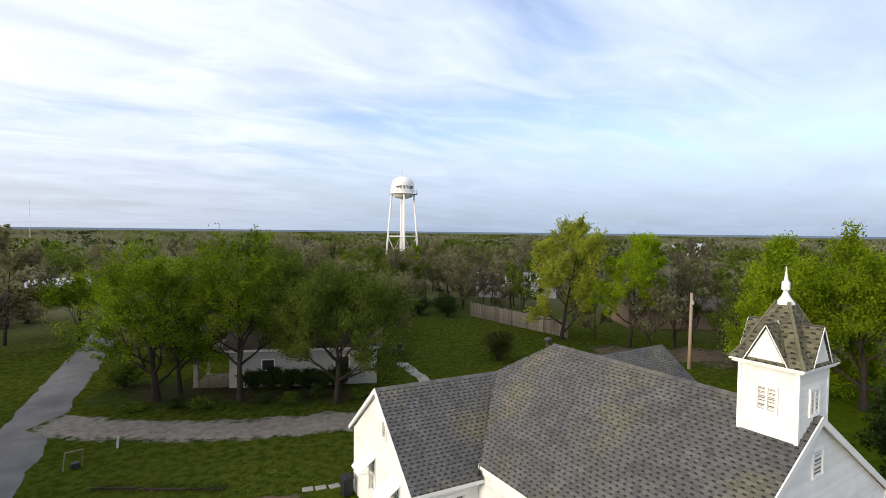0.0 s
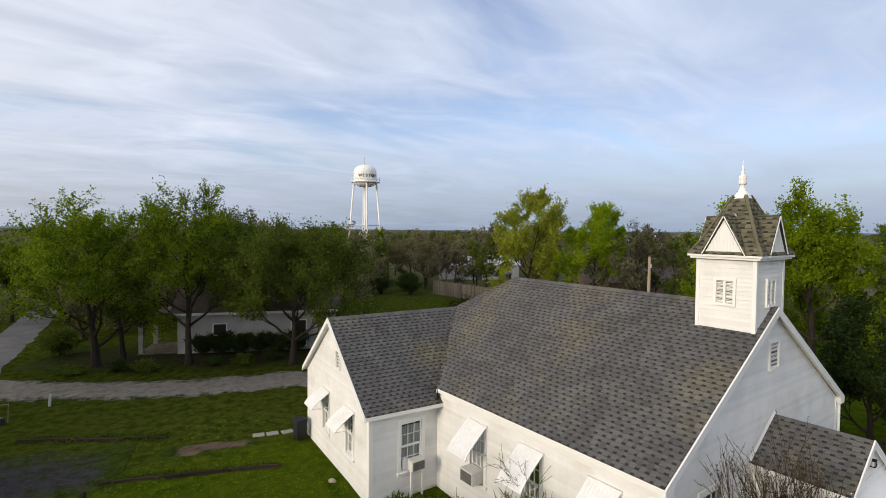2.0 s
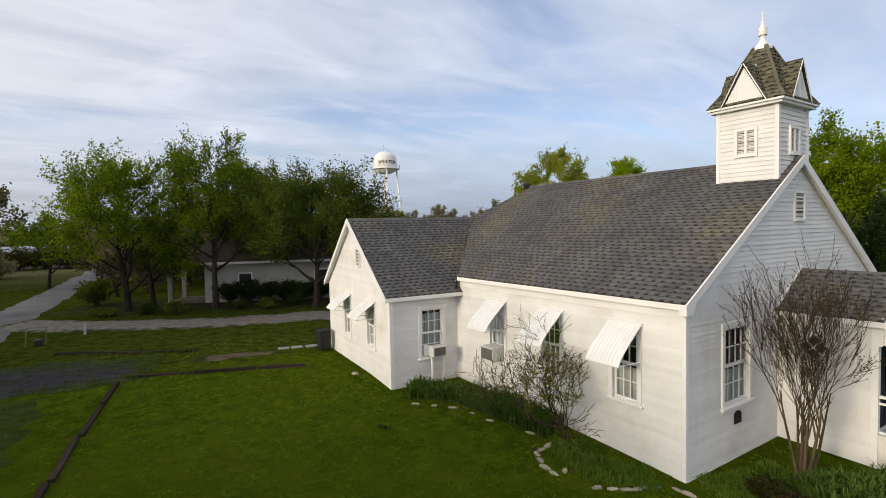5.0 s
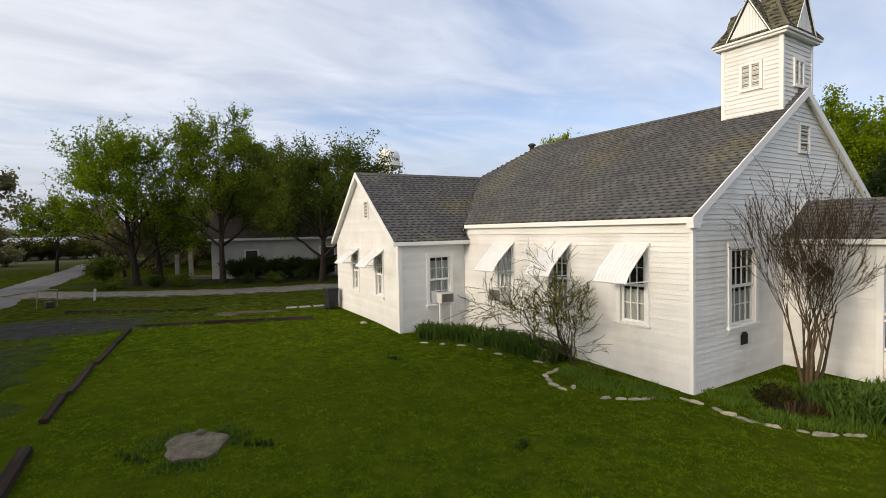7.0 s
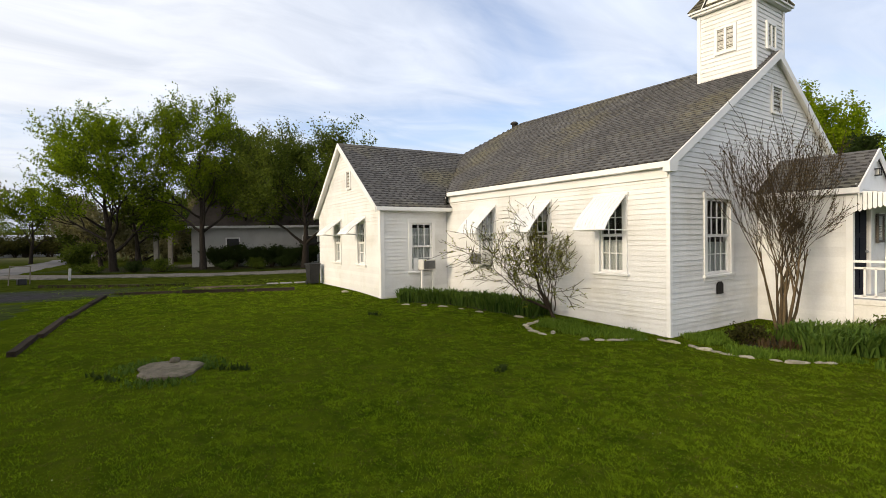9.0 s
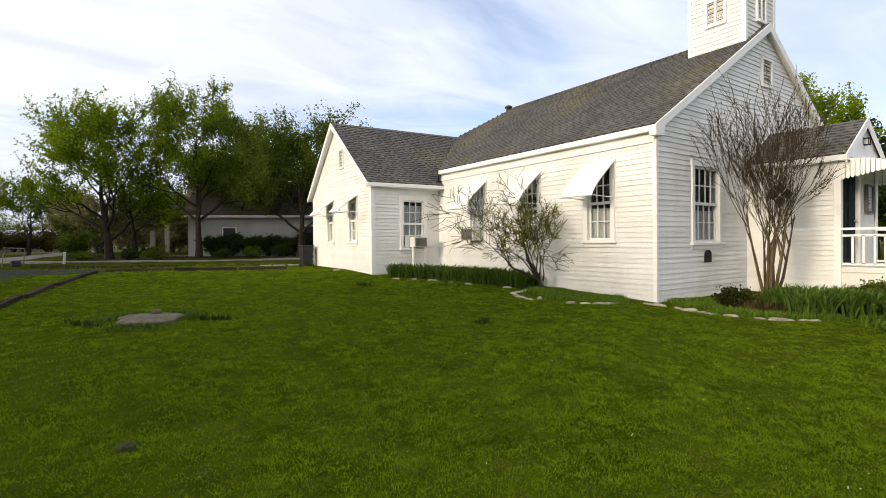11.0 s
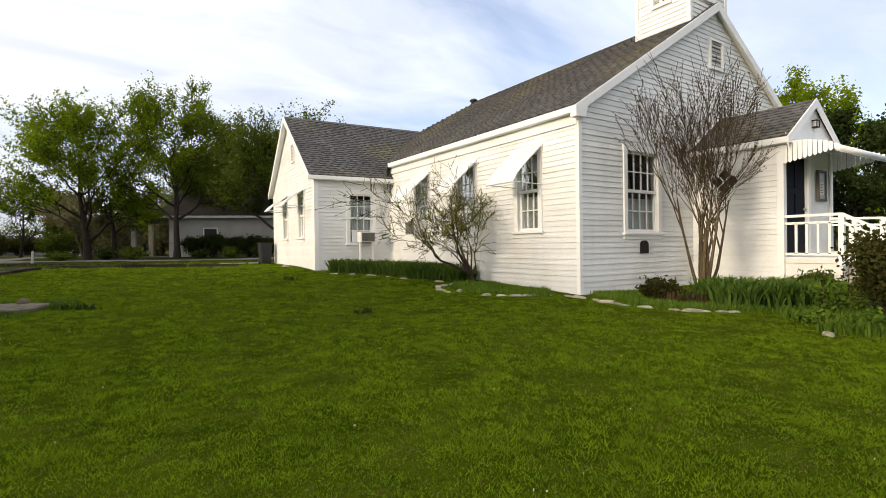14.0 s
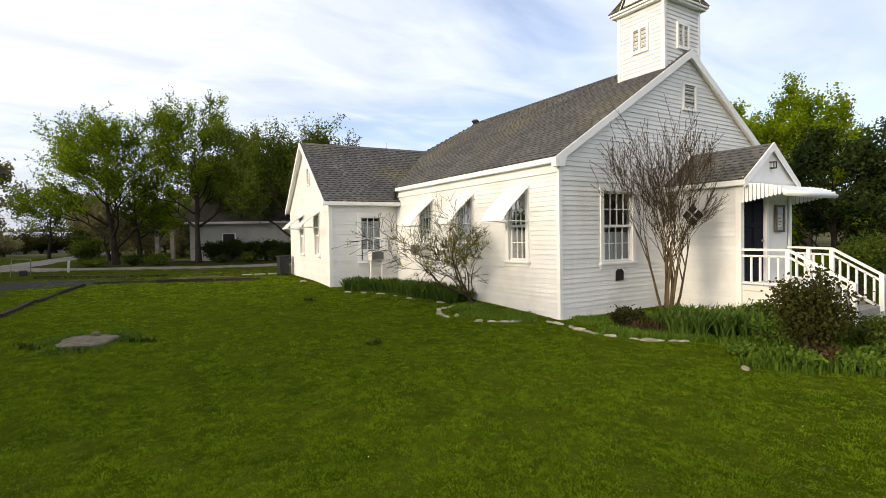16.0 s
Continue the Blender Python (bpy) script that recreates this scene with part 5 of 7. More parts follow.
for k in range(4):
    for t in (0.45,):
        p, q = Vector(legs[k][0]).lerp(Vector(legs[k][1]), t), Vector(legs[(k + 1) % 4][0]).lerp(Vector(legs[(k + 1) % 4][1]), t)
        bm = bmesh.new()
        rod(bm, p, q, 0.13, seg=8)
        part("strut", bm, TANK, wt)
        for t0, t1 in ((0.0, 0.45), (0.45, 0.0)):
            p, q = Vector(legs[k][0]).lerp(Vector(legs[k][1]), t0), Vector(legs[(k + 1) % 4][0]).lerp(Vector(legs[(k + 1) % 4][1]), t1)
            bm = bmesh.new()
            rod(bm, p, q, 0.05, seg=5)
            part("brace", bm, TANK, wt)
bm = bmesh.new()
rod(bm, (0, 0, -0.4), (0, 0, 19.9), 0.25, seg=12)
part("riser_pipe", bm, TANK, wt, smooth=True)
bm = bmesh.new()
rod(bm, (-0.3, 0, 25.8), (-0.3, 0, 28.1), 0.06, seg=6)
part("antenna", bm, FLASH, wt)
bm = bmesh.new()
rod(bm, (0.9, 0, 25.6), (1.2, 0, 26.6), 0.05, seg=6)
part("antenna", bm, FLASH, wt)
bm = bmesh.new()
add_box(bm, (3.9, -0.4, 21.2), (4.5, 0.4, 21.3))
rod(bm, (4.4, -0.3, 21.3), (4.4, -0.3, 22.6), 0.12, seg=8)
part("platform_box", bm, TANK, wt)
facing = math.atan2(-5.6 - 121.5, -9.8 - 55.6) + 0.22


def tank_word(word, turn, size):
    """Letters standing one by one round the tank."""
    wide = [1.05 if c == "W" else 0.85 for c in word]
    a = turn - sum(wide) * size * 0.5 / 3.2 * 0.9
    for c, w in zip(word, wide):
        cu = bpy.data.curves.new("letter", "FONT")
        cu.body, cu.size, cu.align_x, cu.extrude, cu.offset = c, size, "CENTER", 0.01, 0.035
        tmp = bpy.data.objects.new("letter", cu)
        scene.collection.objects.link(tmp)
        me = bpy.data.meshes.new_from_object(tmp.evaluated_get(bpy.context.evaluated_depsgraph_get()))
        bpy.data.objects.remove(tmp)
        me.materials.clear()
        me.materials.append(LETTER)
        ob = new("letter", me)
        ob.parent = wt
        mid = a + w * size * 0.45 / 3.2
        ob.matrix_basis = Matrix.Translation((3.23 * math.cos(mid), 3.23 * math.sin(mid), 22.55)) @ Matrix.Rotation(mid + math.pi / 2, 4, "Z") @ Matrix.Rotation(math.pi / 2, 4, "X")
        a += w * size * 0.9 / 3.2


tank_word("WESTON", facing, 1.1)
tank_word("WESTON", facing + math.pi, 1.0)

# ---- pale house across the lane ----
hs = empty("neighbour_house", (0.3, 28.4, 0.4), math.degrees(math.atan2(-3.4, 8.4)), label="low pale house with a brown roof under the trees", category="house")
HL, HD, HH = 4.9, 6.5, 2.75
part("wall", box((-HL, 0, -0.3), (HL, HD, HH)), STUCCO, hs)
part("roof", prism([(-HL - 0.4, -0.45, HH - 0.05), (-HL - 0.4, HD / 2, HH + 1.9), (-HL - 0.4, HD + 0.45, HH - 0.05), (-HL - 0.4, HD / 2, HH + 1.7)], (2 * HL + 0.8, 0, 0)), HOUSE_ROOF, hs)
part("gable", prism([(-HL, 0, HH), (-HL, HD, HH), (-HL, HD / 2, HH + 1.72)], (2 * HL, 0, 0)), STUCCO, hs)
part("fascia", box((-HL - 0.4, -0.48, HH - 0.12), (HL + 0.4, -0.45, HH + 0.03)), TRIM, hs)
for x, w, z0, z1 in ((-2.4, 0.75, 0.55, 1.95), (2.5, 0.9, 0.35, 2.05)):
    wn = part("window", boxes(((x - w / 2 - 0.07, -0.03, z0 - 0.07), (x - w / 2, 0.0, z1 + 0.07)), ((x + w / 2, -0.03, z0 - 0.07), (x + w / 2 + 0.07, 0.0, z1 + 0.07)), ((x - w / 2, -0.03, z1), (x + w / 2, 0.0, z1 + 0.07)), ((x - w / 2, -0.03, z0 - 0.07), (x + w / 2, 0.0, z0))), TRIM, hs)
    part("pane", box((x - w / 2, -0.012, z0), (x + w / 2, -0.004, z1)), PLASTIC, wn)
    part("sash_bar", box((x - w / 2, -0.02, (z0 + z1) / 2 - 0.03), (x + w / 2, -0.012, (z0 + z1) / 2 + 0.03)), TRIM, wn)
part("porch_roof", prism([(-HL - 2.4, 0.3, HH - 0.35), (-HL, 0.3, HH - 0.05), (-HL, 3.6, HH - 0.05), (-HL - 2.4, 3.6, HH - 0.35)], (0, 0, 0.14)), HOUSE_ROOF, hs)
for x, yy in ((-HL - 2.2, 0.45), (-HL - 2.2, 3.4)):
    part("porch_post", box((x - 0.13, yy - 0.13, -0.3), (x + 0.13, yy + 0.13, HH - 0.33)), CONCRETE, hs)
part("porch_floor", box((-HL - 2.4, 0.3, -0.3), (-HL, 3.6, 0.18)), COVER, hs)

# ---- back yard fence, pole, sheds ----
fence = empty("board_fence", (27.3, 39.0, 0.45), label="grey weathered board fence along the back yard", category="fence")
fa, fb = Vector((26.9, 46.5, 0)) - Vector((27.3, 39.0, 0)), Vector((28.0, 30.8, 0)) - Vector((27.3, 39.0, 0))
fd_ = (fb - fa).normalized()
turn = math.atan2(fd_.y, fd_.x)
rng = random.Random(21)
n = int((fb - fa).length / 0.145)
meshes = []
for v in range(5):
    h = 1.72 + v * 0.035
    t = part("fence_board", prism([(-0.068, -0.01, -0.1), (0.068, -0.01, -0.1), (0.068, -0.01, h - 0.03), (0.04, -0.01, h), (-0.04, -0.01, h), (-0.068, -0.01, h - 0.03)], (0, 0.02, 0)), FENCE_WOOD, fence)
    t.matrix_basis = Matrix.Translation(fa + fd_ * 0.145 * v) @ Matrix.Rotation(turn, 4, "Z")
    meshes.append(t.data)
for k in range(5, n):
    ob = new("fence_board", meshes[rng.randrange(5)])
    ob.parent = fence
    ob.matrix_basis = Matrix.Translation(fa + fd_ * 0.145 * k) @ Matrix.Rotation(turn, 4, "Z") @ Matrix.Rotation(rng.uniform(-0.012, 0.012), 4, "Y")
for k in range(0, n, 17):
    q = fa + fd_ * 0.145 * k + Vector((-fd_.y, fd_.x, 0)) * -0.08
    part("fence_post", box((q.x - 0.05, q.y - 0.05, -0.2), (q.x + 0.05, q.y + 0.05, 1.95)), FENCE_WOOD, fence)
for z in (0.4, 1.5):
    bm = bmesh.new()
    beam(bm, fa + Vector((0.05, 0, z)), fb + Vector((0.05, 0, z)), 0.05, 0.09)
    part("fence_rail", bm, FENCE_WOOD, fence)

pole = empty("utility_pole", on_ground(28.1, 17.9), label="bare weathered wooden utility pole", category="utility pole")
bm = bmesh.new()
rod(bm, (0, 0, -0.5), (0.10, 0.02, 6.1), 0.15, 0.11, 12)
part("shaft", bm, POLE_WOOD, pole, smooth=True)
bm = bmesh.new()
add_box(bm, (-0.05, -0.25, 5.2), (0.05, -0.10, 5.5))
part("bracket", bm, FLASH, pole)


def shed(name, at, turn, size, wall_mat, roof_mat, label, category, rise=1.0):
    s = empty(name, at, turn, label=label, category=category)
    w, d, h = size
    part("wall", prism([(-w / 2, -d / 2, -0.4), (-w / 2, d / 2, -0.4), (-w / 2, d / 2, h), (-w / 2, 0, h + rise), (-w / 2, -d / 2, h)], (w, 0, 0)), wall_mat, s)
    part("roof", prism([(-w / 2 - 0.3, -d / 2 - 0.3, h - 0.1), (-w / 2 - 0.3, 0, h + rise + 0.12), (-w / 2 - 0.3, d / 2 + 0.3, h - 0.1), (-w / 2 - 0.3, 0, h + rise)], (w + 0.6, 0, 0)), roof_mat, s)
    part("door", box((-0.5, -d / 2 - 0.03, -0.3), (0.5, -d / 2 - 0.002, 1.9)), FRAME_DARK, s)
    wn = part("window", box((w * 0.28, -d / 2 - 0.03, 0.8), (w * 0.28 + 0.9, -d / 2 - 0.002, 1.8)), PLASTIC, s)
    part("sill", box((w * 0.28 - 0.1, -d / 2 - 0.08, 0.72), (w * 0.28 + 1.0, -d / 2 - 0.002, 0.8)), TRIM, wn)
    return s


shed("white_barn", (-17.5, 88, 0.0), 8, (10, 7, 2.2), STUCCO, TIN, "long pale metal-roofed barn by the road", "barn", 1.3)
shed("tin_roofed_house", (46, 61, 0.4), -35, (13, 8, 2.6), STUCCO, TIN, "pale tin-roofed house behind the fence", "house", 1.2)
shed("brick_house", (46, 31, 0.4), -32, (14, 8, 2.4), BRICK_DULL, HOUSE_ROOF, "low dull red brick house behind bare trees", "house", 1.4)
shed("far_farmhouse", (215, 150, 0.4), -55, (12, 9, 3.4), TRIM, TIN, "distant white farm building among trees", "house", 2.0)
shed("far_farmhouse", (232, 143, 0.4), -50, (9, 8, 4.2), TRIM, TIN, "distant tall white farm building among trees", "house", 2.0)
mast = empty("radio_mast", (-92, 620, 0.4), label="thin radio mast far off on the plain", category="mast")
bm = bmesh.new()
rod(bm, (0, 0, 0), (0, 0, 36), 0.35, 0.15, 6)
part("shaft", bm, FLASH, mast)
cart = empty("garden_mower", on_ground(9.6, 33.0), 30, label="dark ride-on mower parked on the back lawn", category="mower")
part("body", box((-0.35, -0.75, 0.22), (0.35, 0.75, 0.62), 0.06), PLASTIC, cart)
part("seat", box((-0.25, -0.55, 0.62), (0.25, -0.2, 1.05), 0.05), PLASTIC, cart)
for x in (-0.42, 0.42):
    for yy in (-0.5, 0.5):
        bm = bmesh.new()
        rod(bm, (x - 0.09, yy, 0.24), (x + 0.09, yy, 0.24), 0.24, seg=14)
        part("wheel", bm, PLASTIC, cart)


# ---- trees and plants ----
def tube_mesh(lines, seg=5):
    """Tapered tubes along polylines of (point, radius)."""
    V, F = [], []
    for pts in lines:
        k0 = len(V)
        n = len(pts)
        for i, (p, r) in enumerate(pts):
            d = (pts[min(i + 1, n - 1)][0] - pts[max(i - 1, 0)][0])
            d = d.normalized() if d.length > 1e-6 else Vector((0, 0, 1))
            x = d.cross(Vector((0.31, 0.95, 0.07)))
            x = x.normalized() if x.length > 1e-3 else Vector((1, 0, 0))
            y = d.cross(x)
            s = seg if r > 0.03 else 3
            for k in range(seg):
                a = 2 * math.pi * k / seg
                q = p + x * (r * math.cos(a)) + y * (r * math.sin(a))
                V.append((q.x, q.y, q.z))
        for i in range(n - 1):
            for k in range(seg):
                a, b = k0 + i * seg + k, k0 + i * seg + (k + 1) % seg
                F.append((a, b, b + seg, a + seg))
    return V, F


def grow(rng, p, d, length, r, level, most, lines, tips, spread=0.8, lift=0.12, wob=0.16, kids=(3, 5), ratio=(0.55, 0.78), first=0.35, thin=0.006):
    """A limb and all that grows from it."""
    n = 6 if level < 2 else 4
    pts, dirs = [(p, r)], [d]
    for i in range(n):
        d = (d + Vector((rng.gauss(0, wob), rng.gauss(0, wob), rng.gauss(0, wob * 0.7) + lift))).normalized()
        p = p + d * (length / n)
        pts.append((p, max(thin, r * (1 - 0.75 * (i + 1) / n))))
        dirs.append(d)
    lines.append(pts)
    if level >= most - 1:
        tips.append(pts)
    if level >= most:
        return
    for k in range(rng.randint(*kids)):
        t = first + (1 - first) * (k + rng.random()) / kids[1]
        t = min(t, 1.0)
        i = min(int(t * n), n - 1)
        q, rr = pts[i + 1]
        a = rng.uniform(0, 2 * math.pi)
        base = dirs[i + 1]
        x = base.cross(Vector((0.3, 0.5, 0.8))).normalized()
        y = base.cross(x)
        out = (base + (x * math.cos(a) + y * math.sin(a)) * rng.uniform(0.6, 1.3) * spread).normalized()
        grow(rng, q, out, length * rng.uniform(*ratio), rr * 0.75, level + 1, most, lines, tips, spread, lift, wob, kids, ratio, 0.2, thin)


def leaf_mesh(np_rng, centres, sigma, count, size, droop=0.0):
    """Pointed leaves scattered round centres; each one is four corners."""
    c = centres[np_rng.integers(0, len(centres), count)] + np_rng.uniform(-1.5, 1.5, (count, 3)) * np_rng.random((count, 1)) * sigma * (1, 1, 0.8)
    a = np_rng.normal(0, 1, (count, 3))
    a[:, 2] -= droop
    a /= np.linalg.norm(a, axis=1, keepdims=True)
    b = np.cross(a, np_rng.normal(0, 1, (count, 3)))
    b /= np.linalg.norm(b, axis=1, keepdims=True)
    s = size * np_rng.uniform(0.6, 1.35, (count, 1))
    V = np.stack([c - a * s * 0.5, c + b * s * 0.32, c + a * s * 0.5, c - b * s * 0.32], 1).reshape(-1, 3)
    F = np.arange(count * 4).reshape(-1, 4)
    return V, F


def fast_mesh(name, V, F, material, parent=None, kind="", label=""):
    """Links large arrays of equal faces as one mesh."""
    V, F = np.asarray(V, np.float32), np.asarray(F, np.int32)
    me = bpy.data.meshes.new(name)
    me.vertices.add(len(V))
    me.vertices.foreach_set("co", V.ravel())
    me.loops.add(F.size)
    me.loops.foreach_set("vertex_index", F.ravel())
    me.polygons.add(len(F))
    me.polygons.foreach_set("loop_start", np.arange(0, F.size, F.shape[1], dtype=np.int32))
    me.update(calc_edges=True)
    me.materials.append(material)
    ob = new(name, me)
    ob.parent = parent
    return tagged(ob, label, kind=kind)


def tree(at, h, width, leaf, seed, label, count=14000, size=0.17, trunk=0.22, clear=0.25, lean=(0, 0), bark=None, sigma=0.30, group="", limbs=6, most=4, spread=0.8, name="tree", cat="tree", kids=(3, 5), droop=0.3, low=0):
    """A tapered trunk with limbs, twigs and a crown of separate leaves."""
    rng, nr = random.Random(seed), np.random.default_rng(seed)
    t = empty(name, at, label=label, category=cat, group=group)
    lines, tips = [], []
    d = Vector((lean[0], lean[1], 1)).normalized()
    p, pts, H = Vector((0, 0, -0.3)), [], h * 0.72
    n = 9
    for i in range(n + 1):
        pts.append((p, trunk * (1.25 if i == 0 else 1 - 0.85 * i / n)))
        d = (d + Vector((rng.gauss(0, 0.06), rng.gauss(0, 0.06), 0.04))).normalized()
        p = p + d * (H / n)
    lines.append(pts)
    for k in range(limbs):
        t0 = clear + (0.95 - clear) * (k + 0.5 * rng.random()) / limbs
        q, r = pts[min(int(t0 * n) + 1, n)]
        a = k * 2.4 + rng.uniform(-0.4, 0.4)
        out = Vector((math.cos(a), math.sin(a), rng.uniform(0.35, 0.9) if k >= low else rng.uniform(-0.12, 0.22))).normalized()
        ln = width * 0.5 * rng.uniform(0.62, 0.85) * (1.0 - 0.35 * max(0, (t0 - 0.5)))
        grow(rng, q, out, ln, max(r * 0.6, 0.03), 1, most, lines, tips, spread, 0.10, 0.14, kids)
    grow(rng, pts[-1][0], Vector((0, 0, 1)), h * 0.2, pts[-1][1], 1, most, lines, tips, spread, 0.15, 0.14, kids)
    V, F = tube_mesh(lines, 6 if most > 3 else 5)
    # fit the skeleton to the wanted height and width
    co = np.array(V)
    top, reach = np.percentile(co[:, 2], 99.5), np.percentile(np.hypot(co[:, 0], co[:, 1]), 98)
    sc = np.array([width * 0.5 / reach, width * 0.5 / reach, h * 0.97 / top])
    low = co[:, 2:3].clip(0, None) / top
    blend = np.clip(low * 4, 0, 1)
    co[:, :2] *= 1 + (sc[0] - 1) * blend
    co[:, 2] = np.where(co[:, 2] > 0, co[:, 2] * sc[2], co[:, 2])
    part("trunk", (co.tolist(), F), bark or BARK, t, smooth=True)
    if count:
        cen = np.array([tuple(q[0]) for tip in tips for q in tip[1:]])
        bl = np.clip(cen[:, 2:3] / top * 4, 0, 1)
        cen[:, :2] *= 1 + (sc[0] - 1) * bl
        cen[:, 2] *= sc[2]
        LV, LF = leaf_mesh(nr, cen, sigma, count, size, droop)
        fast_mesh("crown", LV, LF, leaf, t)
    return t


FRESH = "broad leafy tree in fresh spring green"
tree(on_ground(-8.45, 29.8), 9.9, 9.2, LEAF_FRESH, 11, FRESH + " by the lane", 42000, 0.125, 0.26, 0.20, (-0.02, 0), sigma=0.24, limbs=14)
tree(on_ground(-7.1, 30.6), 5.8, 3.4, LEAF_OLIVE, 12, "slender tree with thin olive spring foliage", 2600, 0.17, 0.2, 0.4)
tree(on_ground(-4.1, 27.2), 10.7, 7.0, LEAF_FRESH, 13, "tall open-crowned tree in fresh spring green", 28000, 0.12, 0.21, 0.20, (0.03, 0), sigma=0.23, limbs=13)
tree(on_ground(0.9, 23.9), 8.5, 9.2, LEAF_OLIVE, 14, "spreading tree with olive spring leaves beside the house", 46000, 0.125, 0.24, 0.22, (0.06, 0), limbs=14, sigma=0.33, low=1)
tree(on_ground(-1.0, 30.8), 9.4, 9.4, LEAF_OLIVE, 15, "olive-leaved tree leaning over the pale house", 32000, 0.14, 0.24, 0.26, limbs=12, low=2)
tree(on_ground(4.6, 30.2), 7.6, 7.0, LEAF_OLIVE, 16, "olive-leaved tree behind the pale house", 15000, 0.19, 0.24, 0.10, limbs=9)
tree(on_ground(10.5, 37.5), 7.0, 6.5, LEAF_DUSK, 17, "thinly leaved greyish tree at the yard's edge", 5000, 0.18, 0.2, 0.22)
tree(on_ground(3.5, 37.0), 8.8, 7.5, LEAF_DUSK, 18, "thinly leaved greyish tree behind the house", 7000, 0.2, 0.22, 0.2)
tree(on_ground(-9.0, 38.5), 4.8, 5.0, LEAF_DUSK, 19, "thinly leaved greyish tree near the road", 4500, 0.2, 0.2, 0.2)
tree(on_ground(-13.9, 50), 6.6, 6.0, LEAF_FRESH, 20, "small open tree in fresh leaf beside the road", 6500, 0.17, 0.18, 0.25)
tree(on_ground(-10.0, 47), 4.6, 5.2, LEAF_OLIVE, 34, "low olive-leaved tree beside the lane", 6000, 0.18, 0.12, 0.08, limbs=8)
tree(on_ground(-21.5, 45), 7.6, 7.0, LEAF_HAZE, 21, "nearly bare spreading tree beside the road", 1600, 0.16, 0.2, 0.15)
tree(on_ground(27.0, 30.8), 12.3, 8.4, LEAF_YELLOW, 22, "tall yellow-green tree at the end of the fence", 30000, 0.20, 0.26, 0.10, limbs=12)
tree(on_ground(30.1, 25.2), 10.8, 7.0, LEAF_BRIGHT, 23, "bright green tree with a leaning trunk", 28000, 0.17, 0.22, 0.22, (-0.05, 0), limbs=9)
tree(on_ground(33.8, 23.0), 9.4, 5.0, LEAF_HAZE, 24, "bare grey tree behind the church", 2400, 0.12, 0.2, 0.15)
tree(on_ground(37.5, 23.5), 8.8, 6.2, LEAF_HAZE, 25, "bare brown spreading tree behind the church", 2600, 0.12, 0.2, 0.15)
tree(on_ground(33.0, 17.0), 7.4, 4.5, LEAF_HAZE, 26, "small bare tree beside the utility pole", 1200, 0.12, 0.15, 0.15)
tree(on_ground(28.7, 11.8), 10.6, 6.4, LEAF_BRIGHT, 27, "dense bright green tree beside the church", 42000, 0.17, 0.24, 0.05, limbs=13, sigma=0.42, low=3, group="bright green trees")
tree(on_ground(29.0, 6.9), 11.2, 7.0, LEAF_BRIGHT, 28, "tall dense bright green tree beside the church", 46000, 0.17, 0.26, 0.04, limbs=13, sigma=0.42, low=3, group="bright green trees")
tree(on_ground(31.5, 2.0), 9.4, 6.5, LEAF_FRESH, 29, "dense green tree beyond the church steps", 12000, 0.22, 0.24, 0.08, limbs=9)
tree(on_ground(15.6, 0.6), 5.9, 4.6, LEAF_DARK, 30, "dark dense evergreen beyond the church steps", 17000, 0.14, 0.16, 0.04, sigma=0.24, limbs=11, spread=0.9)
tree(on_ground(17.8, -1.8), 6.2, 4.8, LEAF_DARK, 31, "dark dense evergreen in the side yard", 15000, 0.14, 0.16, 0.04, sigma=0.24, limbs=11)
tree(on_ground(20.2, -5.0), 5.6, 5.2, LEAF_OLIVE, 32, "rusty olive tree in the side yard", 11000, 0.17, 0.16, 0.05, limbs=9)
tree(on_ground(13.6, 4.6), 3.6, 3.2, LEAF_DARK, 33, "low dark evergreen beside the church wall", 9000, 0.12, 0.10, 0.03, sigma=0.22, limbs=9)


def shrub(at, r, h, leaf, seed, label, count=5000, size=0.10, name="shrub", flat=0.75, group="", bark=None):
    """A low bush: many thin stems from the ground and a dense shell of leaves."""
    rng, nr = random.Random(seed), np.random.default_rng(seed)
    s = empty(name, at, label=label, category="shrub", group=group)
    lines, pts = [], []
    for k in range(26):
        a, e = rng.uniform(0, 2 * math.pi), rng.uniform(0.15, 1.0)
        end = Vector((math.cos(a) * r * e, math.sin(a) * r * e, h * math.sqrt(max(0.05, 1 - e * e * flat)) * rng.uniform(0.8, 1.08)))
        st = Vector((rng.uniform(-0.1, 0.1) * r, rng.uniform(-0.1, 0.1) * r, -0.05))
        mid = st.lerp(end, 0.5) + Vector((rng.gauss(0, 0.05), rng.gauss(0, 0.05), 0.12 * h))
        lines.append([(st, 0.018), (mid, 0.012), (end, 0.004)])
        for j in range(14):
            t = 0.3 + 0.7 * j / 13
            pts.append(tuple(st.lerp(mid, t * 2) if t < 0.5 else mid.lerp(end, t * 2 - 1)))
            pts[-1] = (pts[-1][0] + rng.gauss(0, 0.10) * r, pts[-1][1] + rng.gauss(0, 0.10) * r, pts[-1][2])
    V, F = tube_mesh(lines, 4)
    part("stemwork", (V, F), bark or TWIG, s, kind="stuff")
    LV, LF = leaf_mesh(nr, np.array(pts), 0.09 * (r + h), count, size, 0.0)
    LV[:, 2] = np.maximum(LV[:, 2], -0.02)
    fast_mesh("foliage", LV, LF, leaf, s)
    return s


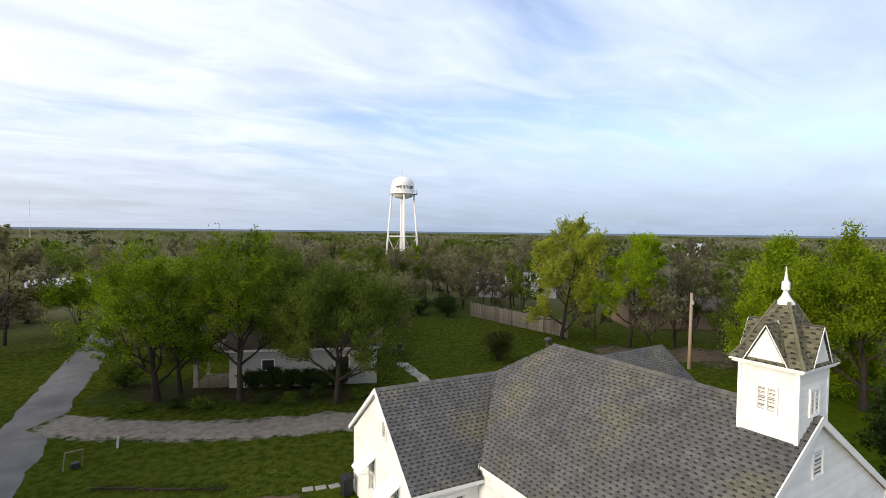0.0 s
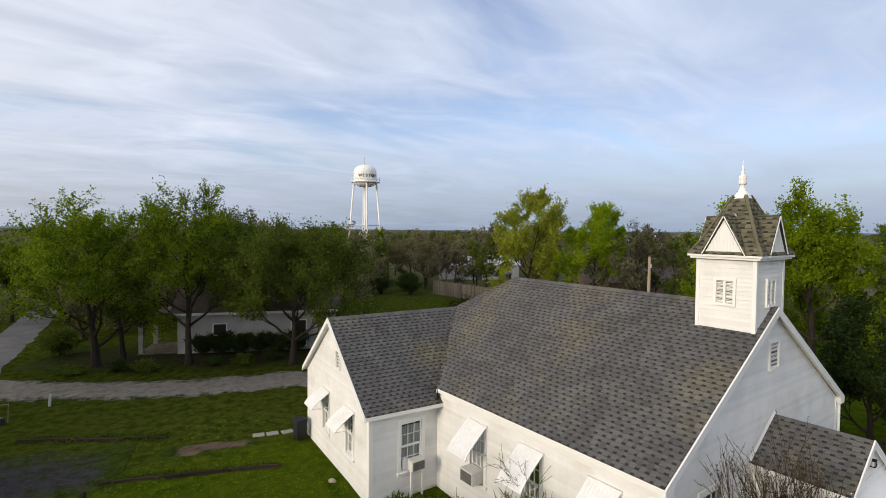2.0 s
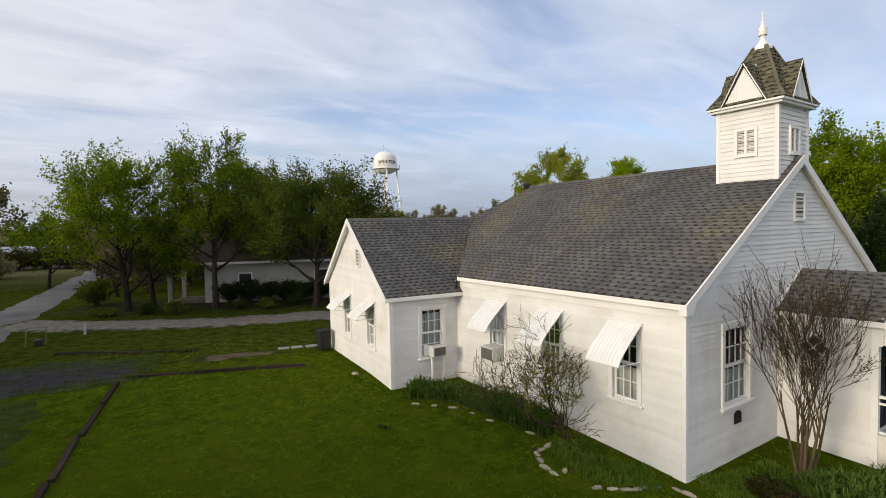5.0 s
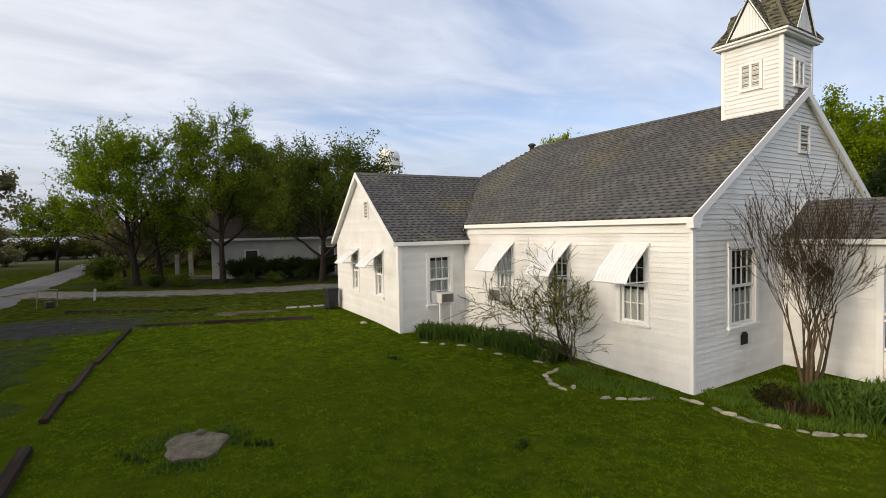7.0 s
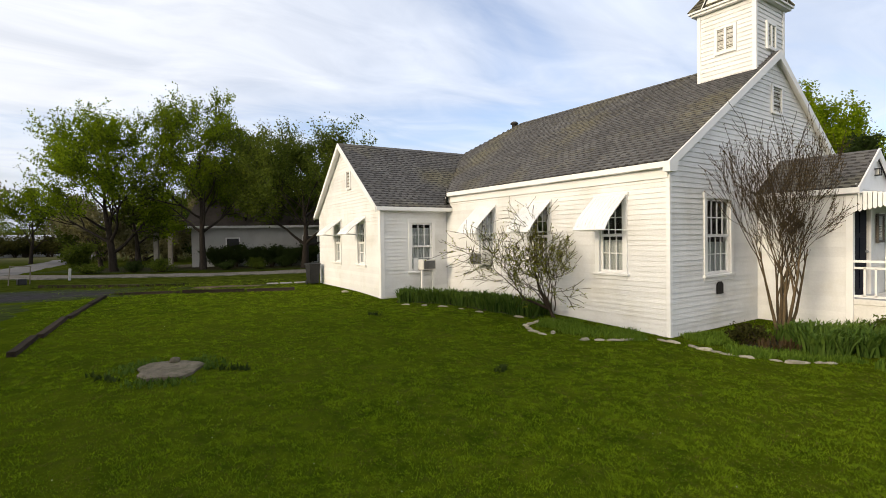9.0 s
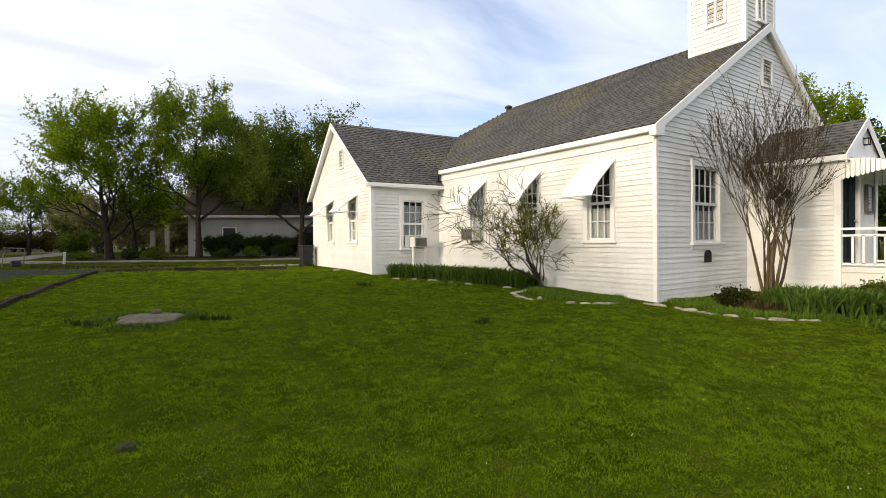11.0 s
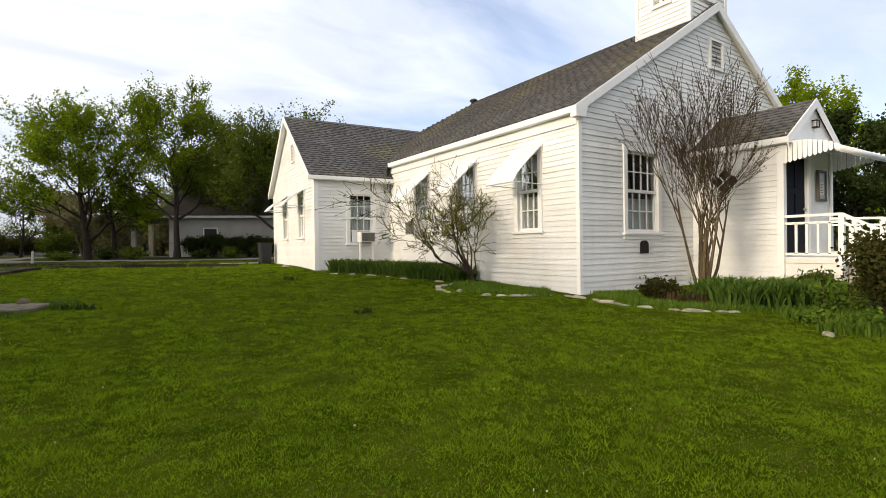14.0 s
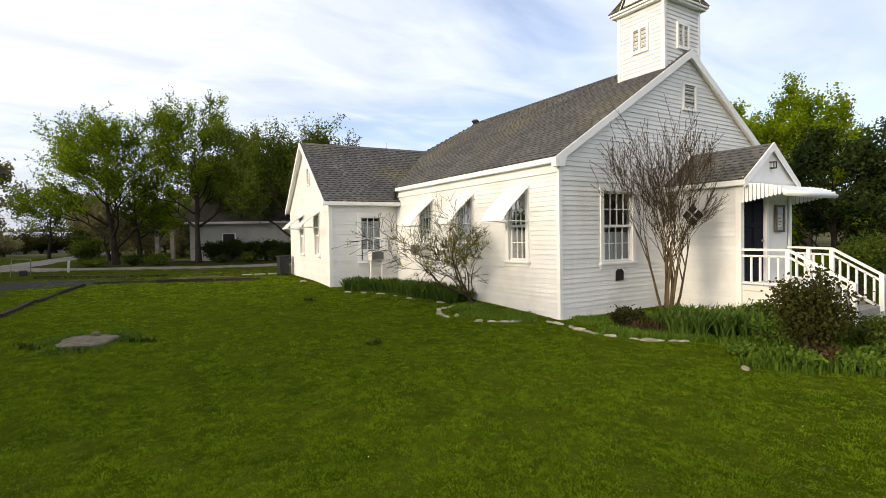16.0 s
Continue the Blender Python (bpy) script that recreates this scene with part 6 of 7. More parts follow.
barberry = shrub(on_ground(1.15, -4.25), 0.60, 1.38, LEAF_RED, 41, "dark reddish-green bushy shrub beside the steps", 8000, 0.06, "barberry_bush")
rusty = leaf_mesh(np.random.default_rng(40), np.array([(-0.28 + 0.09 * k, -0.34 + 0.02 * k, 0.10 + 0.03 * (k % 3)) for k in range(7)]), 0.11, 420, 0.06)
fast_mesh("dry_leaves", rusty[0], rusty[1], LEAF_RUST, barberry, label="rusty red leaves at the foot")
shrub(on_ground(2.5, -4.7), 0.6, 0.6, LEAF_OLIVE, 42, "low green shrub beside the steps", 3000, 0.06)
shrub(on_ground(3.0, -2.7), 0.35, 0.55, LEAF_OLIVE, 43, "small green shrub under the porch railing", 1500, 0.06)
shrub(on_ground(0.75, -1.15), 0.35, 0.42, LEAF_RED, 44, "small dull reddish shrub in the flower bed", 1200, 0.07)
shrub(on_ground(-10.1, 33.8), 1.15, 1.75, LEAF_OLIVE, 45, "rounded green shrub beside the lane", 5000, 0.13)
for k, (x, y) in enumerate(((-9.7, 28.6), (-7.6, 27.9), (-6.3, 26.9), (-2.9, 26.3), (-1.4, 25.5), (0.3, 25.6), (2.6, 24.4))):
    shrub(on_ground(x, y), 0.75, 0.5 + 0.12 * (k % 3), LEAF_DARK if k % 2 else LEAF_OLIVE, 440 + k, "low dark undergrowth beneath the trees", 2200, 0.09, "undergrowth", group="undergrowth")
for x, y, w in ((24.0, 47.5, 1.7), (21.5, 50.5, 2.0), (25.6, 51.0, 1.8)):
    shrub(on_ground(x, y), w, 2.4, LEAF_DARK, int(x * 10), "dark rounded shrub beside the back fence", 5000, 0.13, group="back fence shrubs")
shrub(on_ground(16.4, 27.5), 1.7, 2.5, LEAF_RED, 46, "dark reddish-brown round bush on the back lawn", 7000, 0.12)
for k in range(6):
    t = k / 5
    shrub(on_ground(-3.0 + 5.2 * t, 29.0 - 2.1 * t), 0.95, 1.2 + 0.15 * (k % 2), LEAF_DARK, 50 + k, "dark clipped shrub against the pale house", 6000, 0.10, flat=0.3, group="house shrubs")
for k in range(5):
    shrub(on_ground(9.3 + 0.9 * k, -2.3 - 0.35 * k), 0.85, 1.75, LEAF_OLIVE, 60 + k, "clipped yellowish-green hedge bush beyond the steps", 5000, 0.08, "hedge_bush", 0.55, "hedge")


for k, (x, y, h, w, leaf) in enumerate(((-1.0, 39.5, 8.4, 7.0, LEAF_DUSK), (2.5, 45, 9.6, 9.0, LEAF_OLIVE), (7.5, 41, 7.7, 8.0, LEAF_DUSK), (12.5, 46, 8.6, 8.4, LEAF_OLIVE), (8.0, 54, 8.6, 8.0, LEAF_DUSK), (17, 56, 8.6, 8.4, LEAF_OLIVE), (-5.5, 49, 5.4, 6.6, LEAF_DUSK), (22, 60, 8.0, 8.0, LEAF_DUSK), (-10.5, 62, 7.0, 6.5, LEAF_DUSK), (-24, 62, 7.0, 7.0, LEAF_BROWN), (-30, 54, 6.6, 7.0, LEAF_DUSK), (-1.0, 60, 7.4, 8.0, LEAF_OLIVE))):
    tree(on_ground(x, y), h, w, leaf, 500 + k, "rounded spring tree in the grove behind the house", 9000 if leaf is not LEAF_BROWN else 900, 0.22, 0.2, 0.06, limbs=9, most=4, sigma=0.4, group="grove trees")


def bare_shrub(at, label, seed, starts, h, bark, bud, n_bud, most=5, name="bare_shrub", kids=(3, 4), lift=0.12, fork=0.5, wob=0.09, thin=0.0042):
    """Stems from one root, forking into a haze of fine twigs with small buds. starts: (foot, way, length, radius) of each stem."""
    rng, nr = random.Random(seed), np.random.default_rng(seed)
    s = empty(name, at, label=label, category="shrub")
    every, tips = [], []
    for foot, way, length, r in starts:
        lines = []
        grow(rng, Vector(foot), Vector(way).normalized(), length, r, 1, most, lines, tips, fork, lift, wob, kids, (0.55, 0.8), 0.35, thin)
        every.append(lines)
    sc = h / np.percentile(np.array([tuple(q[0]) for lines in every for ln in lines for q in ln])[:, 2], 99.9)

    def scaled(lines, seg):
        V, F = tube_mesh(lines, seg)
        co = np.array(V)
        return (co * np.where(co[:, 2:3] > 0, sc, 1.0)).tolist(), F

    for lines in every:
        part("stem", scaled([ln for ln in lines if ln[0][1] > 0.016], 6), bark, s, smooth=True)
    part("twig_haze", scaled([ln for lines in every for ln in lines if ln[0][1] <= 0.016 and ln[-1][0].z * sc > 0.55], 3), TWIG, s, kind="stuff")
    cen = np.array([tuple(q[0]) for tip in tips for q in tip[1:]]) * sc
    cen = cen[cen[:, 2] > 0.55]
    LV, LF = leaf_mesh(nr, cen, 0.022, n_bud, 0.030, 0.0)
    fast_mesh("bud_haze", LV, LF, bud, s, kind="stuff")
    return s


rng = random.Random(71)
vase = []
for k in range(7):
    a = 2 * math.pi * (k + rng.uniform(-0.3, 0.3)) / 7
    e = rng.uniform(0.05, 0.25)
    vase.append(((0.07 * math.cos(a), 0.07 * math.sin(a), -0.1), (math.cos(a) * e + 0.105, math.sin(a) * e - 0.095, 1), 4.4 * rng.uniform(0.46, 0.56), rng.uniform(0.040, 0.062)))
bare_shrub(on_ground(1.95, -1.25), "leafless multi-stemmed crape myrtle with tan peeling bark", 71, vase, 4.6, MYRTLE_BARK, LEAF_BROWN, 9000, name="crape_myrtle", fork=0.38, lift=0.06, wob=0.055, kids=(3, 4))
wide = [((0.02, -0.02, -0.1), (-0.50, 0.40, 1.0), 1.45, 0.080), ((-0.16, 0.13, 0.38), (-1.0, 0.80, 0.75), 2.3, 0.056), ((-0.16, 0.13, 0.42), (-0.80, 0.70, 1.0), 2.0, 0.052), ((0.0, 0.0, 0.30), (0.22, -0.22, 1.0), 1.5, 0.030), ((-0.12, 0.10, 0.32), (-0.85, 0.30, 0.90), 1.5, 0.034), ((-0.2, 0.16, 0.55), (-0.35, 0.55, 1.1), 1.5, 0.034), ((-0.1, 0.08, 0.35), (-0.1, 0.0, 1.0), 1.6, 0.032)]
bare_shrub(on_ground(-0.52, 2.60), "nearly leafless spreading shrub with dark twigs and first leaves", 72, wide, 2.9, DARK_BARK, LEAF_YELLOW, 8000, fork=0.74, lift=0.03, wob=0.17, kids=(3, 4), thin=0.0072)


def blades(name, spots, height, width, leaf, label, category, seed, fan=5, kind="stuff"):
    """Sword-shaped leaves in fans, two folded faces to a leaf."""
    nr = np.random.default_rng(seed)
    V, F = [], []
    for x, y in spots:
        z = ground_z(x, y)
        for k in range(fan):
            a, h = nr.uniform(0, 2 * math.pi), height * nr.uniform(0.6, 1.15)
            lean_ = nr.uniform(0.05, 0.75) * h
            w = width * nr.uniform(0.7, 1.2) / 2
            dx, dy = math.cos(a), math.sin(a)
            bx, by = x + nr.normal(0, 0.04), y + nr.normal(0, 0.04)
            k0 = len(V)
            for t, ww, l in ((0, 0.8, 0), (0.55, 1.0, 0.35), (0.85, 0.6, 0.75)):
                V += [(bx + dx * lean_ * l - dy * w * ww, by + dy * lean_ * l + dx * w * ww, z - 0.02 + h * t), (bx + dx * lean_ * l + dy * w * ww, by + dy * lean_ * l - dx * w * ww, z - 0.02 + h * t)]
            tip = (bx + dx * lean_ * 1.25, by + dy * lean_ * 1.25, z + h * nr.uniform(0.82, 1.0))
            V += [tip, tip]
            F += [(k0, k0 + 1, k0 + 3, k0 + 2), (k0 + 2, k0 + 3, k0 + 5, k0 + 4), (k0 + 4, k0 + 5, k0 + 7, k0 + 6)]
    ob = fast_mesh(name, V, F, leaf)
    return tagged(ob, label, category, kind=kind)


def spots_along(line, width, count, seed):
    rng = random.Random(seed)
    pts = [Vector((*p, 0)) for p in line]
    out = []
    for _ in range(count):
        i = rng.randrange(len(pts) - 1)
        p = pts[i].lerp(pts[i + 1], rng.random())
        d = (pts[i + 1] - pts[i]).normalized()
        s = rng.uniform(-width, width)
        out.append((p.x - d.y * s, p.y + d.x * s))
    return out


BED_SIDE = [(-2.1, 7.2), (-1.15, 6.4), (-0.72, 5.2), (-0.62, 4.2), (-0.5, 3.0)]
BED_FRONT = [(1.15, -1.75), (1.6, -2.15), (2.2, -2.3), (3.1, -2.7)]
tagged(part("flower_bed", ribbon(BED_SIDE, 0.5, 0.5, lift=0.05), SOIL), "narrow dark soil bed along the church wall", "flower bed", kind="structure")
tagged(part("flower_bed", ribbon([(0.55, -1.15), (1.4, -1.5), (2.6, -1.7), (3.6, -2.6), (3.0, -4.2)], 0.6, 0.62, lift=0.02), SOIL), "curved dark soil bed before the entrance", "flower bed", kind="structure")
blades("iris_leaves", spots_along(BED_SIDE, 0.46, 700, 81), 0.38, 0.044, LEAF_IRIS, "row of green iris leaves along the wall", "irises", 82)
blades("iris_leaves", spots_along(BED_FRONT, 0.66, 420, 83), 0.42, 0.048, LEAF_IRIS, "clump of green iris leaves round the bare shrub", "irises", 84)
for k, (x, y, r, h) in enumerate(((0.45, -3.6, 0.30, 0.20), (0.65, -4.3, 0.34, 0.24), (1.05, -5.0, 0.38, 0.22), (1.8, -5.1, 0.4, 0.28), (2.3, -4.0, 0.45, 0.42), (1.6, -3.4, 0.45, 0.40), (3.1, -5.2, 0.5, 0.35), (2.7, -3.3, 0.4, 0.45))):
    shrub(on_ground(x, y), r, h, LEAF_WEED, 700 + k, "low rank green weeds by the steps", 900, 0.075, "weed_clump", group="weed clumps")
blades("weeds", spots_along([(0.3, -3.5), (1.5, -4.8), (3.2, -5.0)], 0.9, 520, 85), 0.17, 0.026, LEAF_WEED, "rank green weeds round the shrub by the steps", "weeds", 86, 6)
blades("weeds", spots_along([(-0.6, 2.4), (-1.2, 1.8), (-0.9, 0.9), (-0.4, 0.4)], 0.45, 620, 87), 0.11, 0.016, LEAF_WEED, "low weeds at the foot of the wall", "weeds", 88, 7)
blades("weeds", [(-8.60 + 0.58 * math.cos(a) * k, 2.88 + 0.62 * math.sin(a) * k) for a, k in zip(np.linspace(0, 6.28, 150), np.tile((0.88, 1.1, 1.35, 1.0, 0.95), 30)) if math.sin(3 * a + 1) > -0.3], 0.075, 0.024, LEAF_IRIS, "weeds round the concrete cover", "weeds", 89, 8)
blades("weeds", spots_along([(-11.3, 19.3), (-6.5, 16.5)], 0.35, 300, 90) + spots_along([(-9.0, 13.8), (-3.7, 11.9)], 0.2, 200, 91), 0.12, 0.02, LEAF_OLIVE, "longer grass beside the landscape timbers", "weeds", 92, 6)

blades("weeds", spots_along([(0.15, -0.35), (0.9, -0.75), (2.2, -0.9)], 0.42, 520, 93) + spots_along([(-0.15, -1.2), (0.5, -2.0), (1.2, -2.6)], 0.35, 420, 94), 0.10, 0.016, LEAF_WEED, "low green weeds and grass over the front bed", "weeds", 95, 6)
blades("dry_iris_leaves", spots_along([(0.55, -1.35), (1.05, -1.75)], 0.30, 22, 96), 0.20, 0.030, LEAF_RUST, "withered brown iris leaves in the front bed", "irises", 97, 6)
blades("weeds", [(-3.88 + 0.03 * k, 5.56 - 0.05 * k) for k in range(5)] + [(-4.41 + 0.05 * k, 0.1 + 0.04 * k) for k in range(5)] + [(-7.9 + 0.06 * k, 2.5 - 0.05 * k) for k in range(6)] + [(-9.3 - 0.05 * k, 2.7 + 0.1 * k) for k in range(6)], 0.09, 0.03, LEAF_DARK, "small dark weed tufts standing in the lawn", "weeds", 98, 8)

# edging stones of the beds
rng = random.Random(95)
stones = [lumpy((0.13, 0.07), 0.075, 100 + k) for k in range(6)]
first = None
stone_meshes = []
for bm in stones:
    me = bpy.data.meshes.new("edging_stone")
    bm.to_mesh(me)
    bm.free()
    me.materials.append(LIMESTONE)
    stone_meshes.append(me)


def stone_line(line, step, seed, miss=0.1):
    rng = random.Random(seed)
    pts = [Vector((*p, 0)) for p in line]
    for a, b in zip(pts, pts[1:]):
        k = max(1, int((b - a).length / step))
        for i in range(k):
            if rng.random() < miss:
                continue
            q = a.lerp(b, (i + rng.uniform(-0.15, 0.15)) / k)
            s = rng.uniform(0.72, 1.08)
            ob = new("edging_stone", stone_meshes[rng.randrange(6)])
            ob.matrix_basis = pose(q.x, q.y + rng.uniform(-0.03, 0.03), ground_z(q.x, q.y) - rng.uniform(0.0, 0.028), rng.uniform(-8, 8), rng.uniform(-8, 8), math.degrees(math.atan2(b.y - a.y, b.x - a.x)) + rng.uniform(-14, 14)) @ Matrix.Diagonal((s * rng.uniform(0.95, 1.35), s * rng.uniform(0.8, 1.15), 0.85 * s, 1))
            tagged(ob, "pale limestone edging stone set in the grass", "edging stone", "edging stones")


stone_line([(-2.6, 6.6), (-1.5, 5.4), (-1.37, 4.4), (-1.04, 3.33), (-0.72, 2.5)], 0.26, 1, 0.72)
stone_line([(-0.72, 2.5), (-1.1, 2.58), (-1.58, 2.47), (-1.87, 2.0), (-1.92, 1.45)], 0.21, 2, 0.12)
stone_line([(-1.59, 0.82), (-1.21, 0.49), (-0.5, 0.1)], 0.19, 4, 0.03)
stone_line([(-0.39, -0.08), (-0.33, -0.49), (-0.41, -0.92), (-0.39, -1.32), (0.02, -2.18), (0.89, -2.75)], 0.20, 3, 0.14)
for x, y, s in ((-0.35, -4.05, 0.8), (-1.65, 1.6, 0.8)):
    ob = new("edging_stone", stone_meshes[2])
    ob.matrix_basis = pose(*on_ground(x, y), 0, 0, 40 * s) @ Matrix.Diagonal((s, s, s, 1))
    tagged(ob, "loose pale stone lying in the grass", "edging stone", "edging stones")


# grass: short blades, thickest on the lawn before the church
def grass_field():
    nr = np.random.default_rng(7)
    n, per = 120000, 9
    # tufts scattered round the open lawn, thinning outwards
    r = 1.1 * (26 / 1.1) ** nr.random(n)
    a = np.radians(nr.uniform(-18, 88, n))
    x, y = -9.2 + r * np.sin(a), -8.4 + r * np.cos(a)
    clump = np.array([noise.noise((u * 1.7, v * 1.7, 0)) + 0.7 * noise.noise((u * 5.5, v * 5.5, 3)) for u, v in zip(x, y)])
    keep = (clump + nr.normal(0, 0.30, n) > -0.72) & ~((x > -0.1) & (y > -0.1)) & ~((x > 3.6) & (y > -4.2)) & ~((x > -2.5) & (y > 7.6))
    keep &= ~((x < -10.7) & (nr.random(n) < 0.85)) & ~((y > 13.2) & (nr.random(n) < 0.55))
    x, y, r, clump = (np.repeat(q[keep], per) for q in (x, y, r, clump))
    n = len(x)
    t, u = nr.uniform(0, 2 * np.pi, n), nr.uniform(0, 2 * np.pi, n)
    out = np.abs(nr.normal(0, 0.017, n)) * (1 + 0.12 * r)
    x, y = x + out * np.cos(u), y + out * np.sin(u)
    z = np.interp(y, (-30, -14, 10, 30), (-0.55, -0.45, 0.42, 0.5)) + 0.025 * np.sin(x * 0.7 + 1) * np.sin(y * 0.6)
    h = (0.009 + 0.012 * nr.random(n)) * (1 + 0.95 * clump.clip(-0.6, 1)) * (1 + 0.03 * r)
    w = 0.0018 * (1 + 0.15 * r)
    l = h * nr.uniform(0.3, 1.7, n)
    V = np.stack([np.stack([x - w * np.cos(t), y - w * np.sin(t), z - 0.004], 1), np.stack([x + w * np.cos(t), y + w * np.sin(t), z - 0.004], 1), np.stack([x + l * np.cos(u), y + l * np.sin(u), z + h], 1)], 1).reshape(-1, 3)
    dry = nr.random(n) < np.where(clump < -0.22, 0.42, 0.04)
    for name, pick, leaf, lab in (("grass", ~dry, GRASS_BLADE, "short green grass blades on the mown lawn"), ("dry_grass", dry, THATCH, "dry straw-coloured blades among the grass")):
        v = V.reshape(-1, 3, 3)[pick].reshape(-1, 3)
        tagged(fast_mesh(name, v, np.arange(len(v)).reshape(-1, 3), leaf), lab, "grass", kind="stuff")
    m = 300000
    r = 1.3 * (17 / 1.3) ** nr.random(m)
    a = np.radians(nr.uniform(-18, 88, m))
    x, y = -9.2 + r * np.sin(a), -8.4 + r * np.cos(a)
    patch = np.array([noise.noise((u * 1.1, v * 1.1, 5)) + 0.6 * noise.noise((u * 4.0, v * 4.0, 8)) for u, v in zip(x, y)])
    keep = (patch + nr.normal(0, 0.25, m) > -0.30) & ~((x > -0.2) & (y > -3.0)) & ~((x > -2.7) & (y > 7.2))
    c = np.stack([x[keep], y[keep], np.interp(y[keep], (-30, -14, 10, 30), (-0.55, -0.45, 0.42, 0.5)) + 0.018 + 0.025 * np.sin(x[keep] * 0.7 + 1) * np.sin(y[keep] * 0.6)], 1)
    LV, LF = leaf_mesh(nr, c, 0.012, len(c), 0.017)
    LV[:, 2] = (LV[:, 2] - np.repeat(c[:, 2], 4)) * 0.5 + np.repeat(c[:, 2], 4)
    tagged(fast_mesh("clover", LV, LF, CLOVER), "low clover and weed leaves in the lawn", "clover", kind="stuff")
    m = 200
    r = 2.0 * (20 / 2.0) ** nr.random(m)
    a = np.radians(nr.uniform(-14, 84, m))
    x, y = -9.2 + r * np.sin(a), -8.4 + r * np.cos(a)
    keep = ~((x > -0.2) & (y > -3.0)) & ~((x > -2.7) & (y > 7.2))
    c = np.stack([x[keep], y[keep], np.interp(y[keep], (-30, -14, 10, 30), (-0.55, -0.45, 0.42, 0.5)) + 0.03], 1)
    LV, LF = leaf_mesh(nr, c, 0.008, 2 * len(c), 0.011)
    tagged(fast_mesh("clover_flowers", LV, LF, PETAL), "tiny white flowers scattered in the lawn", "flowers", kind="stuff")


grass_field()


# ---- belts of trees round the place ----
def woods():
    rng = random.Random(5)
    kinds = []
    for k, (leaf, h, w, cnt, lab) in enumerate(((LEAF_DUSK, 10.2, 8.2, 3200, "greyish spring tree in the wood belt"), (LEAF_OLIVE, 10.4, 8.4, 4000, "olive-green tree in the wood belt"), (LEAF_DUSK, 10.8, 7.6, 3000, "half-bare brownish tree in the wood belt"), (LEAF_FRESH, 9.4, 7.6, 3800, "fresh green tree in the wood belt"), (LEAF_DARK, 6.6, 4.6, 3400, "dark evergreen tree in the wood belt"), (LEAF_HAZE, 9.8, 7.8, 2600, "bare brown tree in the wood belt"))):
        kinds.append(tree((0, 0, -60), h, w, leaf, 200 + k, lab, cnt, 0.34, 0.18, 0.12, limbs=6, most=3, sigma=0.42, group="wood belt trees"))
    weights = (26, 24, 20, 9, 6, 15)
    used = set()
    placed = 0
    tries = 0
    spots = []
    while placed < 230 and tries < 6000:
        tries += 1
        d = 44 + 150 * rng.random() ** 1.25
        b = math.radians(rng.uniform(-16, 84))
        x, y = -8 + d * math.sin(b), -5 + d * math.cos(b)
        if 4 < x < 26.5 and 18 < y < 50 or (-19 < x < -6.5 and y < 110) or (26 < x < 40 and 26 < y < 44 and rng.random() < 0.7):
            continue
        if math.degrees(b) < 4 and rng.random() < (0.55 if d < 80 else 0.8):
            continue
        if math.degrees(b) > 50 and d > 60 and rng.random() < 0.7:
            continue
        if x > 8 and y < 14 and d < 48:
            continue
        if any((x - u) ** 2 + (y - v) ** 2 < 12 for u, v in spots):
            continue
        if abs(x - 55.6) < 6 and abs(y - 121) < 6 or abs(x + 19.5) < 8 and abs(y - 88) < 6 or abs(x - 46) < 8 and abs(y - 61) < 7 or abs(x - 46) < 8 and abs(y - 31) < 7:
            continue
        spots.append((x, y))
        k = rng.choices(range(6), weights)[0]
        s = rng.uniform(0.56, 0.82)
        m = pose(x, y, 0.45, 0, 0, rng.uniform(0, 360))
        src = kinds[k]
        if k not in used:
            src.matrix_basis = m
            used.add(k)
        else:
            src.scale = (s, s, s * rng.uniform(0.85, 1.1))
            copy_thing(src, m)
            src.scale = (1, 1, 1)
        placed += 1
    # the far woods, joined
    nr = np.random.default_rng(6)
    for leaf, cnt, lab in ((LEAF_FAR, 520, "far spring woods paled for haze, reaching to the horizon"), (LEAF_OLIVE, 420, "far olive-green woods reaching to the horizon"), (LEAF_DARK, 120, "far dark evergreens reaching to the horizon")):
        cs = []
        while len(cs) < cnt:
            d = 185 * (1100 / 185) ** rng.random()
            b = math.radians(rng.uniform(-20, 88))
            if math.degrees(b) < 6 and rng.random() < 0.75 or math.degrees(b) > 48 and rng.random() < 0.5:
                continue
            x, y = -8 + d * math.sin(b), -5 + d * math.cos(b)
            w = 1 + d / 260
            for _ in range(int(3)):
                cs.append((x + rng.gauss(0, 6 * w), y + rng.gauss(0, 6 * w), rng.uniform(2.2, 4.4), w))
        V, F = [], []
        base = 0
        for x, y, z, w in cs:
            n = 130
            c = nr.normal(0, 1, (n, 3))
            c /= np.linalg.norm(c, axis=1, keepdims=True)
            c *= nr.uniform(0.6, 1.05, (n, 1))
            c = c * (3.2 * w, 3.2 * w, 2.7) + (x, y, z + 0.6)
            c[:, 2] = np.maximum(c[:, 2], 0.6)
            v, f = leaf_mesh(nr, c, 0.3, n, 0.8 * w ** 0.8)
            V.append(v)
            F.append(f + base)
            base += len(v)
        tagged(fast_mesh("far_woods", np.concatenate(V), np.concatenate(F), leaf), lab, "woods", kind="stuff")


woods()

# unseen trees across the road, west of the lawn, added to break the low sun
for k, (x, y, h, w, leaf) in enumerate(((-24.5, 21.5, 9.0, 7.0, LEAF_FRESH), (-26.5, 27.5, 8.4, 7.0, LEAF_OLIVE), (-31.0, 31.0, 9.5, 8.0, LEAF_OLIVE), (-28.0, 24.0, 9.0, 7.0, LEAF_OLIVE))):
    tree(on_ground(x, y), h, w, leaf, 300 + k, "unseen leafy spring tree across the road, added for its shade", 9000, 0.24, 0.24, 0.12, limbs=9, most=3, group="roadside trees")


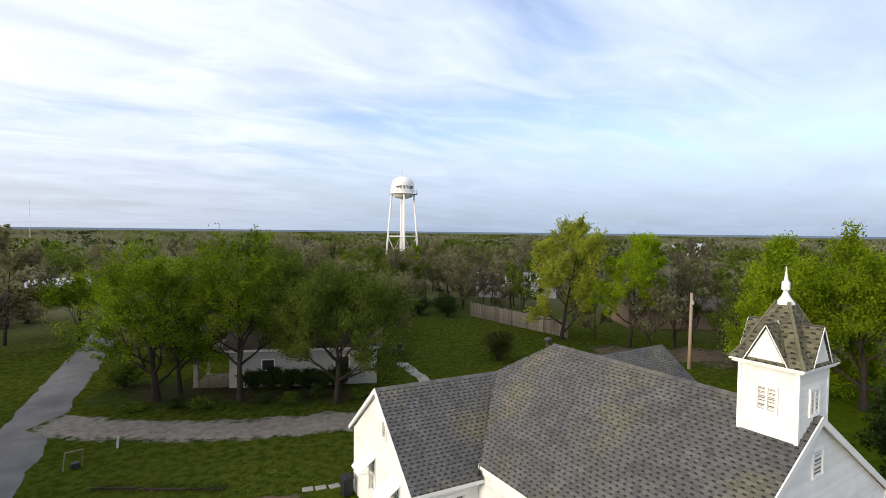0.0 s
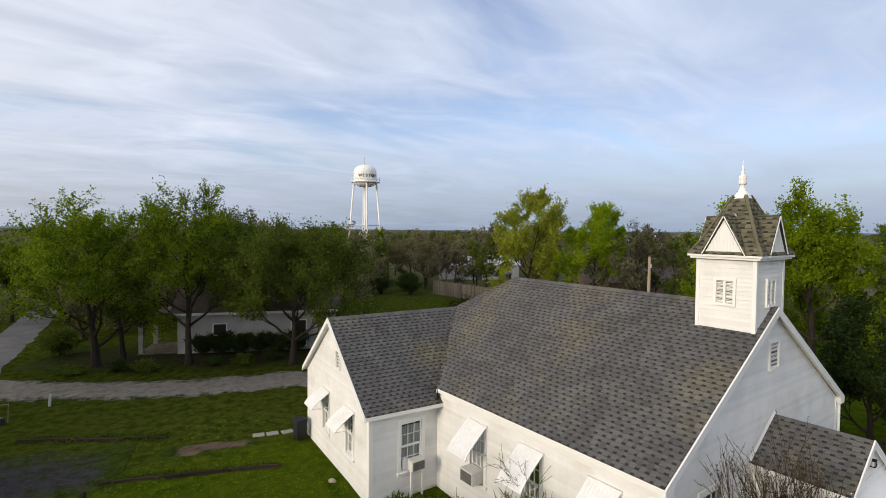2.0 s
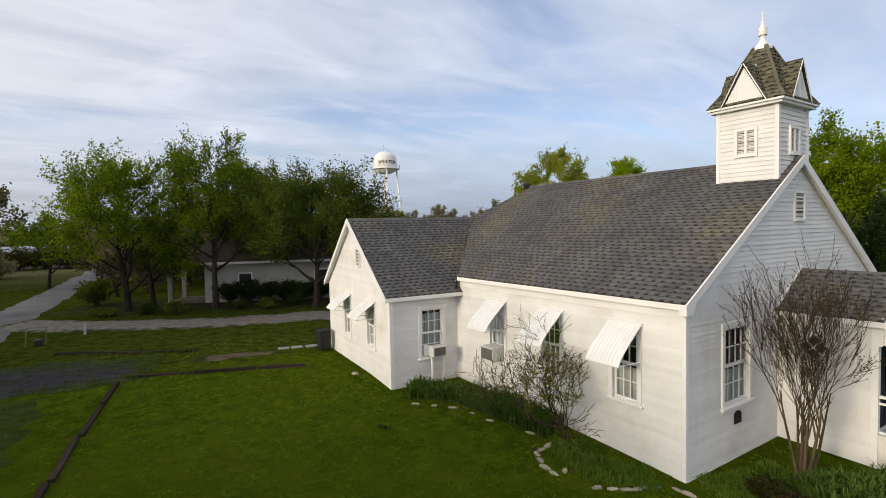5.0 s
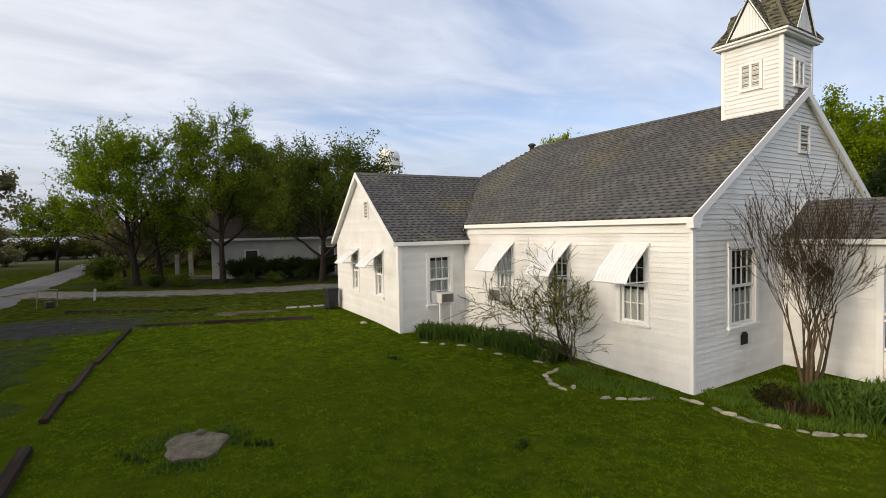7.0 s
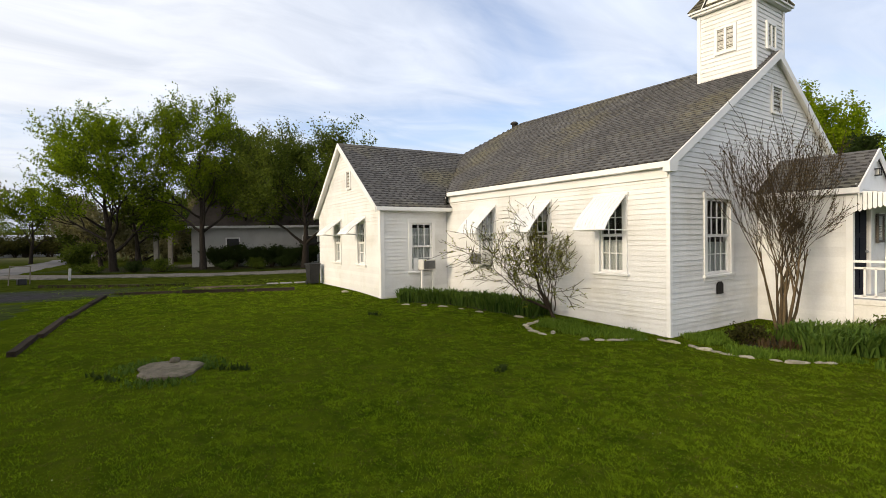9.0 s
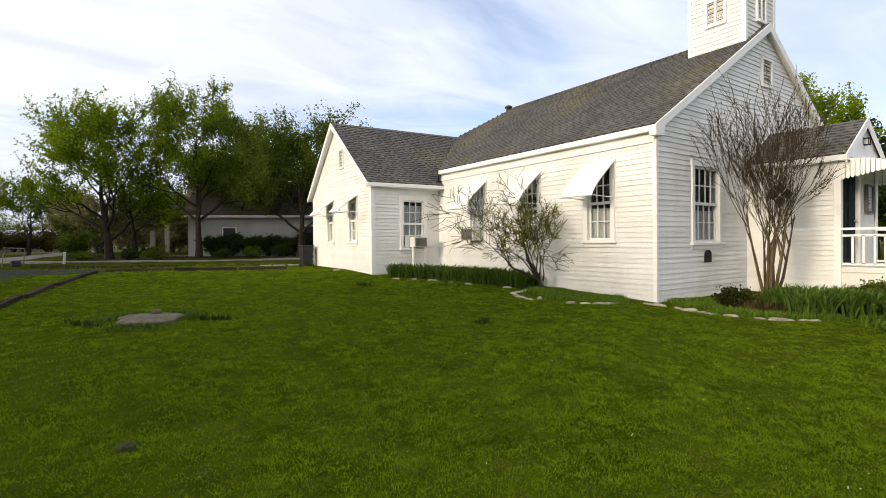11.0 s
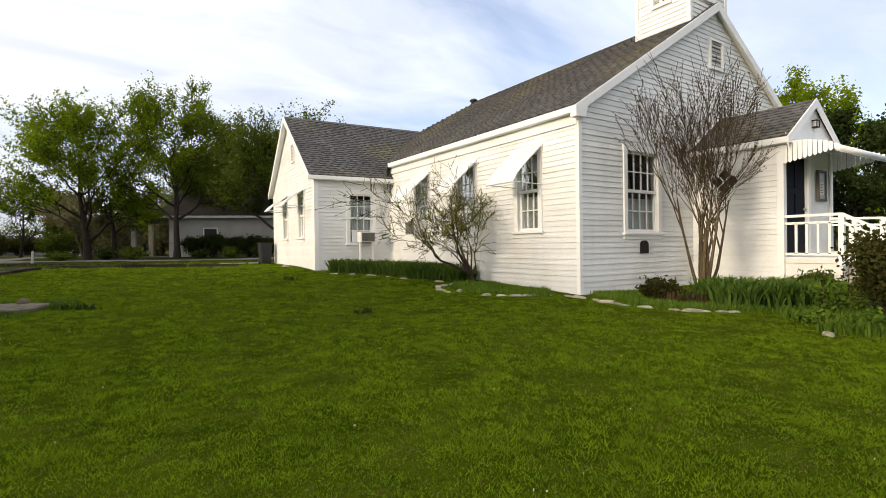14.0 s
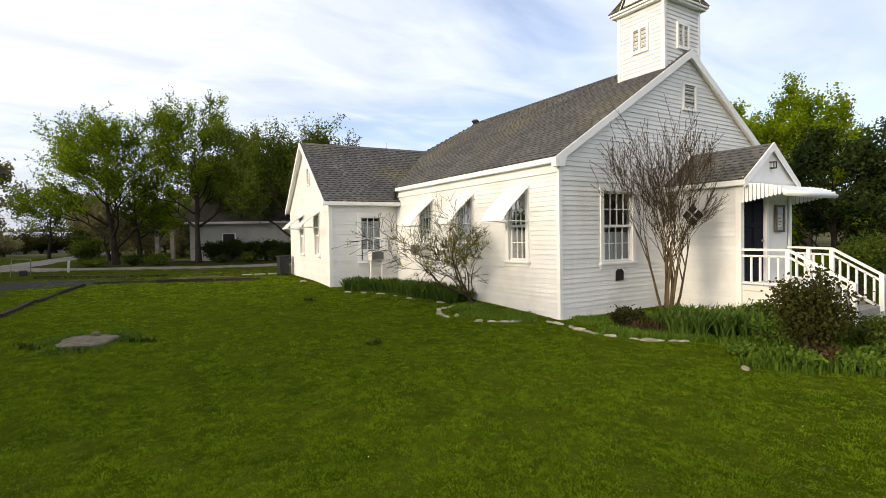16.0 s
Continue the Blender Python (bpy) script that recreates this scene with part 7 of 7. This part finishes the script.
# tangled brush under and behind the trees along the lane and the road
rng = random.Random(400)
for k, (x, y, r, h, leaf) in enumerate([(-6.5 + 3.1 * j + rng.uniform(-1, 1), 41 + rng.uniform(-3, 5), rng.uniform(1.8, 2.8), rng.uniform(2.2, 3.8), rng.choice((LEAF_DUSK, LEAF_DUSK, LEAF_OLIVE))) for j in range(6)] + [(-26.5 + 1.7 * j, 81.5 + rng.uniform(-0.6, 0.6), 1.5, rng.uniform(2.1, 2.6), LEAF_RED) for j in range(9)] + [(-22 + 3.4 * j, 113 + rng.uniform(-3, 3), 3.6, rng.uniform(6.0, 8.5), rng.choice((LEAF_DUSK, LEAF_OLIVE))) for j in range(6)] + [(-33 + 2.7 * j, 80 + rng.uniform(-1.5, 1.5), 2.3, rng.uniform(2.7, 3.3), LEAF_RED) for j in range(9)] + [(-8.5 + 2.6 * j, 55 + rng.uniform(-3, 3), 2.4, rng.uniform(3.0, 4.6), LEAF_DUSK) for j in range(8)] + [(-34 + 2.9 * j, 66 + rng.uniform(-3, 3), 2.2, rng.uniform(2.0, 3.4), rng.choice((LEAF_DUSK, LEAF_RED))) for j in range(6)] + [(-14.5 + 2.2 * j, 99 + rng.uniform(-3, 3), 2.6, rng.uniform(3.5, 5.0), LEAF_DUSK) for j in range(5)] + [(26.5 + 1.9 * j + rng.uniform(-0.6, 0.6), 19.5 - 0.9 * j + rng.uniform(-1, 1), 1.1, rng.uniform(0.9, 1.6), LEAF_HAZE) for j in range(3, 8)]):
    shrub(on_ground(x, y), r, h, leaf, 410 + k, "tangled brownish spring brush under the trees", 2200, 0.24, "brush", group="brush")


# roadside brush west of the road, unseen, added and sized to shade the lawn
for k in range(-2, 15):
    shrub(on_ground(-19.6 + rng.uniform(-0.6, 0.6), 0.5 + 1.7 * k), 1.7, rng.uniform(6.0, 6.6) if -1 <= k <= 2 else rng.uniform(2.6, 3.2), LEAF_OLIVE, 620 + k, "unseen roadside brush in spring leaf, added to shade the lawn", 4200, 0.2, "brush", group="brush")


# low rise added along the horizon, distance haze put into its blue-grey colour
def horizon_rise():
    V, F = [], []
    n = 240
    for i in range(n + 1):
        a = 2 * math.pi * i / n
        for r, z in ((3000, -2.0), (3100, 9 + 5 * noise.noise((6 * math.cos(a), 6 * math.sin(a), 3))), (3900, 10.0)):
            V.append((r * math.cos(a), r * math.sin(a), z))
    for i in range(n):
        for k in range(2):
            F.append((3 * i + k, 3 * i + 3 + k, 3 * i + 4 + k, 3 * i + 1 + k))
    tagged(part("backdrop", (V, F), HAZE_BLUE, smooth=True), "distant rise along the horizon, coloured blue-grey for haze", "horizon", kind="structure")


horizon_rise()
